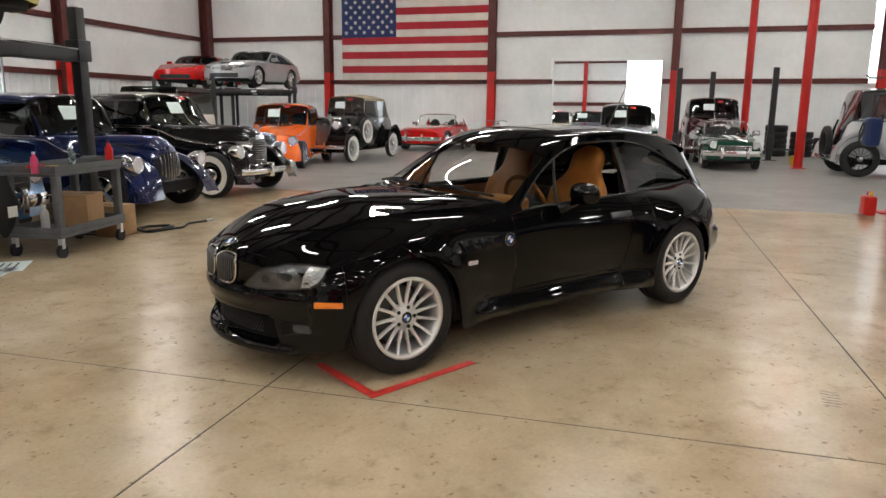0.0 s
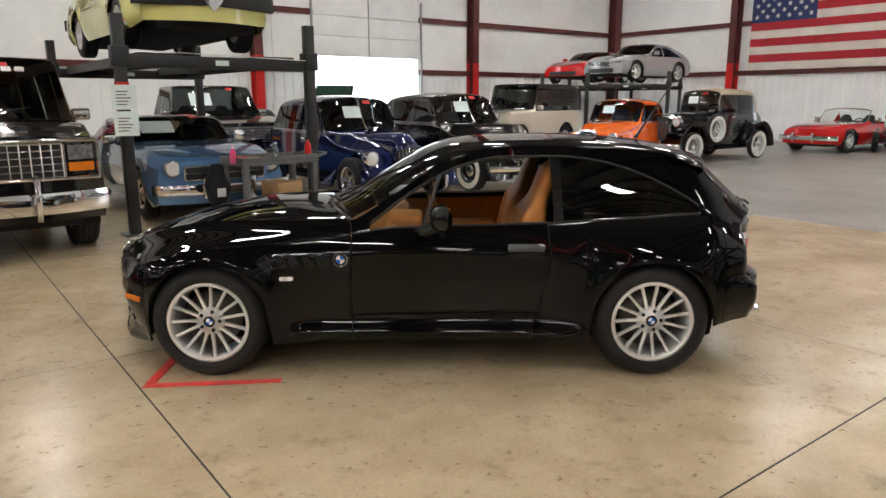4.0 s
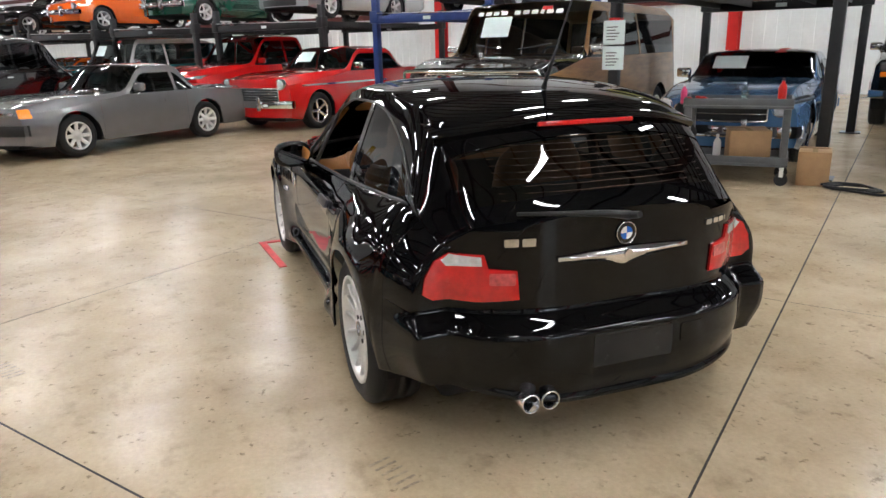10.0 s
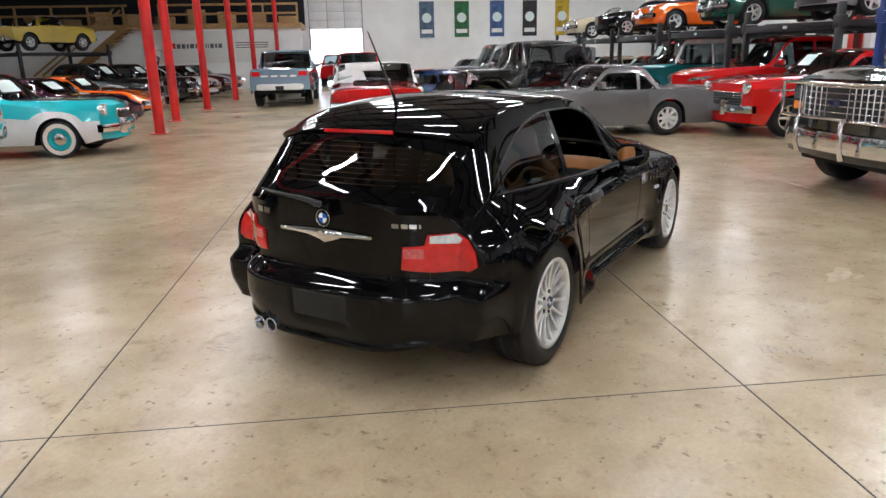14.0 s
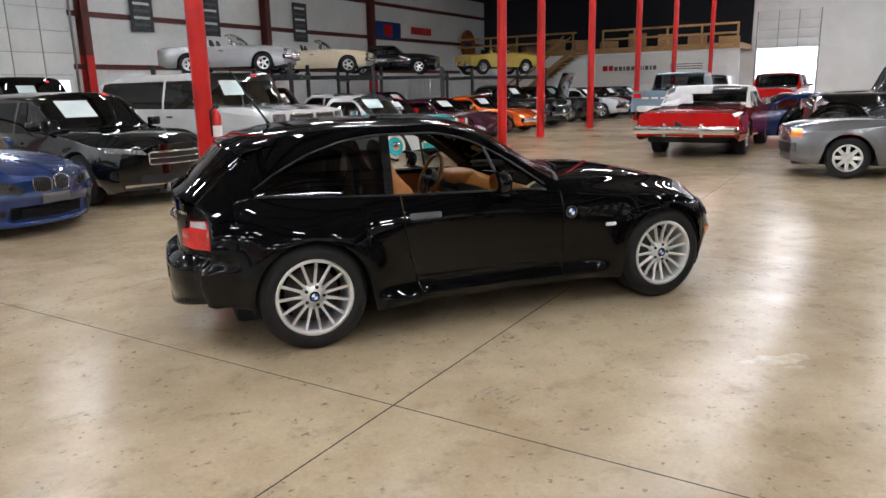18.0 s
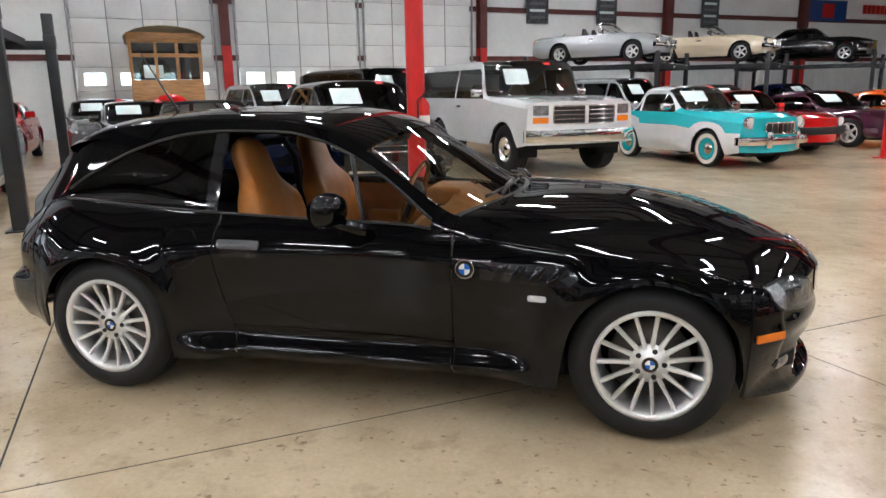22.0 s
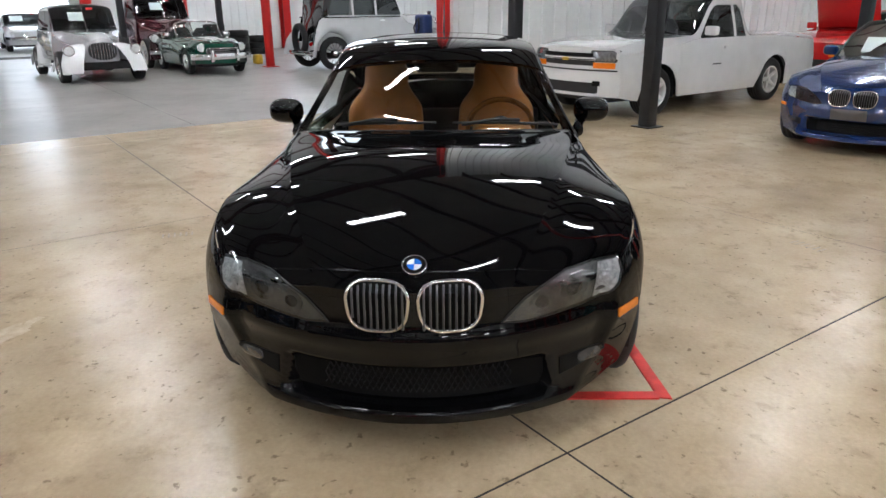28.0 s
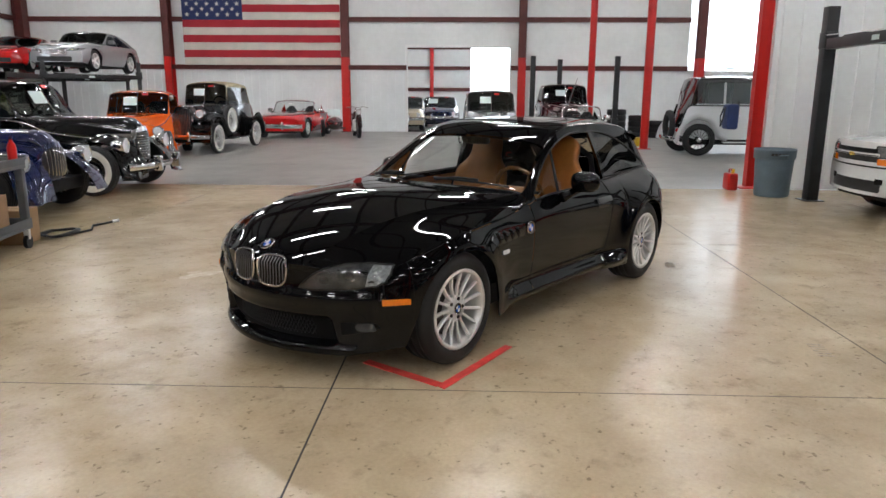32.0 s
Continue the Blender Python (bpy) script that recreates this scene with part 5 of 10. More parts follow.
    for x in (wb / 2, -wb / 2):
        for s in (1, -1):
            wheel(car, x, s * (hw - tw / 2 - 0.03), R, R, rim, tw, style, s, white, rimc)
            part("wheel_well", well(a + 0.01, 0.36), M_UNDER, car, m=pose(x, s * (hw - 0.03), R) @ (Matrix() if s > 0 else pose(0, 0, 0, 0, 0, 180)))
    # front
    nz = nose
    if grille:
        gw, gz0, gz1, bars, horizontal, fr = grille
        part("grille", sk.front(spread(rounded(-gw / 2, gw / 2, gz0, gz1, 0.03), 0.08), off=0.006, thick=0.02), M_BLACKPL, car, "dark grille opening")
        if fr:
            part("grille_frame", tube(bmesh.new(), [(sk.t.ray_cast(Vector((9, y, z)), Vector((-1, 0, 0)))[0] or Vector((xf, y, z))) + Vector((0.012, 0, 0)) for y, z in spread(rounded(-gw / 2, gw / 2, gz0, gz1, 0.03), 0.06)], 0.014, 6, closed=True), M_CHROME, car)
        for k in range(bars):
            t = (k + 1) / (bars + 1)
            pts = [(-gw / 2 + gw * q / 8, gz0 + (gz1 - gz0) * t) for q in range(9)] if horizontal else [(-gw / 2 + gw * t, gz0 + (gz1 - gz0) * q / 4) for q in range(5)]
            part("grille_bar", tube(bmesh.new(), [(sk.t.ray_cast(Vector((9, y, z)), Vector((-1, 0, 0)))[0] or Vector((xf, y, z))) + Vector((0.014, 0, 0)) for y, z in pts], 0.008, 6), M_CHROME if fr else M_BLACKPL, car)
    for s in (1, -1):
        if lamps == "rect":
            lz = nz - 0.13
            part("lamp_housing", sk.front(spread(rounded(s * (hw - 0.29) - 0.18, s * (hw - 0.29) + 0.18, lz - 0.070, lz + 0.080, 0.025), 0.06), off=0.005), M_LAMPDARK, car, "dark lamp surround")
            part("headlight", sk.front(spread(rounded(s * (hw - 0.29) - 0.16, s * (hw - 0.29) + 0.16, lz - 0.055, lz + 0.066, 0.02), 0.06), off=0.010, bulge=0.008), M_LAMPSHINE, car, "clear headlight lens")
            if amber:
                part("indicator", sk.front(spread(rounded(s * (hw - 0.28) - 0.15, s * (hw - 0.28) + 0.15, lz - 0.15, lz - 0.075, 0.01), 0.06), off=0.008), M_AMBER, car)
        elif lamps == "round":
            lz = nz - 0.10
            p = sk.t.ray_cast(Vector((9, s * (hw - 0.24), lz)), Vector((-1, 0, 0)))[0] or Vector((xf, s * (hw - 0.24), lz))
            lamp_round(car, p + Vector((0.02, 0, 0)), 0.095)
        elif lamps == "slim":
            lz = nz - 0.10
            part("headlight", sk.front(spread([(s * (hw - 0.48), lz - 0.05), (s * (hw - 0.10), lz - 0.01), (s * (hw - 0.09), lz + 0.06), (s * (hw - 0.40), lz + 0.02)][::s], 0.05), off=0.008, bulge=0.006), M_LAMPSHINE, car, "clear headlight lens")
            for yy in (hw - 0.20, hw - 0.33):
                part("projector", sk.front(oval(s * yy, lz + 0.012 - 0.06 * (hw - 0.2 - yy), 0.034, 0.022, 14), off=0.017, thick=0.004), M_REFLECT, car)
        tz = tail - 0.14
        part("tail_light", sk.rear(spread(rounded(s * (hw - 0.24) - 0.14, s * (hw - 0.24) + 0.14, tz - 0.10, tz + 0.05, 0.02), 0.06), off=0.008, bulge=0.006), M_REDLENS, car, "red tail light")
        if mirrors:
            mi = new("side_mirror")
            mi.parent, mi.matrix_basis = car, pose(w0 - 0.12, s * (hw + 0.05), bz + 0.10)
            part("mirror_shell", mb(-0.045, 0.055, -0.095, 0.095, -0.065, 0.065, bev=0.03, seg=3), M_CHROME if bump == "chrome" else P, mi)
            part("mirror_glass", mb(-0.052, -0.047, -0.08, 0.08, -0.05, 0.05), M_CHROME, mi)
            part("mirror_arm", rod(bmesh.new(), (0, -s * 0.04, -0.05), (0.02, -s * 0.14, -0.10), 0.016, n=8), M_BLACKPL, mi)
        part("door_handle", sk.side(rounded(pillars[0] + 0.10, pillars[0] + 0.26, bz - 0.16, bz - 0.125, 0.01), s, off=0.018, thick=0.02), M_CHROME if bump == "chrome" else P, car)
    if bump == "chrome":
        bumper(car, xf + 0.09, W + 0.0, bumpz, h=bumph, over=(0.3, -0.3) if bumph < 0.15 else ())
        bumper(car, xr - 0.09, W + 0.0, bumpz, h=bumph, s=-1, over=(0.35, -0.35))
    elif bump == "black":
        bumper(car, xf + 0.06, W - 0.02, bumpz, material=M_BLACKPL, h=0.15)
        bumper(car, xr - 0.06, W - 0.02, bumpz, material=M_BLACKPL, s=-1, h=0.15)
    else:
        part("lower_intake", sk.front(spread(rounded(-hw * 0.6, hw * 0.6, bumpz - 0.22, bumpz - 0.08, 0.03), 0.08), off=0.004), M_BLACKPL, car)
    part("number_plate", sk.rear(rounded(-0.155, 0.155, bumpz + 0.04, bumpz + 0.19, 0.01), off=0.02, thick=0.02), M_BLACKPL, car, "blank dark number plate")
    if sign and not open_top:
        zz = (hood + H) / 2 + 0.03
        paper(car, sk, 1, -0.34 * hw, zz - 0.02, w=0.44, h=min(0.26, 0.20 * (H - hood) / 0.45))
    if hood_up:
        part("raised_hood", mb(-0.02, 0.02, -hw * 0.72, hw * 0.72, 0.0, 1.05, bev=0.015, m=pose(cowl - 0.1, 0, hood, 0, 22, 0)), P, car, "hood panel propped open")
    return car, sk, sh


def fender(path, y0, y1, depth, lip=0.05, n=9):
    """A swept fender: a path of (x, z) with a rounded cross section from y0 (at the body) to y1 (outside)."""
    pts = [Vector((p[0], 0, p[1])) for p in path]
    rows = []
    for i, p in enumerate(pts):
        t = (pts[min(i + 1, len(pts) - 1)] - pts[max(i - 1, 0)]).normalized()
        nn = Vector((t.z, 0, -t.x))
        if nn.length < 1e-6:
            nn = Vector((0, 0, -1))
        row = []
        for k in range(n + 1):
            q = k / n
            row.append(p + Vector((0, y0 + (y1 - y0) * math.sin(q * math.pi / 2) ** 0.8, 0)) + nn * (depth * (1 - math.cos(q * math.pi / 2)) ** 1.2))
        row.append(row[-1] + nn * lip)
        rows.append(row)
    bm = bmesh.new()
    sheet(bm, rows)
    bmesh.ops.solidify(bm, geom=bm.faces[:], thickness=0.008)
    bmesh.ops.recalc_face_normals(bm, faces=bm.faces[:])
    return bm


def pontoon(x0, x1, top, y0, y1, zlo, arch, taper=0.22):
    """A bulbous fender: rounded sections from the body out to y1, closed in front and behind, with a wheel opening."""
    xa, za, R = arch
    rows = []
    n = 44
    for i in range(n + 1):
        t = i / n
        x = x0 + (x1 - x0) * 0.5 * (1 - math.cos(math.pi * t))
        zt = max(zlo + 0.02, float(top(x)))
        e = abs(2 * (x - x0) / (x1 - x0) - 1)
        yo = y1 - (y1 - y0) * taper * e ** 4
        yi = y0 + (y1 - y0) * (0.34 * e ** 3 if x > (x0 + x1) / 2 else 0.0)
        row = []
        for k in range(13):
            a = k / 12 * math.pi / 2
            z = zlo + (zt - zlo) * math.cos(a) ** 0.72
            cut = za + math.sqrt(max(0.0, R * R - (x - xa) ** 2)) if abs(x - xa) < R else zlo
            if z < cut:
                q = min(1.0, max(0.0, (cut - zlo) / (zt - zlo)))
                a = math.acos(min(1.0, q ** (1 / 0.72)))
                z = min(cut, zt)
            row.append((x, yi + (yo - yi) * math.sin(a) ** 0.72, z))
        row.append((x, row[-1][1] - math.copysign(0.03, y1), row[-1][2]))
        rows.append(row)
    bm = bmesh.new()
    sheet(bm, rows)
    bmesh.ops.recalc_face_normals(bm, faces=bm.faces[:])
    return bm


def smooth_path(pts, n=26):
    fx, fz = curve([(i, p[0]) for i, p in enumerate(pts)], 0.0), curve([(i, p[1]) for i, p in enumerate(pts)], 0.0)
    return [(float(fx(t)), float(fz(t))) for t in np.linspace(0, len(pts) - 1, n)]


def vintage(name, label, m, color, L=4.5, W=1.75, H=1.65, wb=2.85, body_w=1.35, hood=1.05, cowl=0.55, rf=0.25, rr=-1.1, bl=-1.75, nose_w=0.5, fat=1.0, R=0.36, rim=0.22, tw=0.16,
            white=0.06, style="disc", rimc=None, fenderc=None, roofc=None, lampm=M_CHROME, upright=0.0, pillars=(-0.35,), spare=False, grille="vee", pickup=False, bump=True, seats=M_INTERIOR, category="car", sign=True, roadster=False, tall=0.0, slats=9):
    """A car of the thirties: a narrow body and hood, separate fenders, running boards."""
    car = thing(name, m, label, category)
    P = color if not isinstance(color, tuple) else paint(name + str(CAR_COUNT[0]), color)
    CAR_COUNT[0] += 1
    F, RC = fenderc or P, roofc or P
    hb, nw = body_w / 2, nose_w / 2
    xf = wb / 2 + 0.28 + 0.10 * fat
    xr = xf + 0.25 - L
    bz = hood - 0.02
    top = H - 0.16
    cb = 0.05 + 0.05 * (1 - upright)
    steep = 0.10 if upright else 0.30
    zc = curve([(xr, 0.75), (xr + 0.15, hood - 0.1), (bl, hood + 0.06), (rr, H - 0.05), ((rr + rf) / 2, H), (rf, H - 0.04), (cowl, hood + 0.02), (cowl + 0.06, hood), (xf - 0.15, hood - 0.03), (xf, hood - (0.06 if upright else 0.16))], 0.03 if not upright else 0.015)
    zr = curve([(xr, 0.68), (xr + 0.15, hood - 0.2), (bl, hood - 0.02), (rr, H - 0.14), ((rr + rf) / 2, H - 0.10), (rf - cb, H - 0.14), (cowl - cb, hood - 0.01), (cowl + 0.05, hood - 0.06), (xf - cb, hood - (0.12 if upright else 0.24))], 0.03 if not upright else 0.015)
    zb = curve([(xr, 0.55), (bl, bz - 0.10), (bl + 0.3, bz), (cowl - cb, bz - 0.01), (cowl + 0.05, bz - 0.14), (xf - cb, hood - 0.36)], 0.03)
    w0, w1 = cowl - cb - 0.06, bl + 0.22
    zt = curve([(xr, 0.3), (w1 - 0.06, bz - 0.03), (w1, bz + 0.02), (w1 + 0.14, top - 0.02), (rf - cb, top), (w0, bz + 0.02), (w0 + 0.08, bz - 0.02), (xf, 0.2)], 0.015)
    wc = curve([(xr, hb * 0.62), (xr + 0.4, hb * 0.92), (-0.6, hb), (cowl - 0.2, hb * 0.98), (cowl + 0.25, hb * 0.80), (xf - cb, nw + 0.03)])
    yb = curve([(xr, hb * 0.58), (xr + 0.4, hb * 0.88), (-0.6, hb * 0.97), (cowl - 0.2, hb * 0.93), (cowl + 0.25, hb * 0.74), (xf - cb, nw + 0.01)])
    yr = curve([(xr, hb * 0.5), (bl, hb * 0.74), (rr, hb * 0.87), (rf - cb, hb * 0.86), (cowl - cb, hb * 0.87), (cowl + 0.25, hb * 0.58), (xf - cb, nw * 0.7)])
    brk = sorted({round(q, 3) for q in (xr, w1, rr, rf - cb, w0, cowl - cb + 0.05, xf - cb, bl, *[p - 0.03 for p in pillars], *[p + 0.03 for p in pillars], -0.85, 0.35)})
    sh = Shell(brk, 0.085, wc, zb, yb, zt, zr, yr, zc, curve([(xr, -0.10), (bl, -0.08), (rr, 0), (rf - cb, cb), (xf, cb)]), curve([(xr, 0.48), (xr + 0.5, 0.40), (xf, 0.42)]),
               n=(10, 4, 2, 8), top_p=2.4, top_q=2.0, tuck=0.04, front_cap=lambda z: 0.03, rear_cap=lambda z: 0.03, ncap=6)
    bi, j = sh.breaks, sh.j
    K = lambda v: bi[round(v, 4)] if round(v, 4) in bi else int(np.argmin(abs(sh.xs - v)))
    n_ = len(sh.xs) - 1
    for i0, i1, nm in ((0, K(-0.85), "rear_body"), (K(-0.85), K(0.35), "door"), (K(0.35), n_, "hood_side")):
        sh.patch(nm, P, car, i0, i1, 0, j[1], gap=0.003 if nm == "door" else 0, skirt=0.01)
    sh.patch("hood", P, car, K(cowl - cb + 0.05), n_, j[3], j[4], merge=True, skirt=0.01, gap=0.002)
    sh.patch("hood_shoulder", P, car, K(w0), n_, j[1], j[3], skirt=0)
    sh.patch("nose_panel", P, car, 0, sh.ncap, 0, j[4], cap="front", merge=True, skirt=0)
    sh.patch("tail_panel", P, car, 0, sh.ncap, 0, j[4], cap="rear", merge=True, skirt=0)
    if not roadster:
        sh.patch("roof", RC, car, K(rr), K(rf - cb), j[3], j[4], merge=True, skirt=0.01)
        sh.patch("roof_rail", RC, car, 0, K(w0), j[2], j[3], skirt=0.01)
        sh.patch("windscreen", G_MID, car, K(rf - cb), K(cowl - cb + 0.05), j[3], j[4], merge=True, skirt=0)
        sh.patch("back_panel", RC, car, 0, K(rr), j[3], j[4], merge=True, skirt=0)
        sh.patch("rear_pillar", P, car, 0, K(w1), j[1], j[2], skirt=0)
        edges = [w1, *sorted(pillars), w0]
        for q, (e0, e1) in enumerate(zip(edges, edges[1:])):
            i0, i1 = (K(e0) if q == 0 else K(e0 + 0.03)), (K(e1) if q == len(edges) - 2 else K(e1 - 0.03))
            sh.patch("side_window", G_MID, car, i0, i1, j[1], j[2], skirt=0, off=-0.006)
        for p in pillars:
            sh.patch("pillar", P, car, K(p - 0.03), K(p + 0.03), j[1], j[2], skirt=0)
        for s in (1, -1):
            part("window_moulding", tube(bmesh.new(), [tuple(sh.P[i, j[1]] * np.array([1, s, 1]) + np.array([0, s * 0.006, 0])) for i in range(K(w1), K(w0) + 1, 2)], 0.008, 6), M_CHROME if not upright else P, car)
        part("windscreen_divider", tube(bmesh.new(), [tuple(sh.P[i, j[4]] + np.array([0.006, 0, 0.004])) for i in range(K(rf - cb), K(cowl - cb + 0.05) + 1)], 0.012, 6), M_CHROME, car)
    sk = Skin(sh)
    hw = W / 2
    xa, xb = wb / 2, -wb / 2
    k = 0.07 + 0.10 * fat
    fr = smooth_path([(xa + R + k + 0.03, R * 0.75), (xa + R * 0.95 + k, R * 1.45), (xa + R * 0.35, R * 2.0 + k * 0.9), (xa - R * 0.4, R * 2.02 + k * 0.7), (xa - R - k, R * 1.35), (xa - R - 0.40, R * 0.95), (xa - R - 0.55, R * 0.88)])
    re = smooth_path([(xb + R + 0.25, R * 0.88), (xb + R + k * 0.6, R * 1.15), (xb + R * 0.55, R * 1.9 + k * 0.6), (xb - R * 0.2, R * 2.05 + k * 0.7), (xb - R * 0.9 - k * 0.6, R * 1.55), (xb - R - k, R * 0.8)])
    for s in (1, -1):
        inn = nw * 0.9
        if fat >= 0.6:
            ft = curve([(xa - R - 0.75, R * 0.95), (xa - R - 0.35, R * 1.30), (xa - R * 0.7, R * 2.12), (xa + R * 0.1, R * 2.42), (xa + R * 0.75, R * 2.22), (xa + R + 0.10, R * 1.80), (xa + R + 0.24, R * 1.25), (xa + R + 0.30, R * 0.65)], 0.02)
            part("front_fender", pontoon(xa - R - 0.75, xa + R + 0.30, ft, s * inn, s * hw, R * 0.62, (xa, R, R + 0.055)), F, car)
            rt = curve([(xb - R - 0.55, R * 0.75), (xb - R - 0.40, R * 1.45), (xb - R * 0.7, R * 2.05), (xb, R * 2.42), (xb + R * 0.7, R * 2.2), (xb + R + 0.12, R * 1.4), (xb + R + 0.32, R * 0.8)], 0.02)
            part("rear_fender", pontoon(xb - R - 0.55, xb + R + 0.32, rt, s * hb * 0.70, s * hw, R * 0.62, (xb, R, R + 0.03)), F, car)
        else:
            part("front_fender", fender(fr, s * inn, s * hw, 0.06 + 0.14 * fat), F, car)
            part("rear_fender", fender(re, s * hb * 0.80, s * hw, 0.06 + 0.12 * fat), F, car)
        part("running_board", mb(xb + R + 0.2, xa - R - 0.5, min(s * (hb - 0.05), s * (hw - 0.03)), max(s * (hb - 0.05), s * (hw - 0.03)), R * 0.80, R * 0.88, bev=0.015), F, car)
        lz = hood - 0.24 if fat < 0.6 else hood - 0.30
        lx = xf - 0.10 if fat < 0.6 else xa + R * 0.92
        ly = s * (nw + 0.20) if fat < 0.6 else s * (hw - 0.24)
        if fat >= 0.6:
            lz = R * 1.95 + 0.02
        lamp_round(car, (lx + 0.12, ly, lz), 0.105, ring=lampm, deep=0.10)
        part("tail_light", sk.rear(oval(s * hb * 0.5, 0.62, 0.04, 0.05, 14), off=0.02, bulge=0.02), M_REDLENS, car)
        part("door_handle", sk.side(rounded(pillars[0] + 0.10, pillars[0] + 0.24, bz - 0.14, bz - 0.115, 0.01), s, off=0.02, thick=0.02), M_CHROME, car)
        for zz in (bz - 0.04,):
            part("belt_moulding", tube(bmesh.new(), [(x, s * (float(yb(x)) + 0.012), float(zb(x)) - 0.03) for x in np.linspace(-1.2, xf - 0.3, 14)], 0.008, 6), M_CHROME if fat > 0.6 else P, car)
    # grille
    gh0, gh1 = 0.45, hood - (0.10 if upright else 0.22)
    part("grille_shell", sk.front(spread(oval(0, (gh0 + gh1) / 2, nw * 0.98, (gh1 - gh0) / 2 + 0.05, 24, 4.0 if upright else 2.6), 0.06), off=0.02, thick=0.03), M_CHROME if grille != "body" else P, car, "grille surround")
    part("grille", sk.front(oval(0, (gh0 + gh1) / 2, nw * 0.86, (gh1 - gh0) / 2 - 0.01, 24, 4.0 if upright else 2.6), off=0.026, thick=0.03), M_BLACKPL, car)
    for q in range(slats):
        t = -1 + 2 * (q + 0.5) / slats
        if grille == "horizontal":
            z = (gh0 + gh1) / 2 + t * (gh1 - gh0) * 0.44
            pts = [(nw * 0.85 * e, z) for e in (-1, -0.6, -0.2, 0.2, 0.6, 1)]
        else:
            pts = [(nw * 0.82 * t, (gh0 + gh1) / 2 + e * (gh1 - gh0) * 0.46 * math.sqrt(max(0.1, 1 - 0.6 * t * t))) for e in (-1, -0.5, 0, 0.5, 1)]
        part("grille_bar", tube(bmesh.new(), [(sk.t.ray_cast(Vector((9, y, z)), Vector((-1, 0, 0)))[0] or Vector((xf, y, z))) + Vector((0.034, 0, 0)) for y, z in pts], 0.007, 5), M_CHROME, car)
    if bump:
        bumper(car, xa + R + k + 0.22, W * 0.96, 0.42, h=0.09, d=0.03, over=(0.32, -0.32))
        bumper(car, xb - R - k - 0.2, W * 0.9, 0.42, h=0.09, d=0.03, s=-1)
    part("chassis", mb(xr + 0.3, xf, -hb + 0.2, hb - 0.2, 0.26, 0.42, bev=0.02), M_UNDER, car)
    part("cabin_floor", mb(bl + 0.2, cowl - 0.1, -hb + 0.06, hb - 0.06, 0.42, 0.46), M_UNDER, car)
    for y in (0.30, -0.30):
        seat(car, -0.25, y, 0.55, seats, h=0.66, head=False)
    steering(car, cowl - 0.42, 0.28, bz + 0.02, r=0.2)
    for x in (xa, xb):
        for s in (1, -1):
            wheel(car, x, s * (hw - tw / 2 - 0.05), R, R, rim, tw, style, s, white, rimc)
    for x in (xa, xb):
        part("axle", rod(bmesh.new(), (x, -hw + 0.15, R), (x, hw - 0.15, R), 0.04, n=8), M_UNDER, car)
    if sign and not roadster:
        paper(car, sk, 1, -0.16, (hood + H) / 2, w=0.30, h=0.18)
    if spare:
        wheel(car, xa - R - 0.42, hw - 0.06, 0.80, R * 0.97, rim, tw, style, 1, white, rimc)
    return car, sk, sh

# details of the coupe
ROUND_BLUE = mat("roundel_blue", (0.02, 0.13, 0.55), 0.2, vary=0.03, coat=0.6)
ROUND_WHITE = mat("roundel_white", (0.80, 0.80, 0.80), 0.2, vary=0.02, coat=0.6)


def roundel(parent, m, r):
    """A round badge: chrome rim, black ring, four quarters in blue and white. Faces +y."""
    b = new("badge")
    b.parent, b.matrix_basis = parent, m
    part("badge_rim", lathe(bmesh.new(), [(r, -0.004), (r, 0.003), (r * 0.95, 0.005), (r * 0.91, 0.0025)], 28), M_CHROME, b, "chrome badge rim")
    part("badge_ring", lathe(bmesh.new(), [(r * 0.92, 0.0022), (r * 0.58, 0.0030)], 28), M_GLOSSBLK, b)
    for q in range(4):
        bm = bmesh.new()
        c = bm.verts.new((0, 0.0036, 0))
        vs = [bm.verts.new((r * 0.58 * math.cos(a), 0.003, r * 0.58 * math.sin(a))) for a in np.linspace(q * math.pi / 2, (q + 1) * math.pi / 2, 8)]
        for a, d in zip(vs, vs[1:]):
            bm.faces.new((c, d, a))
        part("badge_quarter", bm, ROUND_BLUE if q % 2 else ROUND_WHITE, b)
    return b


def on_skin(ray_from, d, off=0.004):
    p, nrm, _, _ = hskin.t.ray_cast(Vector(ray_from), Vector(d))
    if nrm.dot(Vector(d)) > 0:
        nrm = -nrm
    return Matrix.Translation(p + nrm * off) @ nrm.to_track_quat("Y", "Z").to_matrix().to_4x4(), p, nrm


for wv in [w for w in coupe.children if w.name.startswith("wheel") and w.type == "EMPTY"]:
    roundel(wv, pose(0, 0.1125 * 0.72 + 0.008, 0), 0.033)
NB = [hskin.t.ray_cast(Vector((9, 0.003, z)), Vector((-1, 0, 0)))[0] for z in (0.655, 0.690)]
ND = (NB[1] - NB[0]).cross(Vector((0, 1, 0))).normalized()
ND = ND if ND.x > 0 else -ND
roundel(coupe, Matrix.Translation((NB[0] + NB[1]) / 2 * Vector((1, 0, 1)) + ND * 0.008) @ ND.to_track_quat("Y", "Z").to_matrix().to_4x4(), 0.041)
roundel(coupe, on_skin((-9, 0, 0.812), (1, 0, 0))[0], 0.040)
for s in (1, -1):
    roundel(coupe, on_skin((0.487, 5 * s, 0.668), (0, -s, 0))[0], 0.040)

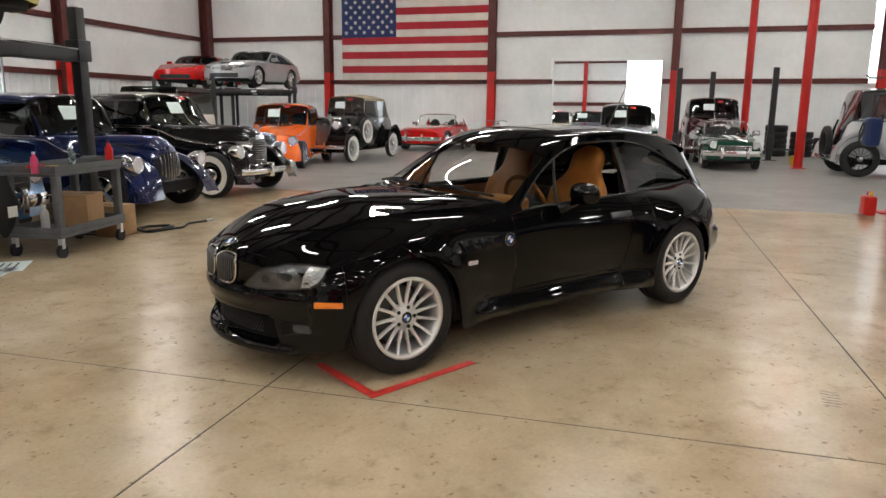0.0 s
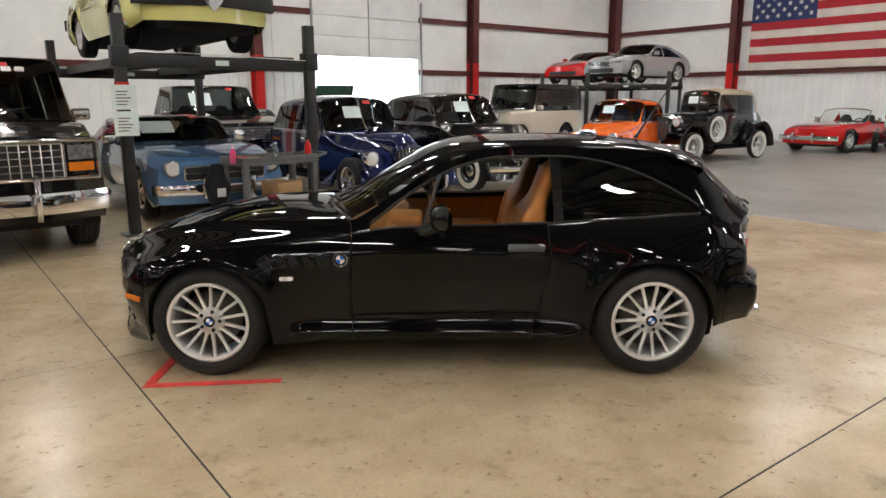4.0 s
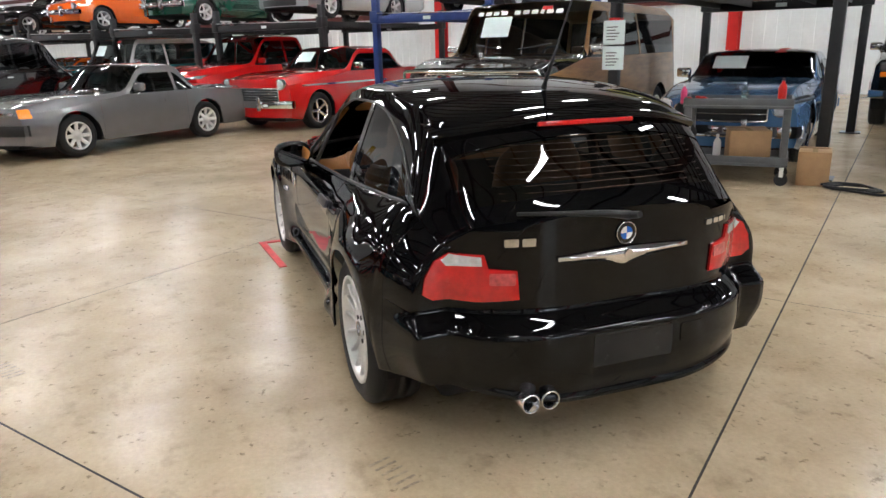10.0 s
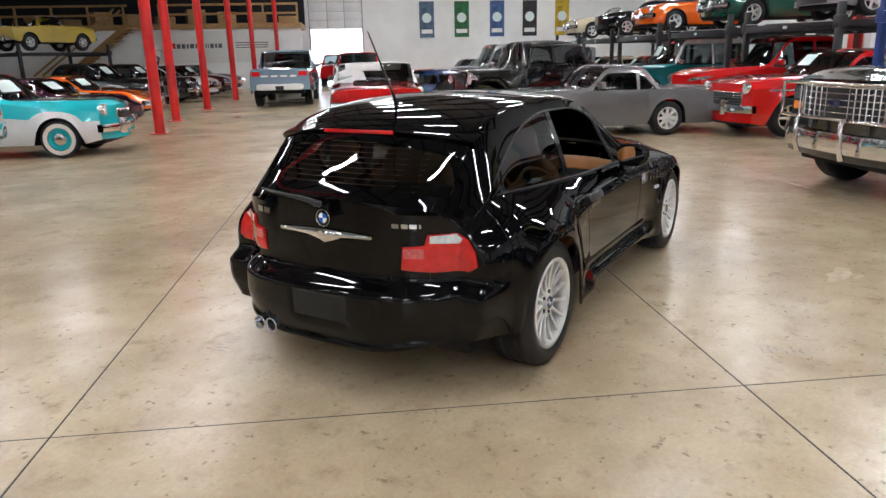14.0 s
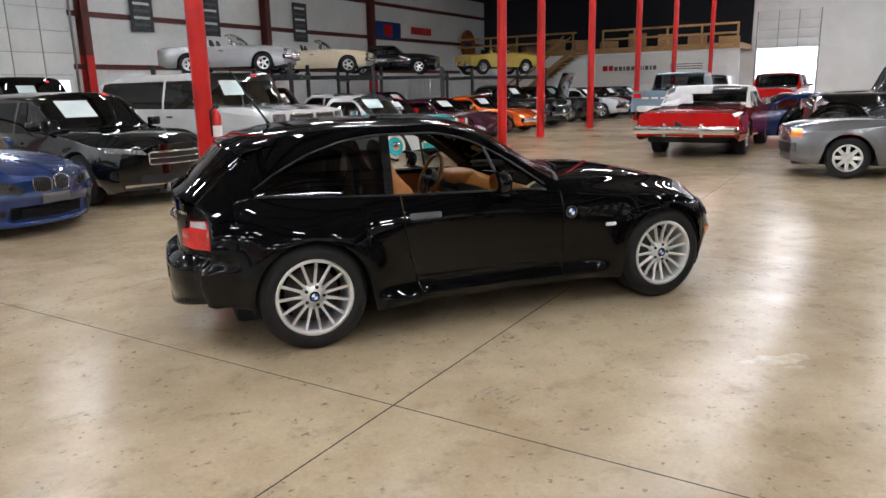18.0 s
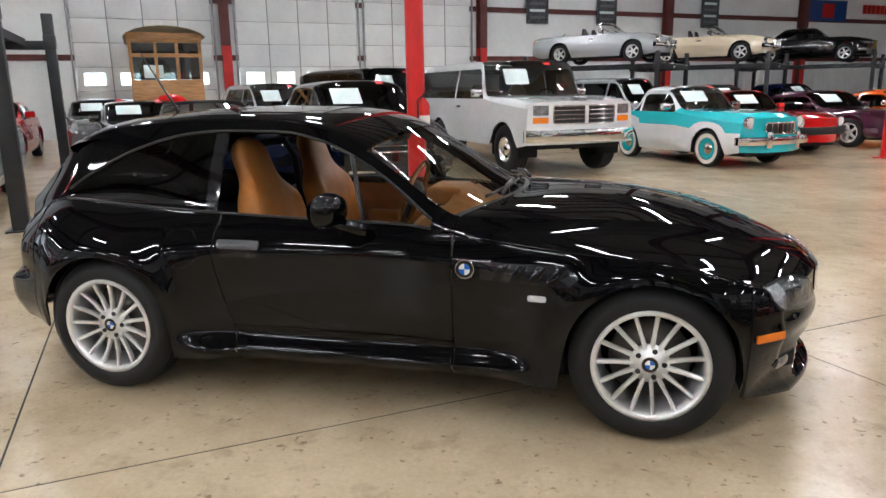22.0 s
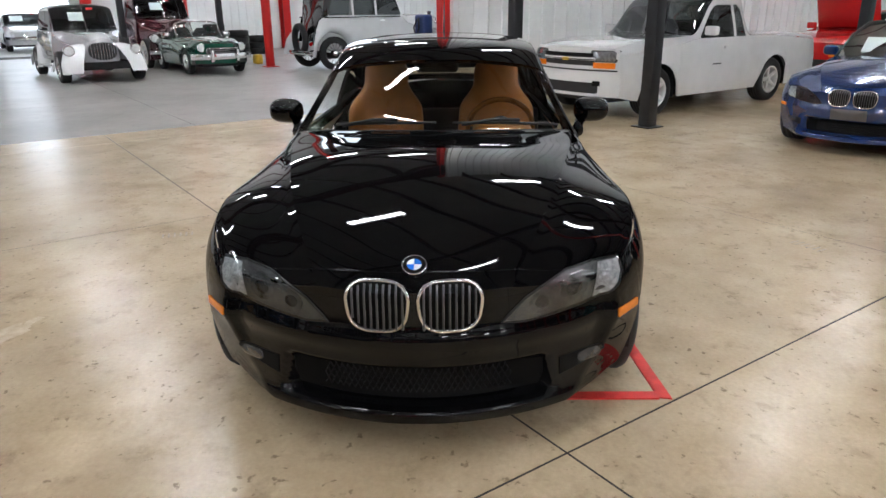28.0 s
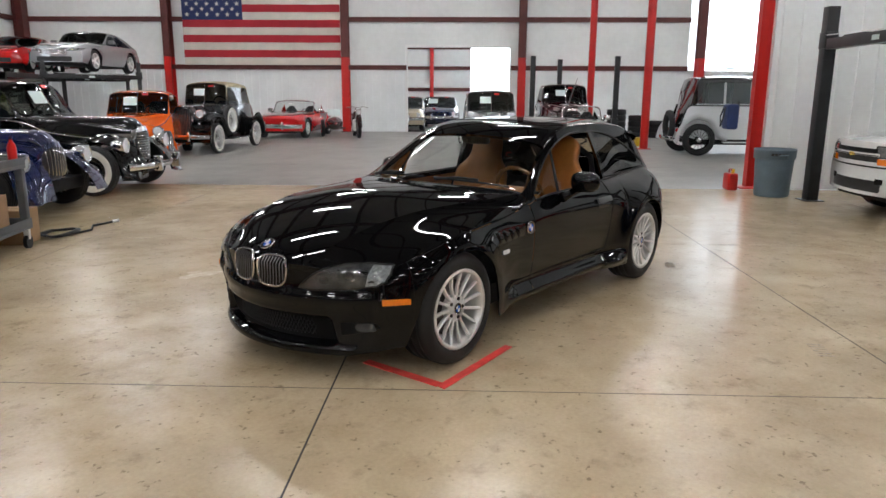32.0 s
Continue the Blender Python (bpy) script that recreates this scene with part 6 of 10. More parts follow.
# kidney grilles, headlights, fog lamps and side markers of the two cars of one make
M_INTAKE = mat("intake_black", (0.003, 0.003, 0.0032), 0.7, vary=0.1, spec=0.2)
M_SLAT = mat("slat_dark_chrome", (0.16, 0.16, 0.165), 0.3, 0.9, vary=0.1)
M_LAMPSILVER = mat("lamp_silver", (0.13, 0.132, 0.136), 0.28, 0.75, vary=0.25, scale=14)


def twin_grille_face(car, skin):
    def FR(y, z):
        return skin.t.ray_cast(Vector((9, y, z)), Vector((-1, 0, 0)))[0] or Vector((1.60, y, z))
    for s in (1, -1):
        ol = [(s * (0.119 + (y - 0.119) * (0.90 + 0.10 * min(1.0, (z - 0.502) / 0.09))), z) for y, z in oval(0.117, 0.563, 0.103, 0.079, 36, 3.2)][::s]
        k = new("kidney_grille")
        k.parent = car
        part("opening", skin.front(ol, off=0.004, thick=0.02), M_INTAKE, k, "black grille opening")
        pts = [FR(y, z) + Vector((0.006, 0, 0)) for y, z in ol]
        part("frame", tube(bmesh.new(), pts, 0.0068, 8, closed=True), M_CHROME, k, "chrome kidney frame")
        for q in range(9):
            y = s * (0.034 + 0.0205 * q)
            z0, z1 = 0.490 + 0.016 * max(0, q - 6), 0.634 - 0.006 * max(0, q - 6)
            part("slat", tube(bmesh.new(), [FR(y, z0 + (z1 - z0) * t / 5) + Vector((0.010, 0, 0)) for t in range(6)], 0.0036, 6), M_SLAT, k)

    # headlights
    for s in (1, -1):
        ol = [(s * 0.700, 0.625), (s * 0.60, 0.632), (s * 0.50, 0.625), (s * 0.42, 0.600), (s * 0.36, 0.566), (s * 0.315, 0.525), (s * 0.285, 0.495), (s * 0.36, 0.488), (s * 0.46, 0.494), (s * 0.57, 0.504), (s * 0.66, 0.522), (s * 0.70, 0.545), (s * 0.712, 0.585)][::s]
        h = new("headlight")
        h.parent = car
        part("housing", skin.front(spread(ol, 0.025), off=0.0015, thick=0.004), M_LAMPSILVER, h, "silvery lamp housing")
        part("lamp_gasket", tube(bmesh.new(), [FR(y, z) + Vector((0.003, 0, 0)) for y, z in spread(ol, 0.02)], 0.0045, 6, closed=True), M_BLACKPL, h)
        part("corner_lens", skin.front(spread([(s * 0.700, 0.618), (s * 0.62, 0.622), (s * 0.60, 0.515), (s * 0.655, 0.522), (s * 0.693, 0.55), (s * 0.704, 0.585)][::s], 0.02), off=0.005, thick=0.002), mat("corner_lens_white", (0.72, 0.73, 0.74), 0.22, vary=0.25, scale=70, coat=0.8), h, "clear ribbed corner lens")
        for y, z, r in ((0.53, 0.566, 0.050), (0.415, 0.542, 0.042)):
            part("reflector", skin.front(oval(s * y, z, r, r * 0.92, 22), off=0.003, thick=0.002), M_LAMPSHINE, h)
            part("projector", skin.front(oval(s * y, z, r * 0.55, r * 0.5, 18), off=0.005, bulge=0.004, thick=0.002), M_LAMPDARK, h)
        part("lamp_cover", skin.front(spread(ol, 0.025), off=0.009, bulge=0.006, thick=0.006), G_LENS, h, "clear lamp cover")
        # lower front: fog lamp recess, side marker, repeater
        f = new("fog_lamp")
        f.parent = car
        part("recess", skin.front(spread([(s * 0.488, 0.318), (s * 0.555, 0.322), (s * 0.655, 0.322), (s * 0.665, 0.298), (s * 0.60, 0.272), (s * 0.492, 0.250)][::s], 0.02), off=0.003, thick=0.01), M_INTAKE, f)
        part("lens", skin.front(oval(s * 0.600, 0.297, 0.046, 0.022, 20, 3), off=0.007, bulge=0.003), M_LAMPDARK, f, "oval fog lamp lens")
        mk = new("side_marker")
        mk.parent = car
        part("marker_lens", skin.side(rounded(1.600, 1.715, 0.428, 0.458, 0.005), s, off=0.006), M_AMBER, mk, "amber side marker")
        part("repeater", skin.side(rounded(0.745, 0.82, 0.553, 0.577, 0.008), s, off=0.008), M_CLEARLENS, car, "clear side repeater")


twin_grille_face(coupe, hskin)
for s in (1, -1):
    # gill vent
    part("gill_recess", hskin.side(spread([(0.545, 0.70), (0.90, 0.70), (0.945, 0.655), (0.90, 0.615), (0.55, 0.628)], 0.03), s, off=0.002, thick=0.006), M_GLOSSBLK, coupe, "gill vent behind the front wheel")
    for q in range(4):
        x = 0.60 + 0.075 * q
        part("gill_blade", hskin.side(spread([(x - 0.005, 0.628), (x + 0.030, 0.625), (x + 0.066, 0.692), (x + 0.030, 0.694)], 0.02), s, off=0.004, bulge=0.005, thick=0.004), P_BLACK, coupe)
    # handle
    dh = new("door_handle")
    dh.parent = doors[0 if s > 0 else 1]
    part("handle_cup", hskin.side(rounded(-0.615, -0.435, 0.672, 0.725, 0.015), s, off=0.002, thick=0.004), M_GLOSSBLK, dh)
    part("handle_grip", hskin.side(rounded(-0.625, -0.425, 0.708, 0.742, 0.012), s, off=0.020, bulge=0.006, thick=0.014), mat("satin_black_metal", (0.10, 0.10, 0.105), 0.32, 0.5, vary=0.08), dh, "satin grey grip")
    # mirror
    mi = new("side_mirror")
    mi.parent, mi.matrix_basis = coupe, pose(-0.075, s * 0.872, 0.905, 0, 0, s * 8)
    bm = bmesh.new()
    bmesh.ops.create_uvsphere(bm, u_segments=28, v_segments=18, radius=1.0)
    for v in bm.verts:
        c = v.co
        sx = 0.080 if c.x > 0 else 0.030
        v.co = Vector((c.x * sx, math.copysign(abs(c.y) ** 0.72, c.y) * 0.100, math.copysign(abs(c.z) ** 0.75, c.z) * 0.070))
    part("mirror_shell", bm, P_BLACK, mi, "glossy black mirror shell", keep=True)
    part("mirror_glass", lathe(bmesh.new(), [(0.0001, 0), (0.05, 0.0)], 24, m=pose(-0.0325, 0, 0, 0, 0, 90) @ Matrix.Diagonal((1.75, 1, 1.05, 1))), mat("mirror_silver", (0.85, 0.86, 0.87), 0.02, 1.0, vary=0), mi, "mirror glass")
    part("mirror_foot", tube(bmesh.new(), [(0.0, -s * 0.05, -0.05), (0.06, -s * 0.085, -0.080), (0.13, -s * 0.11, -0.100)], [0.03, 0.026, 0.034], 12), P_BLACK, mi)
    # vent glass and frames of the door window
    lo_p, up_p = hero.P[int(np.argmin(abs(hero.xs - 0.03))), hj[1]], hero.P[int(np.argmin(abs(hero.xs + 0.09))), hj[2]]
    part("window_post", tube(bmesh.new(), [tuple((lo_p + (up_p - lo_p) * t / 4) * np.array([1, s, 1])) for t in range(5)], 0.010, 8), M_BLACKPL, coupe)
    part("belt_strip", tube(bmesh.new(), [tuple(hero.P[i, hj[1]] * np.array([1, s, 1]) + np.array([0, s * 0.003, 0.004])) for i in range(X(-1.50), X(0.33) + 1, 3)], 0.0065, 6), M_BLACKPL, coupe, "satin belt strip")
    part("window_surround", tube(bmesh.new(), [tuple(hero.P[i, hj[2]] * np.array([1, s, 1]) + np.array([0, s * 0.001, 0])) for i in range(X(-1.50), X(0.33) + 1, 3)], 0.006, 6), M_BLACKPL, coupe)
    # door card
    dc = hero.patch("door_card", M_TAN_L, coupe, X(-0.66), X(0.33), 20, hj[1], sides=(s,), off=-0.065, skirt=0, label="tan leather door lining")
    part("armrest", mb(-0.45, 0.15, min(s * 0.62, s * 0.70), max(s * 0.62, s * 0.70), 0.58, 0.645, bev=0.025, seg=3), M_TAN_L, coupe)
    part("door_pocket", mb(-0.50, 0.25, min(s * 0.665, s * 0.695), max(s * 0.665, s * 0.695), 0.36, 0.56, bev=0.02), M_INTERIOR, coupe)
fl = new("fuel_flap")
fl.parent = coupe
part("flap_lid", hskin.side(oval(-0.815, 0.700, 0.082, 0.082, 32), -1, off=0.0006, bulge=0.001, thick=0.003), P_BLACK, fl, "round black fuel filler lid")
part("flap_gap", tube(bmesh.new(), [hskin.t.ray_cast(Vector((x, -5, z)), Vector((0, 1, 0)))[0] for x, z in oval(-0.815, 0.700, 0.085, 0.085, 36)], 0.0014, 6, closed=True), M_GLOSSBLK, fl)
vg = hero.patch("vent_window", G_CLEAR, coupe, X(-0.03), X(0.33), hj[1], hj[2], skirt=0, off=-0.003, label="small fixed triangular window")

# lower grille with fine mesh
def lower_intake(car, skin):
    part("lower_grille", skin.front(spread([(-0.43, 0.325), (-0.435, 0.26), (-0.42, 0.205), (0.42, 0.205), (0.435, 0.26), (0.43, 0.325)][::-1], 0.03), off=0.003, thick=0.01), M_INTAKE, car, "wide black lower intake")
    bm = bmesh.new()
    for q in range(-30, 31):
        for sl in (1, -1):
            pts = []
            for t in range(5):
                z = 0.225 + 0.088 * t / 4
                y = q * 0.0215 + sl * 0.046 * t / 4
                if abs(y) < 0.325:
                    p = skin.t.ray_cast(Vector((9, y, z)), Vector((-1, 0, 0)))[0]
                    if p:
                        pts.append(p + Vector((0.005, 0, 0)))
            if len(pts) > 1:
                tube(bm, pts, 0.0022, 4, caps=False)
    tagged(part("grille_mesh", bm, mat("mesh_grey", (0.025, 0.025, 0.027), 0.4, 0.6), car, "fine diamond mesh"), kind="stuff")

lower_intake(coupe, hskin)

# windscreen wipers, cowl, antenna, sunroof, rear spoiler
for y0, y1 in ((0.10, 0.62), (-0.48, 0.02)):
    pts = []
    for t in range(9):
        y = y0 + (y1 - y0) * t / 8
        p = hskin.t.ray_cast(Vector((0.60 - 0.16 * (y / 0.7) ** 2, y, 6)), Vector((0, 0, -1)))[0]
        pts.append(p + Vector((-0.01, 0, 0.02)))
    part("wiper_blade", tube(bmesh.new(), pts, 0.007, 6), M_BLACKPL, coupe)
    part("wiper_arm", tube(bmesh.new(), [pts[1] + Vector((0.05, -0.02, 0.0)), pts[3] + Vector((0.02, 0, 0.018)), pts[5] + Vector((0.0, 0, 0.016))], 0.009, 6), M_BLACKPL, coupe)
part("antenna", tube(bmesh.new(), [(-1.30, 0.0, 1.275), (-1.315, 0, 1.30), (-1.52, 0.0, 1.62)], [0.014, 0.008, 0.0025], 8), M_BLACKPL, coupe)
part("sunroof", hskin.top(spread(rounded(-0.72, -0.28, -0.40, 0.40, 0.05), 0.05), off=0.002, thick=0.003), mat("sunroof_glass", (0.004, 0.004, 0.005), 0.04, vary=0.05, coat=1.0), coupe, "dark glass sunroof")
part("sunroof_seal", tube(bmesh.new(), [hskin.t.ray_cast(Vector((x, y, 6)), Vector((0, 0, -1)))[0] for x, y in spread(rounded(-0.72, -0.28, -0.40, 0.40, 0.05), 0.04)], 0.004, 5, closed=True), M_BLACKPL, coupe)
rows = []
for q in range(31):
    t = -1 + q / 15
    y = 0.565 * t
    xe = -1.640 + 0.10 * abs(t) ** 3
    z = 1.190 - 0.055 * t * t
    rows.append([(xe + 0.24, y * 0.99, z + 0.050 - 0.012 * t * t), (xe + 0.12, y, z + 0.030), (xe + 0.02, y, z + 0.004), (xe, y, z - 0.008), (xe + 0.012, y, z - 0.030), (xe + 0.10, y * 0.98, z - 0.035)])
bm = bmesh.new()
sheet(bm, rows)
bmesh.ops.recalc_face_normals(bm, faces=bm.faces[:])
spo = part("roof_spoiler", bm, P_BLACK, coupe, "black roof spoiler over the rear window")
part("brake_light", mb(-1.642, -1.628, -0.20, 0.20, 1.160, 1.178, bev=0.004), M_REDLENS, coupe, "red high brake light")
for q in range(11):
    z = 0.920 + 0.0205 * q
    pts = []
    for t in range(9):
        y = -0.42 + 0.105 * t
        p = hskin.t.ray_cast(Vector((-9, y, z)), Vector((1, 0, 0)))[0]
        pts.append(p + Vector((0.004, 0, 0)))
    part("heating_wire", tube(bmesh.new(), pts, 0.0013, 4), mat("heating_wire", (0.10, 0.06, 0.035), 0.5), coupe)
pts = [hskin.t.ray_cast(Vector((-9, y, z)), Vector((1, 0, 0)))[0] + Vector((-0.02, 0, 0.01)) for y, z in ((0.0, 0.868), (0.1, 0.885), (0.22, 0.895), (0.40, 0.900))]
part("rear_wiper", tube(bmesh.new(), pts, [0.016, 0.012, 0.009, 0.006], 8), M_BLACKPL, coupe, "black rear wiper")
part("washer_knob", rod(bmesh.new(), pts[0], pts[0] + Vector((-0.05, -0.005, 0.012)), 0.012, n=10), M_BLACKPL, coupe)

# tail lights, trim bar, letters, plate, exhaust
for s in (1, -1):
    tl = new("tail_light")
    tl.parent = coupe
    ol = [(s * 0.392, 0.612), (s * 0.40, 0.715), (s * 0.488, 0.722), (s * 0.500, 0.770), (s * 0.60, 0.772), (s * 0.655, 0.745), (s * 0.688, 0.692), (s * 0.700, 0.630), (s * 0.665, 0.606), (s * 0.52, 0.602)][::-s]
    part("lens", hskin.rear(spread(ol, 0.02), off=0.008, bulge=0.004, thick=0.012), M_REDLENS, tl, "red tail lens")
    part("reverse_lens", hskin.rear(spread([(s * 0.506, 0.733), (s * 0.508, 0.764), (s * 0.598, 0.769), (s * 0.632, 0.748), (s * 0.610, 0.728)][::-s], 0.015), off=0.0135, thick=0.003), M_CLEARLENS, tl, "clear reversing lens")
    part("rib_lens", hskin.rear(spread(rounded(min(s * 0.405, s * 0.485), max(s * 0.405, s * 0.485), 0.665, 0.708, 0.006), 0.02), off=0.0135, thick=0.003), mat("pale_red_lens", (0.62, 0.09, 0.09), 0.12, vary=0.2, scale=60, coat=0.7), tl)
part("trim_bar", hskin.rear(spread([(-0.262, 0.738), (-0.12, 0.726), (-0.06, 0.716), (0, 0.700), (0.06, 0.716), (0.12, 0.726), (0.262, 0.738), (0.262, 0.752), (0.12, 0.760), (0, 0.764), (-0.12, 0.760), (-0.262, 0.752)], 0.02), off=0.010, bulge=0.012, thick=0.012), M_CHROME, coupe, "chrome tailgate trim bar")
part("trim_boss", rod(bmesh.new(), hskin.t.ray_cast(Vector((-9, 0, 0.742)), Vector((1, 0, 0)))[0], hskin.t.ray_cast(Vector((-9, 0, 0.742)), Vector((1, 0, 0)))[0] + Vector((-0.03, 0, 0)), 0.016, n=20), M_CHROME, coupe)


def lettering(text, y, z, size, material, parent, name):
    c = bpy.data.curves.new(name, "FONT")
    c.body, c.size, c.extrude, c.align_x, c.shear = text, size, 0.003, "CENTER", 0.15
    tmp = bpy.data.objects.new(name, c)
    me = bpy.data.meshes.new_from_object(tmp)
    bpy.data.objects.remove(tmp)
    me.materials.append(material)
    ob = new(name, me)
    ob.parent = parent
    p = hskin.t.ray_cast(Vector((-9, y, z)), Vector((1, 0, 0)))[0]
    ob.matrix_basis = Matrix.Translation(p + Vector((-0.006, 0, 0))) @ pose(0, 0, 0, 90, 0, -90 + 14 * y / 0.4) @ Matrix.Diagonal((1.5, 1, 1, 1))
    return ob


for y, wd in ((0.418, 0.045), (0.362, 0.045)):
    part("model_badge_bar", hskin.rear(rounded(y - wd / 2, y + wd / 2, 0.798, 0.826, 0.004), off=0.006, thick=0.004), M_CHROME, coupe, "chrome model badge")
for y, wd in ((-0.372, 0.030), (-0.412, 0.028), (-0.446, 0.030), (-0.473, 0.008)):
    part("engine_badge_bar", hskin.rear(rounded(y - wd / 2, y + wd / 2, 0.796, 0.815, 0.003), off=0.006, thick=0.004), M_CHROME, coupe, "chrome engine badge")
part("plate_recess", hskin.rear(spread(rounded(-0.165, 0.155, 0.355, 0.485, 0.012), 0.03), off=0.002, thick=0.004), M_BLACKPL, coupe, "empty number plate recess")
part("tow_cover", hskin.rear(rounded(-0.30, -0.20, 0.40, 0.47, 0.008), off=0.003, thick=0.004), P_BLACK, coupe)
for z in (0.385, 0.445):
    for y in (0.10, -0.11):
        part("plate_screw", hskin.rear(oval(y, z, 0.008, 0.008, 8), off=0.004), M_DARKSTEEL, coupe)
for y in (0.318, 0.393):
    ex = new("exhaust_tip")
    ex.parent, ex.matrix_basis = coupe, pose(-1.925, y, 0.262, 0, 0, 90)
    part("pipe", lathe(bmesh.new(), [(0.026, -0.20), (0.034, -0.18), (0.036, 0.06), (0.034, 0.068), (0.030, 0.064), (0.030, -0.10), (0.0001, -0.11)], 24), M_CHROME, ex, "chrome tail pipe")
part("rear_valance", mb(-1.80, -1.55, -0.50, 0.50, 0.21, 0.34, bev=0.05), M_UNDER, coupe)

# under the skin: floor pan, wheel wells
part("floor_pan", mb(-1.65, 1.55, -0.60, 0.60, 0.15, 0.30, bev=0.03), M_UNDER, coupe)
part("engine_bay", mb(0.55, 1.62, -0.46, 0.46, 0.28, 0.62, bev=0.05), M_UNDER, coupe)
for x in (1.223, -1.223):
    for s in (1, -1):
        part("wheel_well", well(0.345, 0.33), M_UNDER, coupe, m=pose(x, s * 0.80, 0.315) @ (Matrix() if s > 0 else pose(0, 0, 0, 0, 0, 180)))

# cabin
for s in (1, -1):
    st = new("sport_seat")
    st.parent, st.matrix_basis = coupe, pose(-0.30, s * 0.355, 0.26)
    part("cushion", mb(-0.20, 0.30, -0.17, 0.17, 0.02, 0.17, bev=0.05, seg=3), M_TAN_L, st, "tan leather seat cushion")
    for e in (1, -1):
        part("cushion_bolster", tube(bmesh.new(), [(-0.20, e * 0.205, 0.15), (0.05, e * 0.21, 0.175), (0.24, e * 0.205, 0.165), (0.30, e * 0.19, 0.12)], [0.055, 0.062, 0.058, 0.035], 12), M_TAN_L, st)
    tip = pose(-0.20, 0, 0.10, 0, -16, 0)
    rows = []
    for k in range(29):
        t = k / 28
        z = 0.83 * t
        half = 0.235 + 0.012 * math.sin(min(1.0, t / 0.6) * math.pi)
        half += (0.142 - half) * ease(0.58, 0.80, t)
        half *= math.sqrt(max(0.02, 1 - max(0.0, (t - 0.86) / 0.145) ** 2.4))
        deep = 0.062 + 0.012 * math.sin(t * math.pi) - 0.02 * ease(0.6, 0.75, t)
        deep *= math.sqrt(max(0.03, 1 - max(0.0, (t - 0.88) / 0.125) ** 2))
        row = []
        for i in range(33):
            a = 2 * math.pi * i / 32
            c, sn = math.cos(a), math.sin(a)
            xx = deep * math.copysign(abs(c) ** 0.7, c)
            if c > 0:
                xx += 0.035 * ease(0.55, 0.85, abs(sn)) * ease(0.72, 0.55, t) - 0.004 * (0.5 + 0.5 * math.cos(z * 2 * math.pi / 0.075)) * ease(0.62, 0.5, abs(sn)) * ease(0.62, 0.52, t)
            row.append(tip @ Vector((xx + 0.03 * math.sin(t * 2.6), half * math.copysign(abs(sn) ** 0.7, sn), z)))
        rows.append(row)
    bm = bmesh.new()
    sheet(bm, rows)
    bmesh.ops.remove_doubles(bm, verts=bm.verts[:], dist=1e-5)
    bmesh.ops.holes_fill(bm, edges=bm.edges[:], sides=40)
    bmesh.ops.recalc_face_normals(bm, faces=bm.faces[:])
    part("backrest", bm, M_TAN_L, st, "tan leather backrest with built-in headrest", keep=True)
steering(coupe, -0.06, 0.36, 0.80, r=0.185, tilt=22, rim=mat("wood_rim", (0.22, 0.085, 0.02), 0.2, vary=0.3, scale=9, coat=0.8))
db = bmesh.new()
rows = []
for q in range(25):
    y = -0.70 + 1.40 * q / 24
    hump = 0.045 * math.exp(-(((y - 0.36) / 0.17) ** 4)) + 0.02 * math.exp(-(((y + 0.38) / 0.2) ** 4))
    cx = 0.17 * (1 - (y / 0.7) ** 2)
    rows.append([(0.22, y, 0.50), (0.19, y, 0.64), (0.18 - hump * 0.4, y, 0.755 + hump * 0.5), (0.21, y, 0.795 + hump), (0.25, y, 0.815 + hump), (0.32 + cx * 0.8, y, 0.775 + hump * 0.2), (0.40 + cx * 0.8, y, 0.74)])
sheet(db, rows)
bmesh.ops.recalc_face_normals(db, faces=db.faces[:])
part("dashboard", db, M_TAN_L, coupe, "tan leather dashboard")
part("dash_fascia", mb(0.16, 0.20, -0.68, 0.68, 0.52, 0.76, bev=0.015), M_INTERIOR, coupe)
part("centre_console", mb(-0.70, 0.14, -0.11, 0.11, 0.28, 0.52, bev=0.03), M_INTERIOR, coupe)
part("instrument_cowl", mb(0.05, 0.26, 0.20, 0.52, 0.76, 0.855, bev=0.03, seg=3), M_TAN_L, coupe)
part("gear_lever", tube(bmesh.new(), [(-0.12, 0, 0.5), (-0.14, 0, 0.62)], [0.012, 0.022], 8), M_BLACKPL, coupe)
part("rear_bulkhead", mb(-0.95, -0.90, -0.66, 0.66, 0.28, 0.80, bev=0.02), M_INTERIOR, coupe)
part("load_floor", mb(-1.78, -0.90, -0.60, 0.60, 0.62, 0.68, bev=0.02), M_INTERIOR, coupe)
hero.patch("headliner", M_INTERIOR, coupe, X(-1.50), X(-0.12), hj[3], hj[4], merge=True, off=-0.03, skirt=0)
hero.patch("rail_lining", M_INTERIOR, coupe, X(-1.50), X(0.33), hj[2], hj[3], off=-0.02, skirt=0)
hero.patch("quarter_lining", M_INTERIOR, coupe, X(-1.62), X(-0.66), 22, hj[1], off=-0.05, skirt=0)
hero.patch("cowl_lining", M_INTERIOR, coupe, X(0.33), X(0.43), hj[1], hj[3], off=-0.03, skirt=0)
rm = new("rear_view_mirror")
rm.parent, rm.matrix_basis = coupe, pose(-0.02, 0.0, 1.155, 0, 12, 0)
part("mirror_case", mb(-0.02, 0.025, -0.12, 0.12, -0.035, 0.035, bev=0.02, seg=3), M_BLACKPL, rm)
part("mirror_stem", rod(bmesh.new(), (0.02, 0, 0.02), (0.07, 0, 0.07), 0.01, n=8), M_BLACKPL, rm)
part("roll_bar", tube(bmesh.new(), [(-0.86, y, z) for y, z in ((-0.55, 0.75), (-0.50, 1.0), (-0.35, 1.1), (0.35, 1.1), (0.50, 1.0), (0.55, 0.75))], 0.022, 8), M_INTERIOR, coupe)
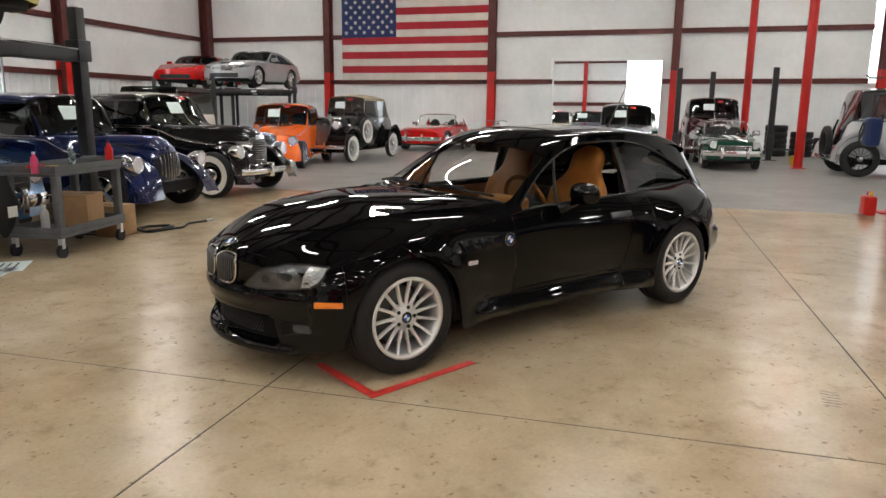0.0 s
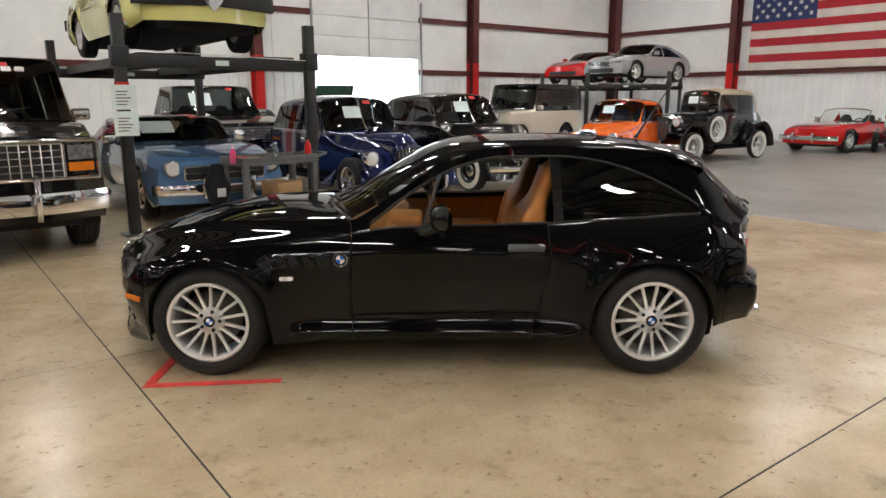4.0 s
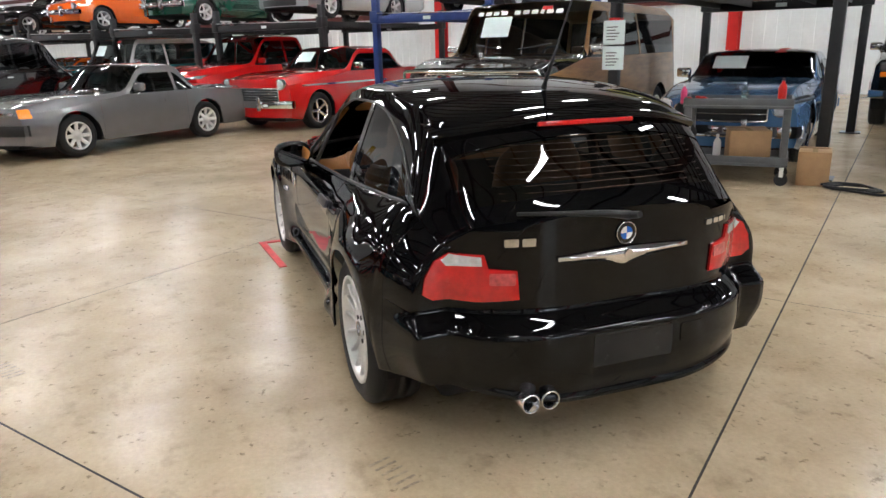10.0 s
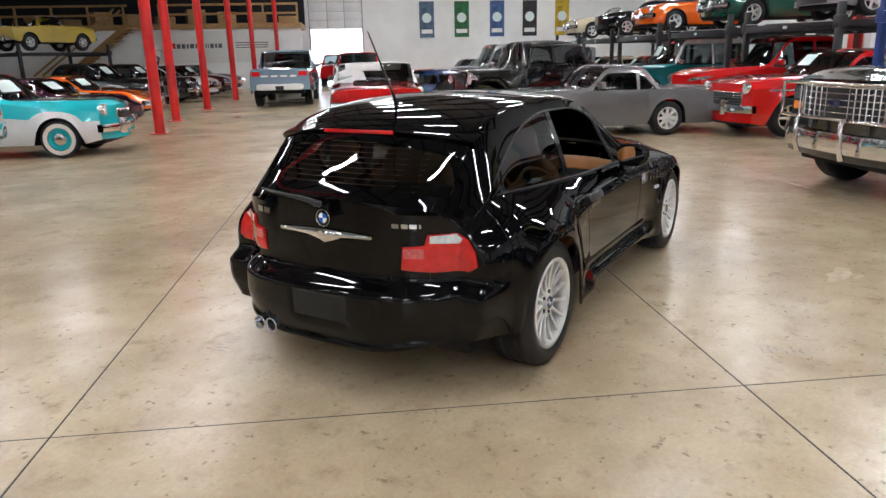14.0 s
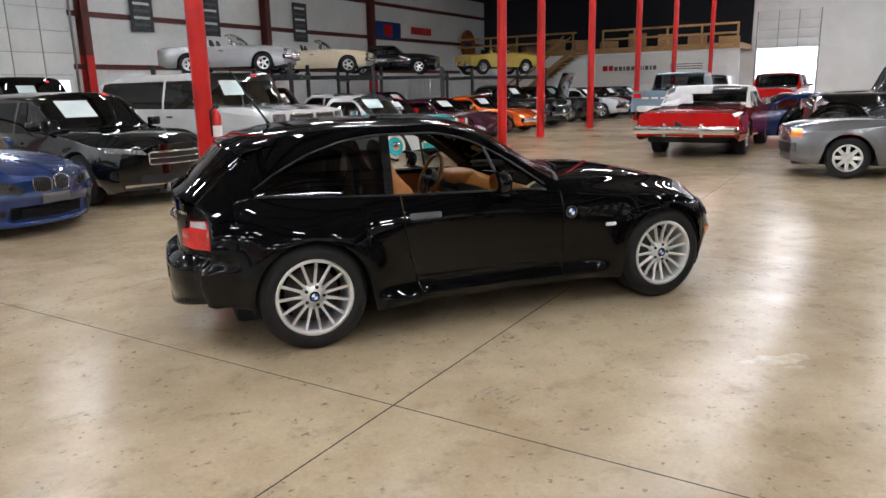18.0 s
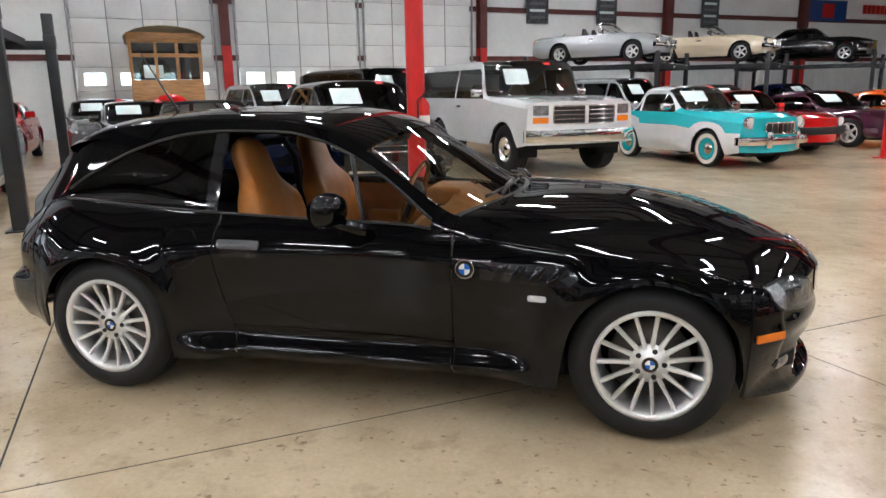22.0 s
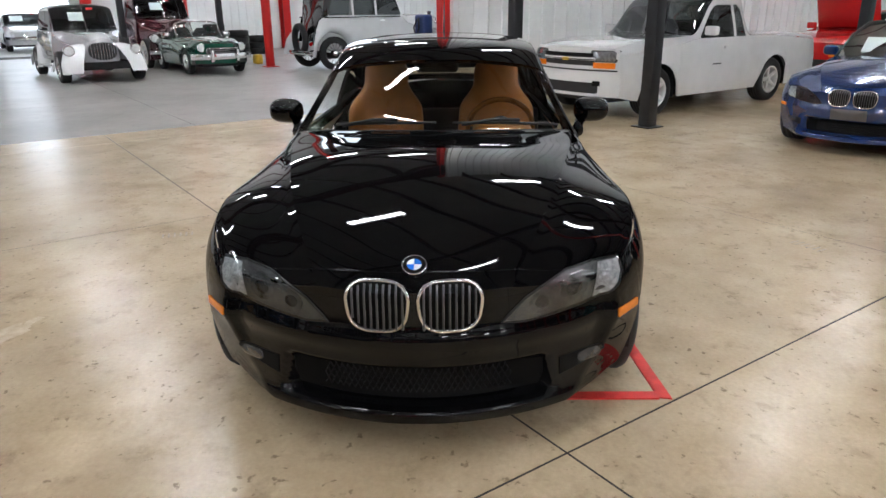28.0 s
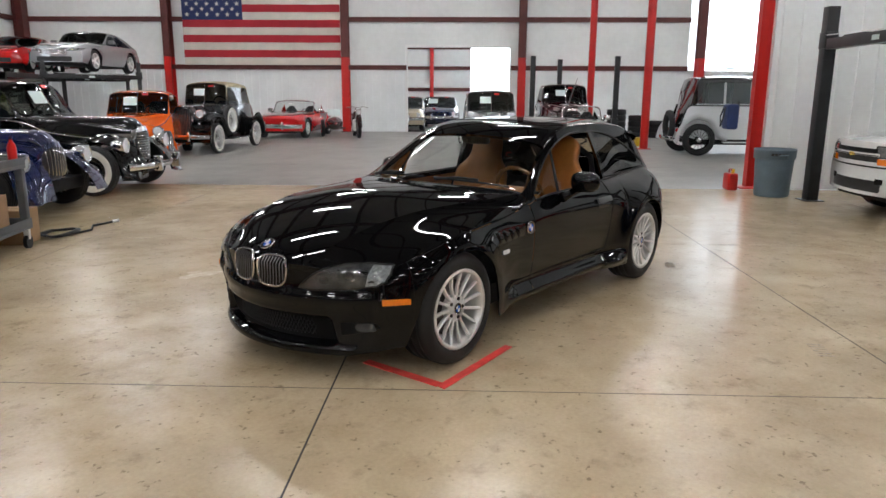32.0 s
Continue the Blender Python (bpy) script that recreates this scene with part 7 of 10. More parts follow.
# ---- cars standing along the south side, noses to the aisle ----
C_BLACK = paint("deep_black", (0.004, 0.004, 0.0045))
C_WHITE = paint("white", (0.70, 0.71, 0.72))
C_RED = paint("bright_red", (0.55, 0.010, 0.010))
C_MUST = paint("pale_blue_metallic", (0.10, 0.22, 0.42), 0.35)
C_NAVY = paint("navy_blue", (0.004, 0.011, 0.060))
C_GREYM = paint("grey_metallic", (0.16, 0.16, 0.165), 0.3)
C_SILV = paint("silver_metallic", (0.46, 0.47, 0.49), 0.5)
C_TEAL = paint("dark_teal", (0.006, 0.10, 0.115))
C_TURQ = paint("turquoise", (0.03, 0.46, 0.52))
C_ORANGE = paint("orange", (0.78, 0.125, 0.010))
C_MAROON = paint("dark_maroon", (0.055, 0.004, 0.008))
C_PLUM = paint("plum", (0.05, 0.006, 0.022))
C_GREEN = paint("racing_green", (0.004, 0.055, 0.032))
C_YELL = paint("pale_yellow", (0.62, 0.62, 0.22))
C_CREAM = paint("cream", (0.62, 0.53, 0.38))
C_BLUE = paint("royal_blue", (0.006, 0.026, 0.115), 0.15)
C_WOODV = mat("tan_side_panel", (0.36, 0.19, 0.075), 0.3, vary=0.22, scale=2.5, coat=0.5, stretch=(1, 1, 6))
GT = G_TINT

# black and tan van
M_VANSEAT = mat("brown_van_trim", (0.10, 0.06, 0.035), 0.7, vary=0.2)
van, sk, sh = auto("van", "black and tan full-size van with chrome grille guard", at(2.13, -6.45, 0, 90), C_BLACK, L=5.25, W=2.03, H=2.00, wb=3.5, of=0.80, hood=1.33, nose=1.20, deck=1.85, tail=1.8, cowl=1.50, rf=1.02, rr=-2.2, bl=-2.55,
    back=True, R=0.38, rim=0.22, tw=0.25, style="slot", round_=0.35, belt=1.27, bump="chrome", bumpz=0.56, bumph=0.20, clear=0.32, lamps="none", sidec=C_WOODV, roofc=C_WOODV, pillars=(0.42, -0.75), grille=(1.28, 0.80, 1.12, 4, True, True), glassm=G_MID, seats=M_VANSEAT, cab_in=0.12, kind="van", category="van")
for k in range(15):
    y = -0.62 + 1.24 * k / 14
    part("grille_post", tube(bmesh.new(), [(2.575, y, 0.81), (2.575, y, 1.11)], 0.006, 6), M_ALU, van)
for s in (1, -1):
    part("headlight", sk.front(spread(rounded(s * 0.79 - 0.115, s * 0.79 + 0.115, 0.96, 1.10, 0.012), 0.05), off=0.014, thick=0.02), M_LAMPSHINE, van, "square headlight")
    part("indicator", sk.front(spread(rounded(s * 0.79 - 0.115, s * 0.79 + 0.115, 0.85, 0.935, 0.012), 0.05), off=0.014, thick=0.02), M_AMBER, van, "amber indicator")
    part("grille_guard", tube(bmesh.new(), [(2.72, s * 0.36, 0.42), (2.76, s * 0.36, 0.55), (2.76, s * 0.36, 0.78), (2.70, s * 0.36, 0.82)], 0.028, 8), M_CHROME, van)
    part("fender_lip", tube(bmesh.new(), [(1.75 + 0.45 * math.cos(a), s * 1.035, 0.38 + 0.45 * math.sin(a)) for a in np.linspace(0.15, 3.0, 14)], 0.022, 6), C_BLACK, van)
    part("wiper", tube(bmesh.new(), [(1.53, s * 0.12, 1.385), (1.42, s * 0.55, 1.455)], 0.010, 5), M_BLACKPL, van)
part("lamp_surround", tube(bmesh.new(), [(2.585, y, z) for y, z in spread(rounded(-0.93, 0.93, 0.79, 1.15, 0.03), 0.1)], 0.018, 6, closed=True), M_CHROME, van)
part("grille_badge", sk.front(oval(0, 0.955, 0.085, 0.04, 20), off=0.03, thick=0.02), C_BLUE, van, "blue oval badge")
x_ = -0.70
for wd in (0.09, 0.10, 0.09, 0.10, 0, 0.09, 0.09, 0.09, 0.05, 0.09, 0.09):
    if wd:
        part("banner_letter", sk.front(rounded(x_, x_ + wd, 1.825, 1.875, 0.008), off=0.006, thick=0.002), M_WHITEP, van, "white banner bar")
    x_ += wd + 0.035 if wd else 0.07

auto("fastback", "pale blue metallic sixties fastback coupe under a car lift", at(-0.5, -7.3, 0, 90), C_MUST, L=4.66, W=1.75, H=1.31, wb=2.74, of=0.85, hood=0.96, nose=0.80, deck=0.95, tail=0.88, cowl=0.62, rf=0.12, rr=-0.8, bl=-1.72,
    R=0.33, rim=0.19, tw=0.19, style="trim", rimc=M_CHROME, grille=(1.02, 0.55, 0.72, 1, True, True), lamps="round", bump="chrome", bumpz=0.44, round_=0.7, seats=M_INTERIOR)
sedan30, sk, sh = vintage("vintage_sedan", "deep navy blue thirties sedan with chrome wheels", at(-3.35, -6.95, 0, 90), C_NAVY, L=4.55, W=1.84, H=1.60, body_w=1.56, fat=1.15, R=0.34, rim=0.2, tw=0.2, white=0.0, style="spoke5", rimc=M_BRIGHTALU, grille="body", hood=1.05, nose_w=0.52, pillars=(-0.35, -0.95), bump=False)
plym, sk, sh = vintage("vintage_sedan", "black forties sedan with whitewall tyres and chrome bumper", at(-5.64, -6.95, 0, 90), C_BLACK, L=5.0, W=1.86, H=1.66, wb=2.97, body_w=1.62, fat=1.15, R=0.36, rim=0.20, white=0.055, style="disc", rimc=C_BLACK, hood=1.14, nose_w=0.50, grille="horizontal", pillars=(-0.30, -1.0), slats=11)
for s in (1, -1):
    part("side_grille", sk.front(rounded(s * 0.27 - 0.13, s * 0.27 + 0.13, 0.62, 0.86, 0.03), off=0.02), M_CHROME, plym)

trk, sk, sh = auto("pickup_truck", "black eighties pickup truck with chrome grille", at(-2.75, -12.1, 0, 90), C_BLACK, L=5.0, W=2.0, H=1.85, wb=2.95, hood=1.22, nose=1.10, deck=1.22, tail=1.15, cowl=0.75, rf=0.25, rr=-0.75, bl=-0.95, R=0.40, rim=0.2, tw=0.24, round_=0.35, bump="chrome", bumpz=0.55, clear=0.42, grille=(1.2, 0.78, 1.0, 3, True, True), category="truck", cab_in=0.16)
auto("hood_up_car", "dark green small car with its hood propped open", at(-6.9, -14.9, 0, 90), C_GREEN, L=4.0, W=1.6, H=1.35, wb=2.4, hood_up=True, sign=False, round_=0.8)
auto("hatchback", "grey small coupe parked near the overhead door", at(-4.9, -15.2, 0, 90), C_GREYM, L=4.1, W=1.65, H=1.32, wb=2.4)
auto("off_roader", "cream off-road wagon with black soft top", at(-12.4, -12.3, 0, 10), paint("pale_cream", (0.72, 0.66, 0.54)), L=4.1, W=1.79, H=2.0, wb=2.36, hood=1.25, nose=1.17, deck=1.9, tail=1.85, cowl=0.62, rf=0.35, rr=-1.6, bl=-1.85, back=True, R=0.40, rim=0.2, tw=0.25, round_=0.15, roofc=M_BLACKPL, clear=0.45, bumpz=0.58, bump="black", lamps="round", grille=(0.8, 0.75, 1.05, 4, True, False), pillars=(-0.35,), cab_in=0.08, sign=False)
vintage("hot_rod_coupe", "bright orange thirties coupe hot rod", at(-11.6, -7.8, 0, 13), C_ORANGE, L=4.3, W=1.82, H=1.55, body_w=1.52, fat=1.15, R=0.33, rim=0.2, tw=0.2, white=0, style="spoke5", rimc=M_BRIGHTALU, rr=-0.7, bl=-1.35, hood=1.02, nose_w=0.52, pillars=(-0.6,), bump=False)
vintage("open_tourer", "black twenties touring car with wire wheels", at(-13.9, -7.0, 0, -4), C_BLACK, L=3.9, W=1.68, H=1.80, wb=2.63, body_w=1.30, fat=0.25, R=0.37, rim=0.25, tw=0.12, white=0.045, style="wire", rimc=M_WHITEP, upright=1.0, hood=1.22, cowl=0.30, rf=0.18, rr=-1.2, bl=-1.55, nose_w=0.52, spare=True, pillars=(-0.5,), slats=11, roofc=mat("beige_cloth_top", (0.42, 0.35, 0.24), 0.8, vary=0.1))
auto("convertible", "red sixties convertible sports car with top down", at(-20.3, -6.2, 0, -6), C_RED, L=4.45, W=1.77, H=1.26, wb=2.49, hood=0.86, nose=0.70, deck=0.86, tail=0.80, cowl=0.40, rf=0.12, rr=-0.7, bl=-0.9, R=0.33, rim=0.2, open_top=True, seats=M_INTERIOR, bump="chrome", bumpz=0.42, lamps="none")
vintage("hot_rod_sedan", "silver and white thirties sedan hot rod", at(-15.3, 0.62, 0, 2), C_SILV, L=4.5, W=1.8, H=1.62, fat=1.0, R=0.33, rim=0.2, tw=0.2, white=0, style="spoke5", fenderc=C_WHITE, rimc=M_BRIGHTALU, hood=1.05, nose_w=0.62, body_w=1.5, grille="body", bump=False)
mg, sk, sh = auto("roadster", "green British roadster with white bonnet stripes", at(-15.2, 3.2, 0, 2), C_GREEN, L=3.5, W=1.42, H=1.2, wb=2.03, hood=0.82, nose=0.72, deck=0.82, tail=0.78, cowl=0.30, rf=0.08, rr=-0.6, bl=-0.8, R=0.29, rim=0.17, tw=0.15, open_top=True, lamps="round", bump="chrome", bumpz=0.42, grille=(0.75, 0.42, 0.60, 3, True, True), of=0.68, style="wire")
for y in (0.09, -0.09):
    part("bonnet_stripe", sk.top(spread(rounded(0.42, 1.62, y - 0.055, y + 0.055, 0.02), 0.12), off=0.004, thick=0.002), M_WHITEP, mg, "white stripe")
vintage("vintage_pickup", "dark maroon forties pickup truck", at(-18.3, 3.1, 0, 2), C_MAROON, L=4.9, W=1.9, H=1.85, wb=2.95, body_w=1.6, fat=1.0, hood=1.25, nose_w=0.6, R=0.38, rr=-0.6, bl=-0.9, grille="horizontal", pillars=(-0.5,), category="truck")
limo, sk, sh = vintage("vintage_limousine", "white twenties limousine with black roof and wire wheels", at(-13.6, 7.35, 0, 90), C_WHITE, rr=-1.62, bl=-1.80, L=4.05, W=1.75, H=1.98, wb=3.1, body_w=1.45, fat=0.30, R=0.40, rim=0.27, tw=0.13, white=0.0, style="wire", rimc=C_BLACK, fenderc=C_WHITE, roofc=C_BLACK, upright=1.0, hood=1.30, nose_w=0.6, pillars=(-0.3, -0.95), sign=False)
part("spare_tyre", lathe(bmesh.new(), [(0.26, -0.06), (0.33, -0.075), (0.39, -0.05), (0.40, 0.0), (0.39, 0.05), (0.33, 0.075), (0.26, 0.06)], 32, closed=True), M_RUBBER, limo, "black rear spare tyre", m=pose(-2.10, 0, 0.72, 0, 0, 90))
for s in (1, -1):
    part("belt_line", tube(bmesh.new(), [(x, s * 0.722, 1.24) for x in np.linspace(-1.75, 0.4, 9)], 0.016, 6), C_BLACK, limo, "black belt line")

# ---- cars along the north side, noses to the aisle ----
s10, sk, sh = auto("pickup_truck", "white compact pickup truck with body-coloured bumper", at(-3.85, 7.08, 0, -90), C_WHITE, L=4.85, W=1.76, H=1.60, wb=2.76, hood=1.06, nose=0.95, deck=1.05, tail=1.0, cowl=0.72, rf=0.18, rr=-0.55, bl=-0.72, R=0.33, rim=0.2, tw=0.22, round_=0.6, bump="body", bumpz=0.56, clear=0.24, grille=(0.95, 0.70, 0.86, 1, True, False), style="spoke5", category="truck", sign=False)
part("bumper_slot", sk.front(spread(rounded(-0.78, 0.78, 0.632, 0.652, 0.006), 0.06), off=0.004, thick=0.004), M_BLACKPL, s10, "dark gap above the bumper")
part("upper_grille", sk.front(spread(rounded(-0.46, 0.46, 0.815, 0.862, 0.012), 0.06), off=0.012, thick=0.01), M_INTAKE, s10)
part("grille_band", sk.front(spread(rounded(-0.48, 0.48, 0.770, 0.806, 0.008), 0.06), off=0.016, thick=0.01), C_WHITE, s10, "white band across the grille")
for s in (1, -1):
    part("fog_slot", sk.front(spread(rounded(s * 0.50 - 0.055, s * 0.50 + 0.055, 0.44, 0.505, 0.01), 0.04), off=0.006, thick=0.01), M_INTAKE, s10)
    part("door_badge", sk.side(rounded(0.02, 0.22, 0.64, 0.655, 0.004), s, off=0.008), M_DARKSTEEL, s10)
part("truck_badge", sk.front(oval(0, 0.78, 0.07, 0.022, 14), off=0.02), M_YELLOW, s10)
bz3 = thing("roadster", at(-0.42, 6.95, 0, -81), "royal blue two-seat roadster with twin grille and top down", "car")
low = CoupeShell(
    [-1.76, -1.62, -0.80, -0.66, 0.33, 0.43, 1.58, 1.66, 1.71], 0.06,
    w=curve([(-1.80, 0.70), (-1.6, 0.80), (-1.22, 0.838), (-0.62, 0.803), (0.2, 0.797), (0.85, 0.820), (1.22, 0.842), (1.42, 0.828), (1.58, 0.782), (1.72, 0.675)]),
    zb=curve([(-1.80, 0.70), (-1.5, 0.79), (-1.22, 0.81), (-0.8, 0.82), (0.2, 0.828), (0.4, 0.805), (0.7, 0.765), (1.22, 0.730), (1.5, 0.668), (1.72, 0.578)]),
    yb=curve([(-1.80, 0.62), (-1.5, 0.70), (-0.8, 0.735), (0.3, 0.738), (0.8, 0.785), (1.22, 0.805), (1.45, 0.785), (1.6, 0.735), (1.72, 0.640)]),
    zt=lambda x: 0.3, zr=curve([(-1.80, 0.76), (-1.5, 0.86), (-0.8, 0.875), (0.3, 0.870), (0.6, 0.858), (1.15, 0.838), (1.35, 0.800), (1.55, 0.722), (1.72, 0.605)]),
    yr=curve([(-1.80, 0.52), (-0.8, 0.64), (0.42, 0.695), (0.9, 0.605), (1.22, 0.525), (1.45, 0.445), (1.72, 0.31)]),
    zc=curve([(-1.95, 0.80), (-1.6, 0.88), (-0.8, 0.90), (0.56, 0.905), (0.8, 0.908), (1.07, 0.898), (1.35, 0.850), (1.6, 0.782), (1.78, 0.715), (1.88, 0.668), (1.97, 0.585)]),
    c=curve([(-1.80, -0.16), (-1.2, -0.05), (-0.4, 0.02), (0.35, 0.20), (1.0, 0.14), (1.4, 0.19), (1.72, 0.24)]),
    zlo=curve([(-1.80, 0.30), (-1.5, 0.27), (-0.8, 0.190), (0.8, 0.190), (1.50, 0.205), (1.62, 0.165), (1.72, 0.138)]),
    arches=((1.223, 0.315, 0.338), (-1.223, 0.315, 0.338)), n=(30, 4, 4, 12), flare=0.022, sill=0.05, tuck=0.0, front_cap=lambda z: 0.0, rear_cap=lambda z: 0.0, ncap=24)
lb, lj = low.breaks, low.j
LX = lambda v: lb[round(v, 4)]
low.patch("front_fender", C_BLUE, bz3, LX(0.43), LX(1.58), 0, lj[1], gap=0.002)
low.patch("door", C_BLUE, bz3, LX(-0.66), LX(0.43), 0, lj[3], gap=0.002)
low.patch("rear_quarter_panel", C_BLUE, bz3, LX(-1.62), LX(-0.66), 0, lj[3], gap=0.002)
low.patch("hood", C_BLUE, bz3, LX(0.43), LX(1.66), lj[1], lj[4], merge=True, gap=0.002, label="long blue hood with two soft creases")
low.patch("rear_deck", C_BLUE, bz3, LX(-1.62), LX(-0.80), lj[3], lj[4], merge=True, gap=0.002)
low.patch("front_bumper", C_BLUE, bz3, 0, 1, 0, 1, grid=low.wrap("front", LX(1.58), 0, lj[1]), hub=(1.2, 0, 0.42))
low.patch("bonnet_nose", C_BLUE, bz3, 0, 1, 0, 1, grid=low.wrap("front", LX(1.66), lj[1], lj[4]), hub=(1.2, 0, 0.42), skirt=0)
low.patch("tail", C_BLUE, bz3, 0, 1, 0, 1, grid=low.wrap("rear", LX(-1.62), 0, lj[4]), hub=(-1.2, 0, 0.45), skirt=0)
sk = Skin(low)
twin_grille_face(bz3, sk)
lower_intake(bz3, sk)
part("plate_holder", sk.front(rounded(-0.16, 0.16, 0.36, 0.455, 0.01), off=0.03), mat("plate_grey", (0.10, 0.10, 0.105), 0.5), bz3, "dark grey blank plate holder")
for x in (1.223, -1.223):
    for s in (1, -1):
        wheel(bz3, x, s * 0.712, 0.317, 0.317, 0.21, 0.215, "spoke7", s)
        part("wheel_well", well(0.345, 0.33), M_UNDER, bz3, m=pose(x, s * 0.80, 0.315) @ (Matrix() if s > 0 else pose(0, 0, 0, 0, 0, 180)))
part("underbody", mb(-1.60, 1.50, -0.58, 0.58, 0.16, 0.34, bev=0.03), M_UNDER, bz3)
arch = [(0.42, -0.68, 0.86), (0.16, -0.62, 1.10), (-0.02, -0.52, 1.235), (0.03, -0.25, 1.262), (0.045, 0.0, 1.268), (0.03, 0.25, 1.262), (-0.02, 0.52, 1.235), (0.16, 0.62, 1.10), (0.42, 0.68, 0.86)]
part("windscreen_frame", tube(bmesh.new(), arch, 0.019, 8), M_BLACKPL, bz3, "black windscreen frame")
bm = bmesh.new()
sheet(bm, [[Vector((0.42 + 0.17 * (1 - (y / 0.68) ** 2), y, 0.872)).lerp(Vector((0.045 - 0.065 * (y / 0.52 * t) ** 2 * 0.9, y * (1 - 0.23 * t), 1.262 - 0.03 * (y / 0.68) ** 2)), t) for t in (0, 0.25, 0.5, 0.75, 1.0)] for y in np.linspace(-0.66, 0.66, 13)])
part("windscreen", bm, G_CLEAR, bz3, "clear windscreen")
for s in (1, -1):
    st = seat(bz3, -0.36, s * 0.35, 0.26, M_INTERIOR, h=0.80)
    mi = new("side_mirror")
    mi.parent, mi.matrix_basis = bz3, pose(0.12, s * 0.84, 0.92)
    part("mirror_shell", mb(-0.04, 0.07, -0.085, 0.085, -0.06, 0.06, bev=0.045, seg=4), C_BLUE, mi)
    part("mirror_foot", rod(bmesh.new(), (0, -s * 0.04, -0.04), (0.06, -s * 0.12, -0.09), 0.022, n=8), C_BLUE, mi)
steering(bz3, -0.02, 0.35, 0.80)
part("dashboard", mb(0.14, 0.42, -0.66, 0.66, 0.55, 0.835, bev=0.05, seg=3), M_INTERIOR, bz3)
part("cockpit_floor", mb(-0.80, 0.40, -0.64, 0.64, 0.24, 0.30), M_INTERIOR, bz3)
part("folded_top", mb(-0.98, -0.70, -0.60, 0.60, 0.80, 0.92, bev=0.05, seg=3), M_BLACKPL, bz3, "black folded cloth top")
part("price_sheet", mb(-0.002, 0.002, -0.42, 0.02, 0.0, 0.24, m=pose(0.47, 0.0, 0.93, 0, -50, 0)), M_PAPER, bz3, "white printed paper sheets", flat=True)
buick, sk, sh = auto("crossover", "black modern crossover wagon with chrome grille bar", at(2.05, 8.05, 0, -90), C_BLACK, L=4.9, W=1.86, H=1.55, wb=2.83, of=0.95, hood=1.02, nose=0.84, deck=1.35, tail=1.05, cowl=0.98, rf=0.28, rr=-1.4, bl=-1.95, R=0.35, rim=0.24, tw=0.22, lamps="slim", bump="body", bumpz=0.50, grille=(0.9, 0.56, 0.72, 1, True, True), round_=1.5, clear=0.17, pillars=(-0.15, -1.1), kind="suv", style="spoke5")
part("lower_trim", sk.front(rounded(-0.75, 0.75, 0.27, 0.31, 0.01), off=0.02), M_CHROME, buick)
dodge, sk, sh = auto("off_road_truck", "white two-door full-size off-road truck with chrome bumper", at(5.15, 8.15, 0, -90), C_WHITE, L=4.75, W=2.0, H=1.86, wb=2.69, of=0.86, hood=1.26, nose=1.17, deck=1.75, tail=1.70, cowl=0.80, rf=0.42, rr=-1.75, bl=-2.1, back=True, R=0.40, rim=0.2, tw=0.26, round_=0.22, bump="chrome", bumpz=0.64, bumph=0.19, clear=0.45, lamps="none", grille=(1.12, 0.83, 1.10, 3, True, True), pillars=(-0.55,), seats=M_CREAMINT, kind="suv", cab_in=0.13, style="disc", rimc=M_CHROME)
for s in (1, -1):
    part("headlight", sk.front(spread(rounded(s * 0.76 - 0.12, s * 0.76 + 0.12, 0.96, 1.11, 0.012), 0.05), off=0.014, thick=0.02), M_LAMPSHINE, dodge, "square headlight")
    part("indicator", sk.front(spread(rounded(s * 0.76 - 0.12, s * 0.76 + 0.12, 0.84, 0.93, 0.012), 0.05), off=0.014, thick=0.02), M_AMBER, dodge)
part("grille_cross", sk.front(rounded(-0.03, 0.03, 0.83, 1.10, 0.008), off=0.03), M_WHITEP, dodge)
part("hood_badge", sk.front(rounded(-0.13, 0.13, 1.185, 1.205, 0.004), off=0.02), M_DARKSTEEL, dodge)
nash, sk, sh = auto("small_coupe", "turquoise and white fifties small coupe with whitewalls", at(8.42, 7.05, 0, -90), C_TURQ, L=3.8, W=1.56, H=1.38, wb=2.16, of=0.82, hood=0.96, nose=0.86, deck=0.95, tail=0.9, cowl=0.45, rf=0.0, rr=-0.75, bl=-1.1, R=0.31, rim=0.18, tw=0.15, white=0.05, style="disc", rimc=C_TURQ, lower=C_WHITE, split=8, roofc=C_WHITE, bump="chrome", bumpz=0.47, lamps="round", grille=(0.62, 0.58, 0.76, 5, False, True), round_=1.15, seats=M_CREAMINT, clear=0.22, pillars=(-0.75,))
auto("sports_coupe", "red small sports coupe with black rubber bumper", at(10.95, 8.35, 0, -90), C_RED, L=3.9, W=1.53, H=1.26, wb=2.31, hood=0.86, nose=0.74, deck=0.95, tail=0.80, cowl=0.55, rf=0.05, rr=-0.8, bl=-1.4, R=0.30, rim=0.18, tw=0.17, lamps="round", bump="black", bumpz=0.48, pillars=(-0.6,))
auto("wedge_coupe", "plum coloured wedge-nosed sports coupe", at(13.75, 8.5, 0, -90), C_PLUM, L=4.4, W=1.80, H=1.22, wb=2.4, hood=0.84, nose=0.52, deck=0.98, tail=0.92, cowl=0.55, rf=0.0, rr=-0.7, bl=-1.6, R=0.32, rim=0.21, lamps="none", bump="body", bumpz=0.45, pillars=(-0.7,))
auto("wedge_coupe", "orange low sports car with pointed nose", at(17.1, 9.0, 0, -90), C_ORANGE, L=4.7, W=1.78, H=1.22, wb=2.49, hood=0.82, nose=0.50, deck=0.90, tail=0.85, cowl=0.50, rf=0.0, rr=-0.7, bl=-1.5, R=0.33, rim=0.2, lamps="none", bump="chrome", bumpz=0.42, pillars=(-0.7,))
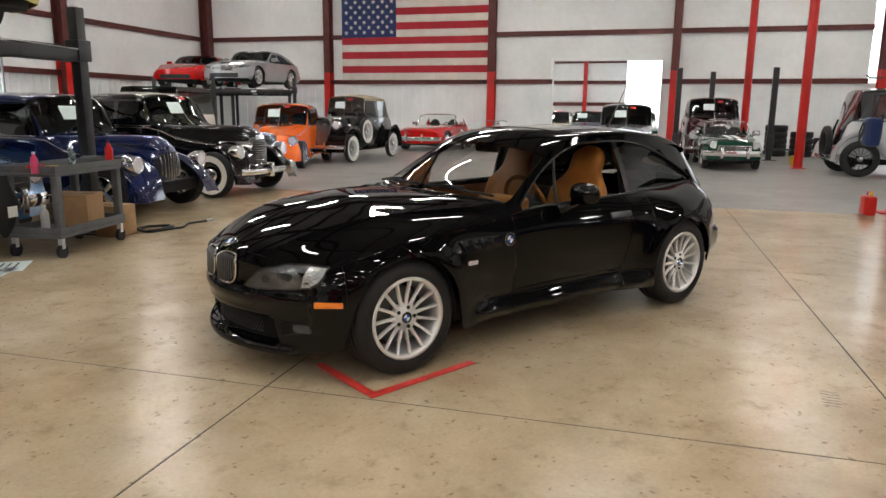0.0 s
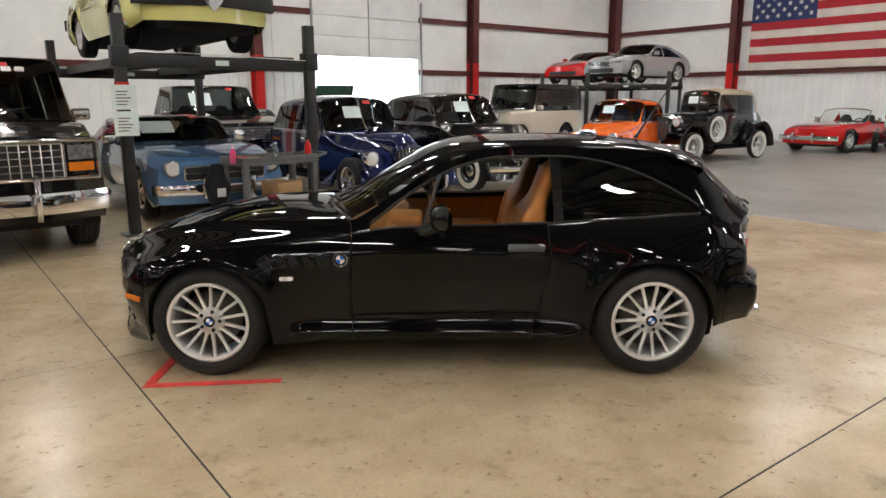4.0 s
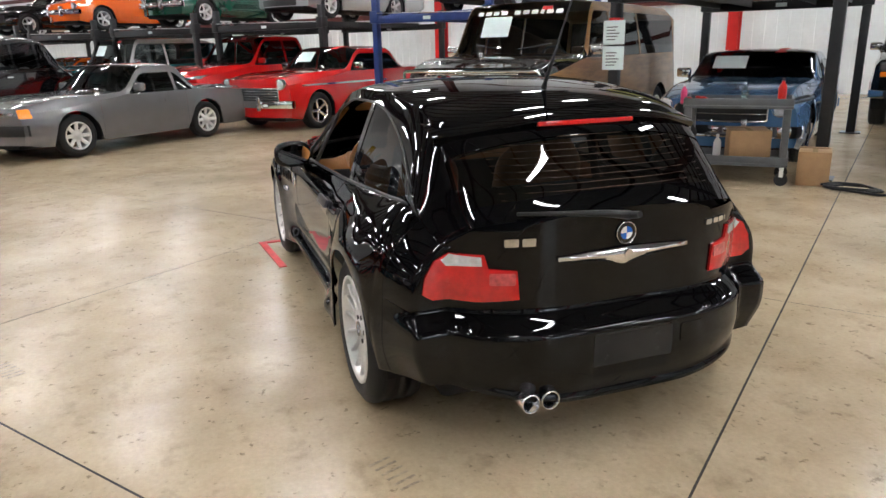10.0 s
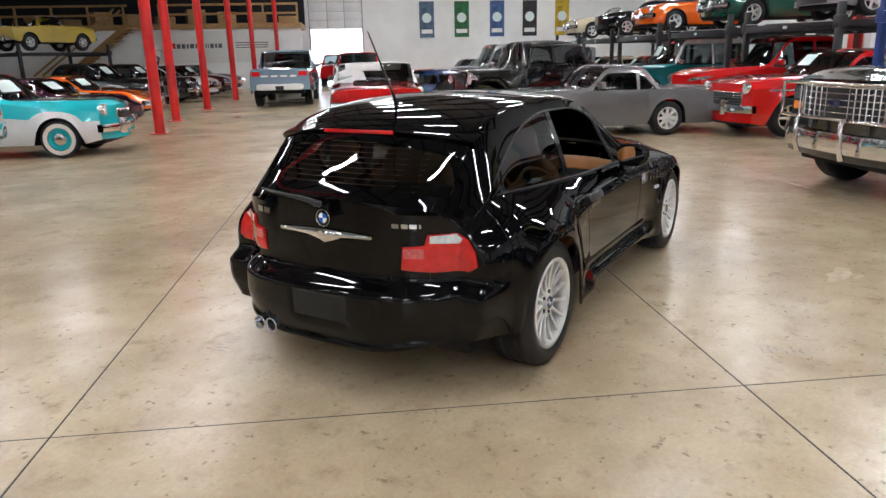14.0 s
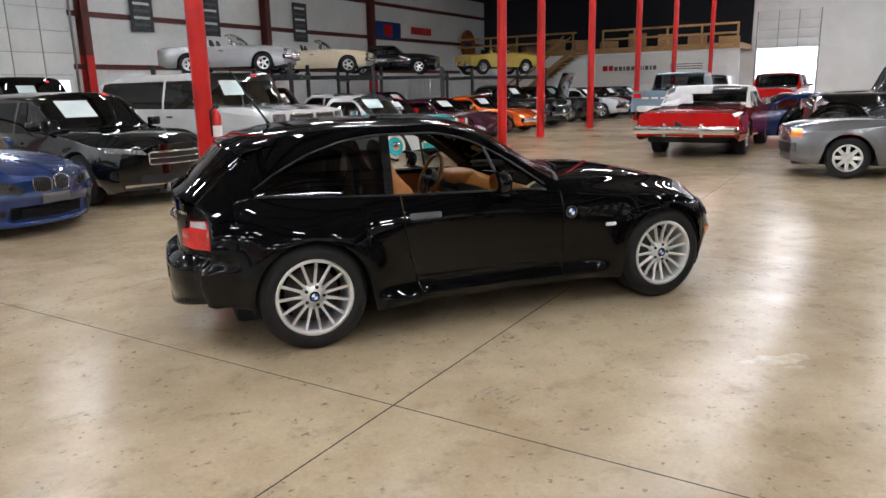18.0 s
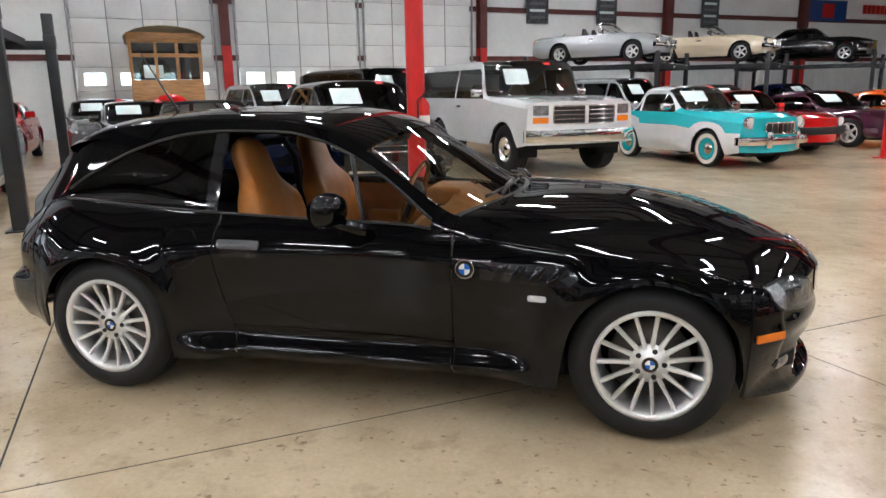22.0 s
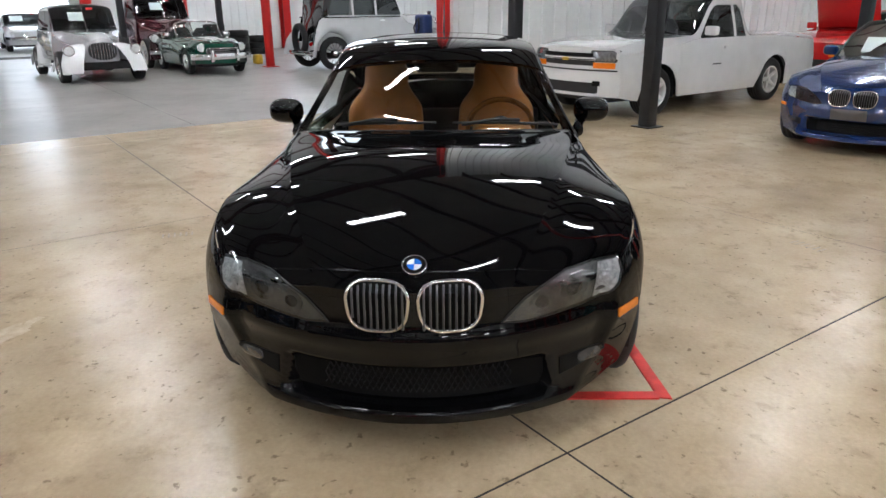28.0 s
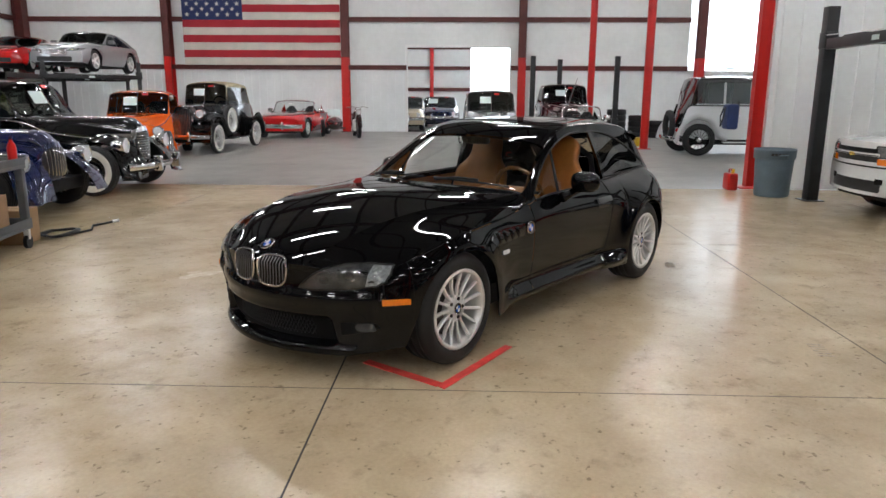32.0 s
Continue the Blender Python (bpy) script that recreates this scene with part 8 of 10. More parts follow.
auto("fifties_sedan", "black fifties sedan with a massive chrome front", at(20.4, 9.6, 0, -90), C_BLACK, L=5.0, W=1.9, H=1.55, wb=2.92, hood=1.06, nose=0.95, deck=1.02, tail=0.95, cowl=0.7, rf=0.15, rr=-0.9, bl=-1.4, R=0.35, rim=0.19, white=0.05, style="disc", bump="chrome", bumpz=0.5, lamps="round", grille=(1.3, 0.55, 0.78, 7, False, True), rimc=M_CHROME)
auto("fifties_sedan", "black fifties car with hood propped open", at(24.0, 9.6, 0, -90), C_BLACK, L=5.0, W=1.9, H=1.5, wb=2.92, hood=1.02, nose=0.92, bump="chrome", lamps="round", grille=(1.3, 0.55, 0.78, 7, False, True), style="disc", rimc=M_CHROME, hood_up=True)
for k, (u, c, lab) in enumerate(((27.6, C_WHITE, "white"), (31.0, C_MAROON, "maroon"), (34.3, C_GREYM, "grey"))):
    auto("sedan", lab + " classic sedan parked in the far row", at(u, 9.4, 0, -90), c, bump="chrome", lamps="round", grille=(1.2, 0.5, 0.7, 5, True, True))
# second row
auto("passenger_van", "black full-size wagon with tinted glass", at(4.6, 14.6, 0, -75), C_BLACK, L=5.3, W=2.0, H=1.95, wb=3.3, hood=1.25, nose=1.12, deck=1.85, tail=1.8, cowl=1.05, rf=0.60, rr=-2.2, bl=-2.5, back=True, round_=0.5, R=0.38, rim=0.22, glassm=GT, pillars=(-0.1, -1.1), kind="suv", clear=0.3, bumpz=0.55)
auto("estate_car", "silver estate car with roof rails", at(11.6, 13.2, 0, -75), C_SILV, L=4.7, W=1.82, H=1.62, wb=2.7, deck=1.5, tail=1.4, rr=-1.7, bl=-2.05, back=True, pillars=(-0.2, -1.1), lamps="slim", glassm=GT, kind="wagon")
auto("hatchback", "white compact hatchback in the second row", at(1.9, 14.8, 0, -75), C_WHITE, L=4.0, W=1.7, H=1.6, wb=2.5, deck=1.35, tail=1.2, rr=-1.3, bl=-1.75, lamps="slim")
auto("sedan", "dark grey sedan in the second row", at(7.8, 12.9, 0, -80), C_GREYM, L=4.7, lamps="slim")
auto("sports_coupe", "black open sports car", at(-1.2, 12.3, 0, -85), C_BLACK, L=4.2, W=1.75, H=1.25, wb=2.45, hood=0.88, nose=0.7, lamps="slim")
auto("sports_coupe", "dark grey sports coupe", at(-2.0, 15.2, 0, -85), C_GREYM, L=4.3, W=1.78, H=1.28, wb=2.5, hood=0.9, nose=0.7, lamps="slim")
auto("sports_coupe", "red coupe with hood propped open beside the partition", at(-4.3, 14.0, 0, -90), C_RED, hood_up=True, L=4.2, W=1.75, H=1.3)
auto("sedan", "white classic sedan in the second row", at(15.2, 13.5, 0, -80), C_WHITE, bump="chrome", lamps="round")
auto("sedan", "navy sedan in the second row", at(19.0, 14.2, 0, -80), C_NAVY, lamps="slim")

# ---- cars along the east end ----
merc, sk, sh = auto("hardtop_coupe", "grey metallic seventies hardtop coupe with black bumpers", at(8.78, -3.42, 0, 94), C_GREYM, L=4.6, W=1.79, H=1.30, wb=2.46, of=0.92, hood=0.90, nose=0.78, deck=0.90, tail=0.84, cowl=0.48, rf=0.02, rr=-0.72, bl=-1.12, R=0.31, rim=0.2, tw=0.2, style="slot", rimc=M_ALU, bump="black", bumpz=0.46, lamps="slim", round_=0.6, grille=(0.62, 0.55, 0.70, 3, True, True), pillars=(-0.62,), sign=False)
for s in (1, -1):
    part("corner_indicator", sk.side(rounded(1.86, 2.02, 0.62, 0.74, 0.02), s, off=0.01), M_AMBER, merc)
chev, sk, sh = auto("fifties_coupe", "bright red fifties two-door sedan with chrome trim", at(7.88, -7.95, 0, 90), C_RED, L=5.0, W=1.88, H=1.50, wb=2.92, of=0.85, hood=1.08, nose=0.95, deck=1.06, tail=1.02, cowl=0.72, rf=0.22, rr=-0.85, bl=-1.35, R=0.34, rim=0.22, tw=0.23, style="spoke5", rimc=M_BRIGHTALU, bump="chrome", bumpz=0.50, lamps="round", grille=(1.3, 0.55, 0.78, 4, True, True), round_=0.75, pillars=(-0.45,), seats=M_INTERIOR)
for s in (1, -1):
    part("side_trim", sk.side(spread(rounded(-0.6, 1.9, 0.805, 0.83, 0.01), 0.2), s, off=0.012), M_CHROME, chev, "chrome side spear")
    part("rear_trim_panel", sk.side(spread([(-2.3, 0.82), (-0.55, 0.80), (-2.3, 0.95)], 0.2), s, off=0.008), M_ALU, chev, "brushed silver panel")
auto("sport_utility", "bright red pickup with crew cab", at(11.4, -8.9, 0, 90), C_RED, L=5.2, W=1.95, H=1.82, wb=3.3, hood=1.18, nose=1.0, deck=1.25, tail=1.2, cowl=0.95, rf=0.35, rr=-0.85, bl=-1.15, R=0.38, rim=0.24, lamps="slim", kind="suv", clear=0.3, bumpz=0.6)
auto("off_road_truck", "teal and white off-road truck", at(15.7, -8.4, 0, 90), C_TEAL, L=4.6, W=2.0, H=1.85, wb=2.66, hood=1.2, nose=1.1, deck=1.75, tail=1.7, cowl=0.75, rf=0.3, rr=-1.7, bl=-2.0, back=True, R=0.39, rim=0.2, round_=0.3, roofc=C_WHITE, clear=0.42, bump="chrome", bumpz=0.58, kind="suv", pillars=(-0.55,))
vintage("vintage_sedan", "black thirties sedan with large whitewall tyres", at(12.6, -3.05, 0, 110), C_BLACK, L=4.4, W=1.78, H=1.85, wb=2.95, body_w=1.45, fat=0.35, R=0.40, rim=0.25, tw=0.14, white=0.07, style="disc", rimc=C_BLACK, upright=1.0, hood=1.22, nose_w=0.55, spare=False, pillars=(-0.35, -0.95), sign=False)
auto("off_road_truck", "grey full-size off-road truck", at(17.0, -3.3, 0, 92), C_GREYM, L=5.0, W=2.0, H=1.85, wb=2.9, hood=1.22, nose=1.12, deck=1.75, tail=1.7, cowl=0.8, rf=0.35, rr=-1.8, bl=-2.2, back=True, R=0.39, rim=0.2, round_=0.3, clear=0.42, bump="chrome", bumpz=0.58, kind="suv")
auto("sports_coupe", "mid blue small sports car", at(15.0, -0.7, 0, 100), C_BLUE, L=3.9, W=1.6, H=1.2, wb=2.3, hood=0.85, nose=0.68, lamps="round")
rw, sk, sh = auto("personal_coupe", "red seventies coupe with white vinyl roof and chrome bumper", at(12.8, 0.62, 0, 0), C_RED, L=5.4, W=1.96, H=1.42, wb=2.95, of=1.0, hood=1.0, nose=0.85, deck=0.98, tail=0.92, cowl=0.75, rf=0.1, rr=-0.9, bl=-1.35, R=0.36, rim=0.2, tw=0.26, clear=0.34, bump="chrome", bumpz=0.56, lamps="round", roofc=M_WHITEP, round_=0.5, style="spoke5", rimc=M_BRIGHTALU, pillars=(-0.5,))
part("tail_bar", sk.rear(rounded(-0.88, 0.88, 0.44, 0.475, 0.01), off=0.02), M_CHROME, rw)
part("bumper_face", mb(-3.10, -2.98, -0.97, 0.97, 0.50, 0.66, bev=0.035, seg=3), M_CHROME, rw, "broad chrome rear bumper")
part("roof_header", sk.rear(spread(rounded(-0.66, 0.66, 1.235, 1.390, 0.03), 0.06), off=0.012, thick=0.01), M_WHITEP, rw, "white vinyl roof edge")
for s in (1, -1):
    part("vinyl_pillar", sk.side(spread([(-1.50, 0.985), (-0.98, 0.975), (-0.80, 1.30), (-1.02, 1.345)], 0.06), s, off=0.010, thick=0.006), M_WHITEP, rw, "white vinyl roof pillar")
bp, sk, sh = auto("pickup_truck", "pale grey-blue pickup truck with white rear bumper", at(22.3, 3.6, 0, 0), paint("grey_blue", (0.20, 0.29, 0.38)), L=5.3, W=2.0, H=1.86, wb=3.3, hood=1.25, nose=1.15, deck=1.27, tail=1.25, cowl=1.15, rf=0.75, rr=-0.25, bl=-0.45, R=0.40, rim=0.2, tw=0.26, clear=0.45, bump="none", round_=0.3, kind="truck", category="truck")
bumper(bp, -2.90, 1.95, 0.66, h=0.2, material=M_WHITEP, s=-1, name="rear_bumper")
x_ = -0.55
for wd in (0.2, 0.22, 0.22, 0.24):
    part("tailgate_letter", sk.rear(rounded(x_, x_ + wd, 0.98, 1.04, 0.01), off=0.01), M_WHITEP, bp, "white raised tailgate bar")
    x_ += wd + 0.09
for u, v, c, lab in ((27.6, 1.0, C_RED, "red"), (33.4, 1.3, C_MAROON, "maroon"), (28.6, 3.9, C_NAVY, "navy"), (38.0, 2.2, C_RED, "dark red")):
    auto("pickup_truck", lab + " pickup truck in the far aisle", at(u, v, 0, 0), c, L=5.2, W=1.95, H=1.8, wb=3.2, hood=1.22, nose=1.1, deck=1.24, tail=1.2, cowl=1.1, rf=0.7, rr=-0.3, bl=-0.5, R=0.38, clear=0.4, bump="chrome", bumpz=0.6, category="truck")
for u, v, c, lab in ((20.6, -4.0, C_SILV, "silver"), (23.8, -4.2, C_WHITE, "white"), (27.0, -4.4, C_BLUE, "blue"), (31.5, -4.4, C_BLACK, "black"), (20.0, -9.2, C_ORANGE, "orange"), (24.0, -9.2, C_CREAM, "cream"), (28.0, -9.2, C_BLACK, "black")):
    auto("sedan", lab + " classic car in the far row", at(u, v, 0, 90), c, bump="chrome", lamps="round", grille=(1.1, 0.5, 0.7, 4, True, True))

# ---- cars on the lifts ----
Z2 = 2.12
alfa, sk, sh = auto("spider_car", "pale yellow Italian sports car raised on a lift", at(-0.25, -6.6, Z2, 90), C_YELL, L=4.2, W=1.63, H=1.28, wb=2.25, of=0.95, hood=0.88, nose=0.70, deck=0.88, tail=0.8, cowl=0.45, rf=0.05, rr=-0.6, bl=-0.9, R=0.30, rim=0.18, lamps="none", bump="black", bumpz=0.50, sign=False, round_=1.2)
for s in (1, -1):
    lamp_round(alfa, (1.90, s * 0.56, 0.70), 0.085, ring=C_YELL)
    part("indicator", sk.front(rounded(s * 0.52 - 0.13, s * 0.52 + 0.13, 0.50, 0.56, 0.015), off=0.02), M_AMBER, alfa)
part("shield_grille", sk.front([(0, 0.36), (0.10, 0.48), (0.13, 0.60), (0, 0.62), (-0.13, 0.60), (-0.10, 0.48)][::-1], off=0.05), M_CHROME, alfa)
auto("grand_tourer", "silver modern coupe raised on a lift", at(-18.2, -12.5, Z2, 1), C_SILV, L=4.05, W=1.77, H=1.3, wb=2.4, hood=0.9, nose=0.72, deck=1.05, tail=0.85, rr=-0.6, bl=-1.5, cowl=0.6, rf=0.1, lamps="slim", R=0.33, rim=0.23, grille=(0.8, 0.5, 0.64, 4, True, True), sign=False)
auto("sports_coupe", "red sports coupe raised on a lift", at(-18.9, -15.3, Z2, 12), C_RED, L=4.6, W=1.85, H=1.22, wb=2.46, hood=0.86, nose=0.62, deck=0.95, tail=0.88, cowl=0.6, rf=0.0, rr=-0.6, bl=-1.5, lamps="none", sign=False)
for u, v, r, c, L_, op, lab in ((13.0, 16.4, -60, C_SILV, 4.4, True, "silver open sports car"), (17.3, 16.3, -60, C_CREAM, 4.3, True, "cream amphibious convertible"), (22.2, 16.3, -60, C_BLACK, 4.7, False, "black coupe"),
                              (9.9, -10.6, 90, C_SILV, 4.7, False, "silver sedan"), (14.0, -10.4, 90, C_GREEN, 4.0, True, "green convertible"), (18.2, -10.2, 90, C_ORANGE, 3.9, True, "orange-red convertible"), (22.3, -10.2, 90, C_BLACK, 4.6, False, "black coupe"), (26.3, -10.2, 90, C_CREAM, 4.5, True, "cream roadster"), (5.4, -11.2, 90, C_GREYM, 4.6, False, "grey sedan")):
    auto("lifted_car", lab + " raised on a lift", at(u, v, Z2, r), c, L=L_, W=1.72, H=1.28, wb=2.5, hood=0.92, nose=0.74, deck=0.92, tail=0.86, cowl=0.6, rf=0.1, rr=-0.75, bl=-1.25, open_top=op, lamps="slim" if not op else "round", sign=False, bump="body" if not op else "chrome")
auto("jeep", "yellow open jeep raised on a lift", at(29.5, 14.8, Z2, -30), paint("golden_yellow", (0.60, 0.44, 0.07)), L=4.2, W=1.75, H=1.5, wb=2.6, hood=1.1, nose=1.0, deck=1.05, tail=1.0, cowl=0.5, rf=0.3, rr=-0.7, bl=-0.9, open_top=True, bump="chrome", round_=0.4, clear=0.35, R=0.36)

# ---- floor tape ----
tape = thing("floor_tape", Matrix(), "red adhesive tape corner mark stuck on the floor", "tape")
for hi, pts in ((0.005, [(1.555, 0.975), (0.82, 0.905), (0.825, 0.855), (1.545, 0.922)]), (0.0065, [(1.555, 0.925), (1.567, 0.40), (1.515, 0.40), (1.503, 0.925)])):
    bm = bmesh.new()
    lo_, up_ = [bm.verts.new((x, y, 0.0005)) for x, y in pts], [bm.verts.new((x, y, hi)) for x, y in pts]
    bm.faces.new(up_)
    for a in range(4):
        bm.faces.new((lo_[a], lo_[(a + 1) % 4], up_[(a + 1) % 4], up_[a]))
    bmesh.ops.recalc_face_normals(bm, faces=bm.faces[:])
    part("tape_strip", bm, M_TAPE, tape, flat=True)

# ---- flag ----
FU = U0 + 0.14
flag = thing("flag", at(FU, -8.17, 2.60, 90), "large striped flag with white stars hung flat on the wall", "flag")
FW, FH = 6.25, 3.72
cloth = [mat("flag_red", (0.42, 0.022, 0.035), 0.8, vary=0.08, scale=2), mat("flag_white", (0.66, 0.63, 0.57), 0.8, vary=0.06, scale=2)]
navy = mat("flag_blue", (0.025, 0.04, 0.13), 0.8, vary=0.08, scale=2)


def ripple(x, z):
    return 0.02 * math.sin(1.7 * x + 0.8 * z) + 0.012 * math.sin(5.1 * x)


for k in range(13):
    z0, z1 = FH * k / 13, FH * (k + 1) / 13
    rows = [[(-FW / 2 + FW * i / 40, -ripple(-FW / 2 + FW * i / 40, z0 + (z1 - z0) * q / 2) - 0.03, z0 + (z1 - z0) * q / 2) for i in range(41)] for q in range(3)]
    bm = bmesh.new()
    sheet(bm, rows)
    part("stripe", bm, cloth[1 if k % 2 == 0 else 0], flag)
cw, ch = FW * 0.385, FH * 7 / 13
rows = [[(-FW / 2 + cw * i / 16, -ripple(-FW / 2 + cw * i / 16, FH - ch + ch * q / 8) - 0.036, FH - ch + ch * q / 8) for i in range(17)] for q in range(9)]
bm = bmesh.new()
sheet(bm, rows)
part("canton", bm, navy, flag, "dark blue star field")
star = None
for r in range(9):
    for c in range(6 if r % 2 == 0 else 5):
        x = -FW / 2 + cw * ((2 * c + 1 + r % 2) / 12)
        z = FH - ch * (r + 1) / 10
        m = pose(x, -ripple(x, z) - 0.044, z)
        if star is None:
            bm = bmesh.new()
            bm.faces.new([bm.verts.new(((0.10 if k % 2 == 0 else 0.04) * math.sin(k * math.pi / 5), 0, (0.10 if k % 2 == 0 else 0.04) * math.cos(k * math.pi / 5))) for k in range(10)])
            star = part("star", bm, cloth[1], flag, m=m)
        else:
            shared("star", star.data, flag, m)


# ---- lifts ----
def four_post(name, label, m, W, L, deck=2.05, color=None, post=0.12, tall=2.45, ramps=False, notices=False):
    """A four-post car lift: posts, cross beams, two runways; x along the runways, its middle at 0."""
    c = color or M_DARKSTEEL
    l = tagged(thing(name, m), label, "car lift", "car lifts")
    for x in (-L / 2, L / 2):
        for y in (-W / 2, W / 2):
            p = part("post", mb(x - post / 2, x + post / 2, y - post / 2, y + post / 2, 0.012, tall, bev=0.008), c, l)
            part("post_foot", mb(x - 0.14, x + 0.14, y - 0.14, y + 0.14, 0, 0.012), c, l)
            part("lock_box", mb(x - 0.09, x + 0.09, y - 0.09, y + 0.09, deck - 0.16, deck + 0.06, bev=0.01), c, l)
        part("cross_beam", mb(x - 0.07, x + 0.07, -W / 2, W / 2, deck - 0.17, deck - 0.03, bev=0.006), c, l)
        part("warning_label", mb(x + 0.0705, x + 0.072, -0.1, 0.06, deck - 0.13, deck - 0.07), M_PAPER, l)
    for s in (1, -1):
        bm = bmesh.new()
        box(bm, -L / 2 + 0.02, L / 2 - 0.02, s * 0.70 - 0.25, s * 0.70 + 0.25, deck - 0.045, deck)
        for e in (-0.25, 0.23):
            box(bm, -L / 2 + 0.021, L / 2 - 0.021, s * 0.70 + e, s * 0.70 + e + 0.02, deck - 0.12, deck - 0.044)
        part("runway", bm, c, l, flat=True)
        if ramps:
            part("ramp", mb(0, 0.9, s * 0.70 - 0.24, s * 0.70 + 0.24, -0.012, 0.012, bev=0.004, m=pose(L / 2 + 0.05, 0, 0.16, 0, 10, 0)), M_YELLOW, l, "yellow drive-on ramp")
    part("cable", tube(bmesh.new(), [(L / 2 + 0.08, -W / 2, deck + 0.02), (L / 2 + 0.08, W / 2, deck - 0.04)], 0.006, 5), M_ALU, l)
    if notices:
        for y in (W / 2,):
            part("red_band", mb(L / 2 - post / 2 - 0.004, L / 2 + post / 2 + 0.004, -y - post / 2 - 0.004, -y + post / 2 + 0.004, 1.50, 1.72), M_RED, l)
            for z in (1.13, 1.42):
                part("notice", mb(L / 2 + post / 2 + 0.004, L / 2 + post / 2 + 0.007, -y - 0.13, -y + 0.13, z, z + 0.27), M_PAPER, l, "white printed notice")
                for q in range(5):
                    part("notice_line", mb(L / 2 + post / 2 + 0.0075, L / 2 + post / 2 + 0.009, -y - 0.09, -y + 0.02 + 0.07 * ((q * 7) % 3) / 3, z + 0.05 + 0.035 * q, z + 0.062 + 0.035 * q), M_INK, l)
    return l


four_post("car_lift", "black four-post lift with paper notices on a post", at(-0.46, -7.05, 0, 90), 2.30, 4.35, notices=True)
four_post("car_lift", "dark four-post lift around a white pickup", at(-3.80, 7.55, 0, -90), 2.59, 5.2, deck=2.28, tall=2.68, post=0.16)
for u, v, r in ((-18.2, -12.5, 30), (-18.9, -15.3, 30), (13.0, 16.4, -60), (17.3, 16.3, -60), (22.2, 16.3, -60), (29.5, 14.8, -30)):
    four_post("car_lift", "black four-post lift holding a parked car", at(u, v, 0, r), 2.6, 4.5, tall=2.4)
four_post("car_lift", "blue four-post lift with yellow drive-on ramps", at(5.1, -10.0, 0, 90), 2.45, 5.0, color=M_BLUESTEEL, tall=2.9, ramps=True)
for u in (9.9, 14.0, 18.2, 22.3, 26.3):
    four_post("car_lift", "black four-post lift holding a parked car", at(u, -10.4, 0, 90), 3.3, 4.6, tall=2.35)
for u, v in ((-18.0, 2.06), (-18.0, 4.74), (-20.2, 3.2)):
    p = tagged(thing("lift_post", at(u, v)), "slim black two-post lift column by the doorway", "lift post", "lift posts")
    part("mast", mb(-0.07, 0.07, -0.08, 0.08, 0.012, 2.7, bev=0.01), M_DARKSTEEL, p)
    part("foot_plate", mb(-0.2, 0.2, -0.2, 0.2, 0, 0.012), M_DARKSTEEL, p)
    part("carriage", mb(-0.10, 0.10, -0.10, 0.10, 0.25, 0.75, bev=0.01), M_DARKSTEEL, p)
    part("arm", mb(-0.05, 0.05, 0.1, 0.75, 0.28, 0.34, bev=0.01, m=pose(0, 0, 0, 0, 0, 30)), M_DARKSTEEL, p)

# ---- tool cart and clutter by it ----
M_CART = mat("grey_cart_plastic", (0.095, 0.10, 0.105), 0.55, vary=0.12, scale=8, bump=0.06, bscale=120)
cart = thing("tool_cart", at(-0.82, -4.45, 0, 8), "grey plastic two-shelf service cart loaded with tools", "cart")
for z in (0.22, 0.80):
    bm = mb(-0.52, 0.52, -0.28, 0.28, z - 0.03, z, bev=0.006)
    part("shelf", bm, M_CART, cart)
    for y in (-0.28, 0.26):
        part("shelf_rim", mb(-0.52, 0.52, y, y + 0.02, z + 0.001, z + 0.07, bev=0.005), M_CART, cart)
    for x in (-0.52, 0.50):
        part("shelf_end", mb(x, x + 0.02, -0.259, 0.259, z + 0.001, z + 0.07, bev=0.005), M_CART, cart)
for x in (-0.47, 0.47):
    for y in (-0.24, 0.24):
        part("leg", mb(x - 0.035, x + 0.035, y - 0.035, y + 0.035, 0.221, 0.769, bev=0.01), M_CART, cart)
        w = part("caster", rod(bmesh.new(), (x, y - 0.018, 0.065), (x, y + 0.018, 0.065), 0.065, n=20), M_RUBBER, cart, "swivel caster")
        part("caster_fork", mb(x - 0.02, x + 0.02, y - 0.026, y + 0.026, 0.09, 0.19, bev=0.005), M_ALU, cart)
part("handle", tube(bmesh.new(), [(-0.52, -0.24, 0.83), (-0.66, -0.24, 0.87), (-0.68, 0, 0.87), (-0.66, 0.24, 0.87), (-0.52, 0.24, 0.83)], 0.016, 8), M_CART, cart)


def carton(name, m, a, b, c, label):
    o = thing(name, m, label, "box")
    part("carton_body", mb(-a / 2, a / 2, -b / 2, b / 2, 0, c, bev=0.004), M_CARD, o)
    part("flap", mb(-a / 2, a / 2, -b / 2 - 0.10, -b / 2 + 0.01, c + 0.001, c + 0.006, m=pose(0, 0, 0, 0, 0, 0)), M_CARD, o)
    part("print", mb(-a * 0.25, a * 0.25, -b / 2 - 0.002, -b / 2 - 0.0005, c * 0.4, c * 0.6), M_INK, o)
    part("sealing_tape", mb(-0.025, 0.025, -b / 2 + 0.012, b / 2, c + 0.0005, c + 0.002), mat("packing_tape", (0.45, 0.33, 0.18), 0.25), o)
    return o


carton("cardboard_box", at(-0.95, -4.42, 0.221, 20), 0.40, 0.30, 0.32, "open brown cardboard box on the cart shelf")
carton("cardboard_box", at(-1.58, -4.55, 0.0, 5), 0.30, 0.30, 0.34, "brown cardboard box on the floor beside the cart")


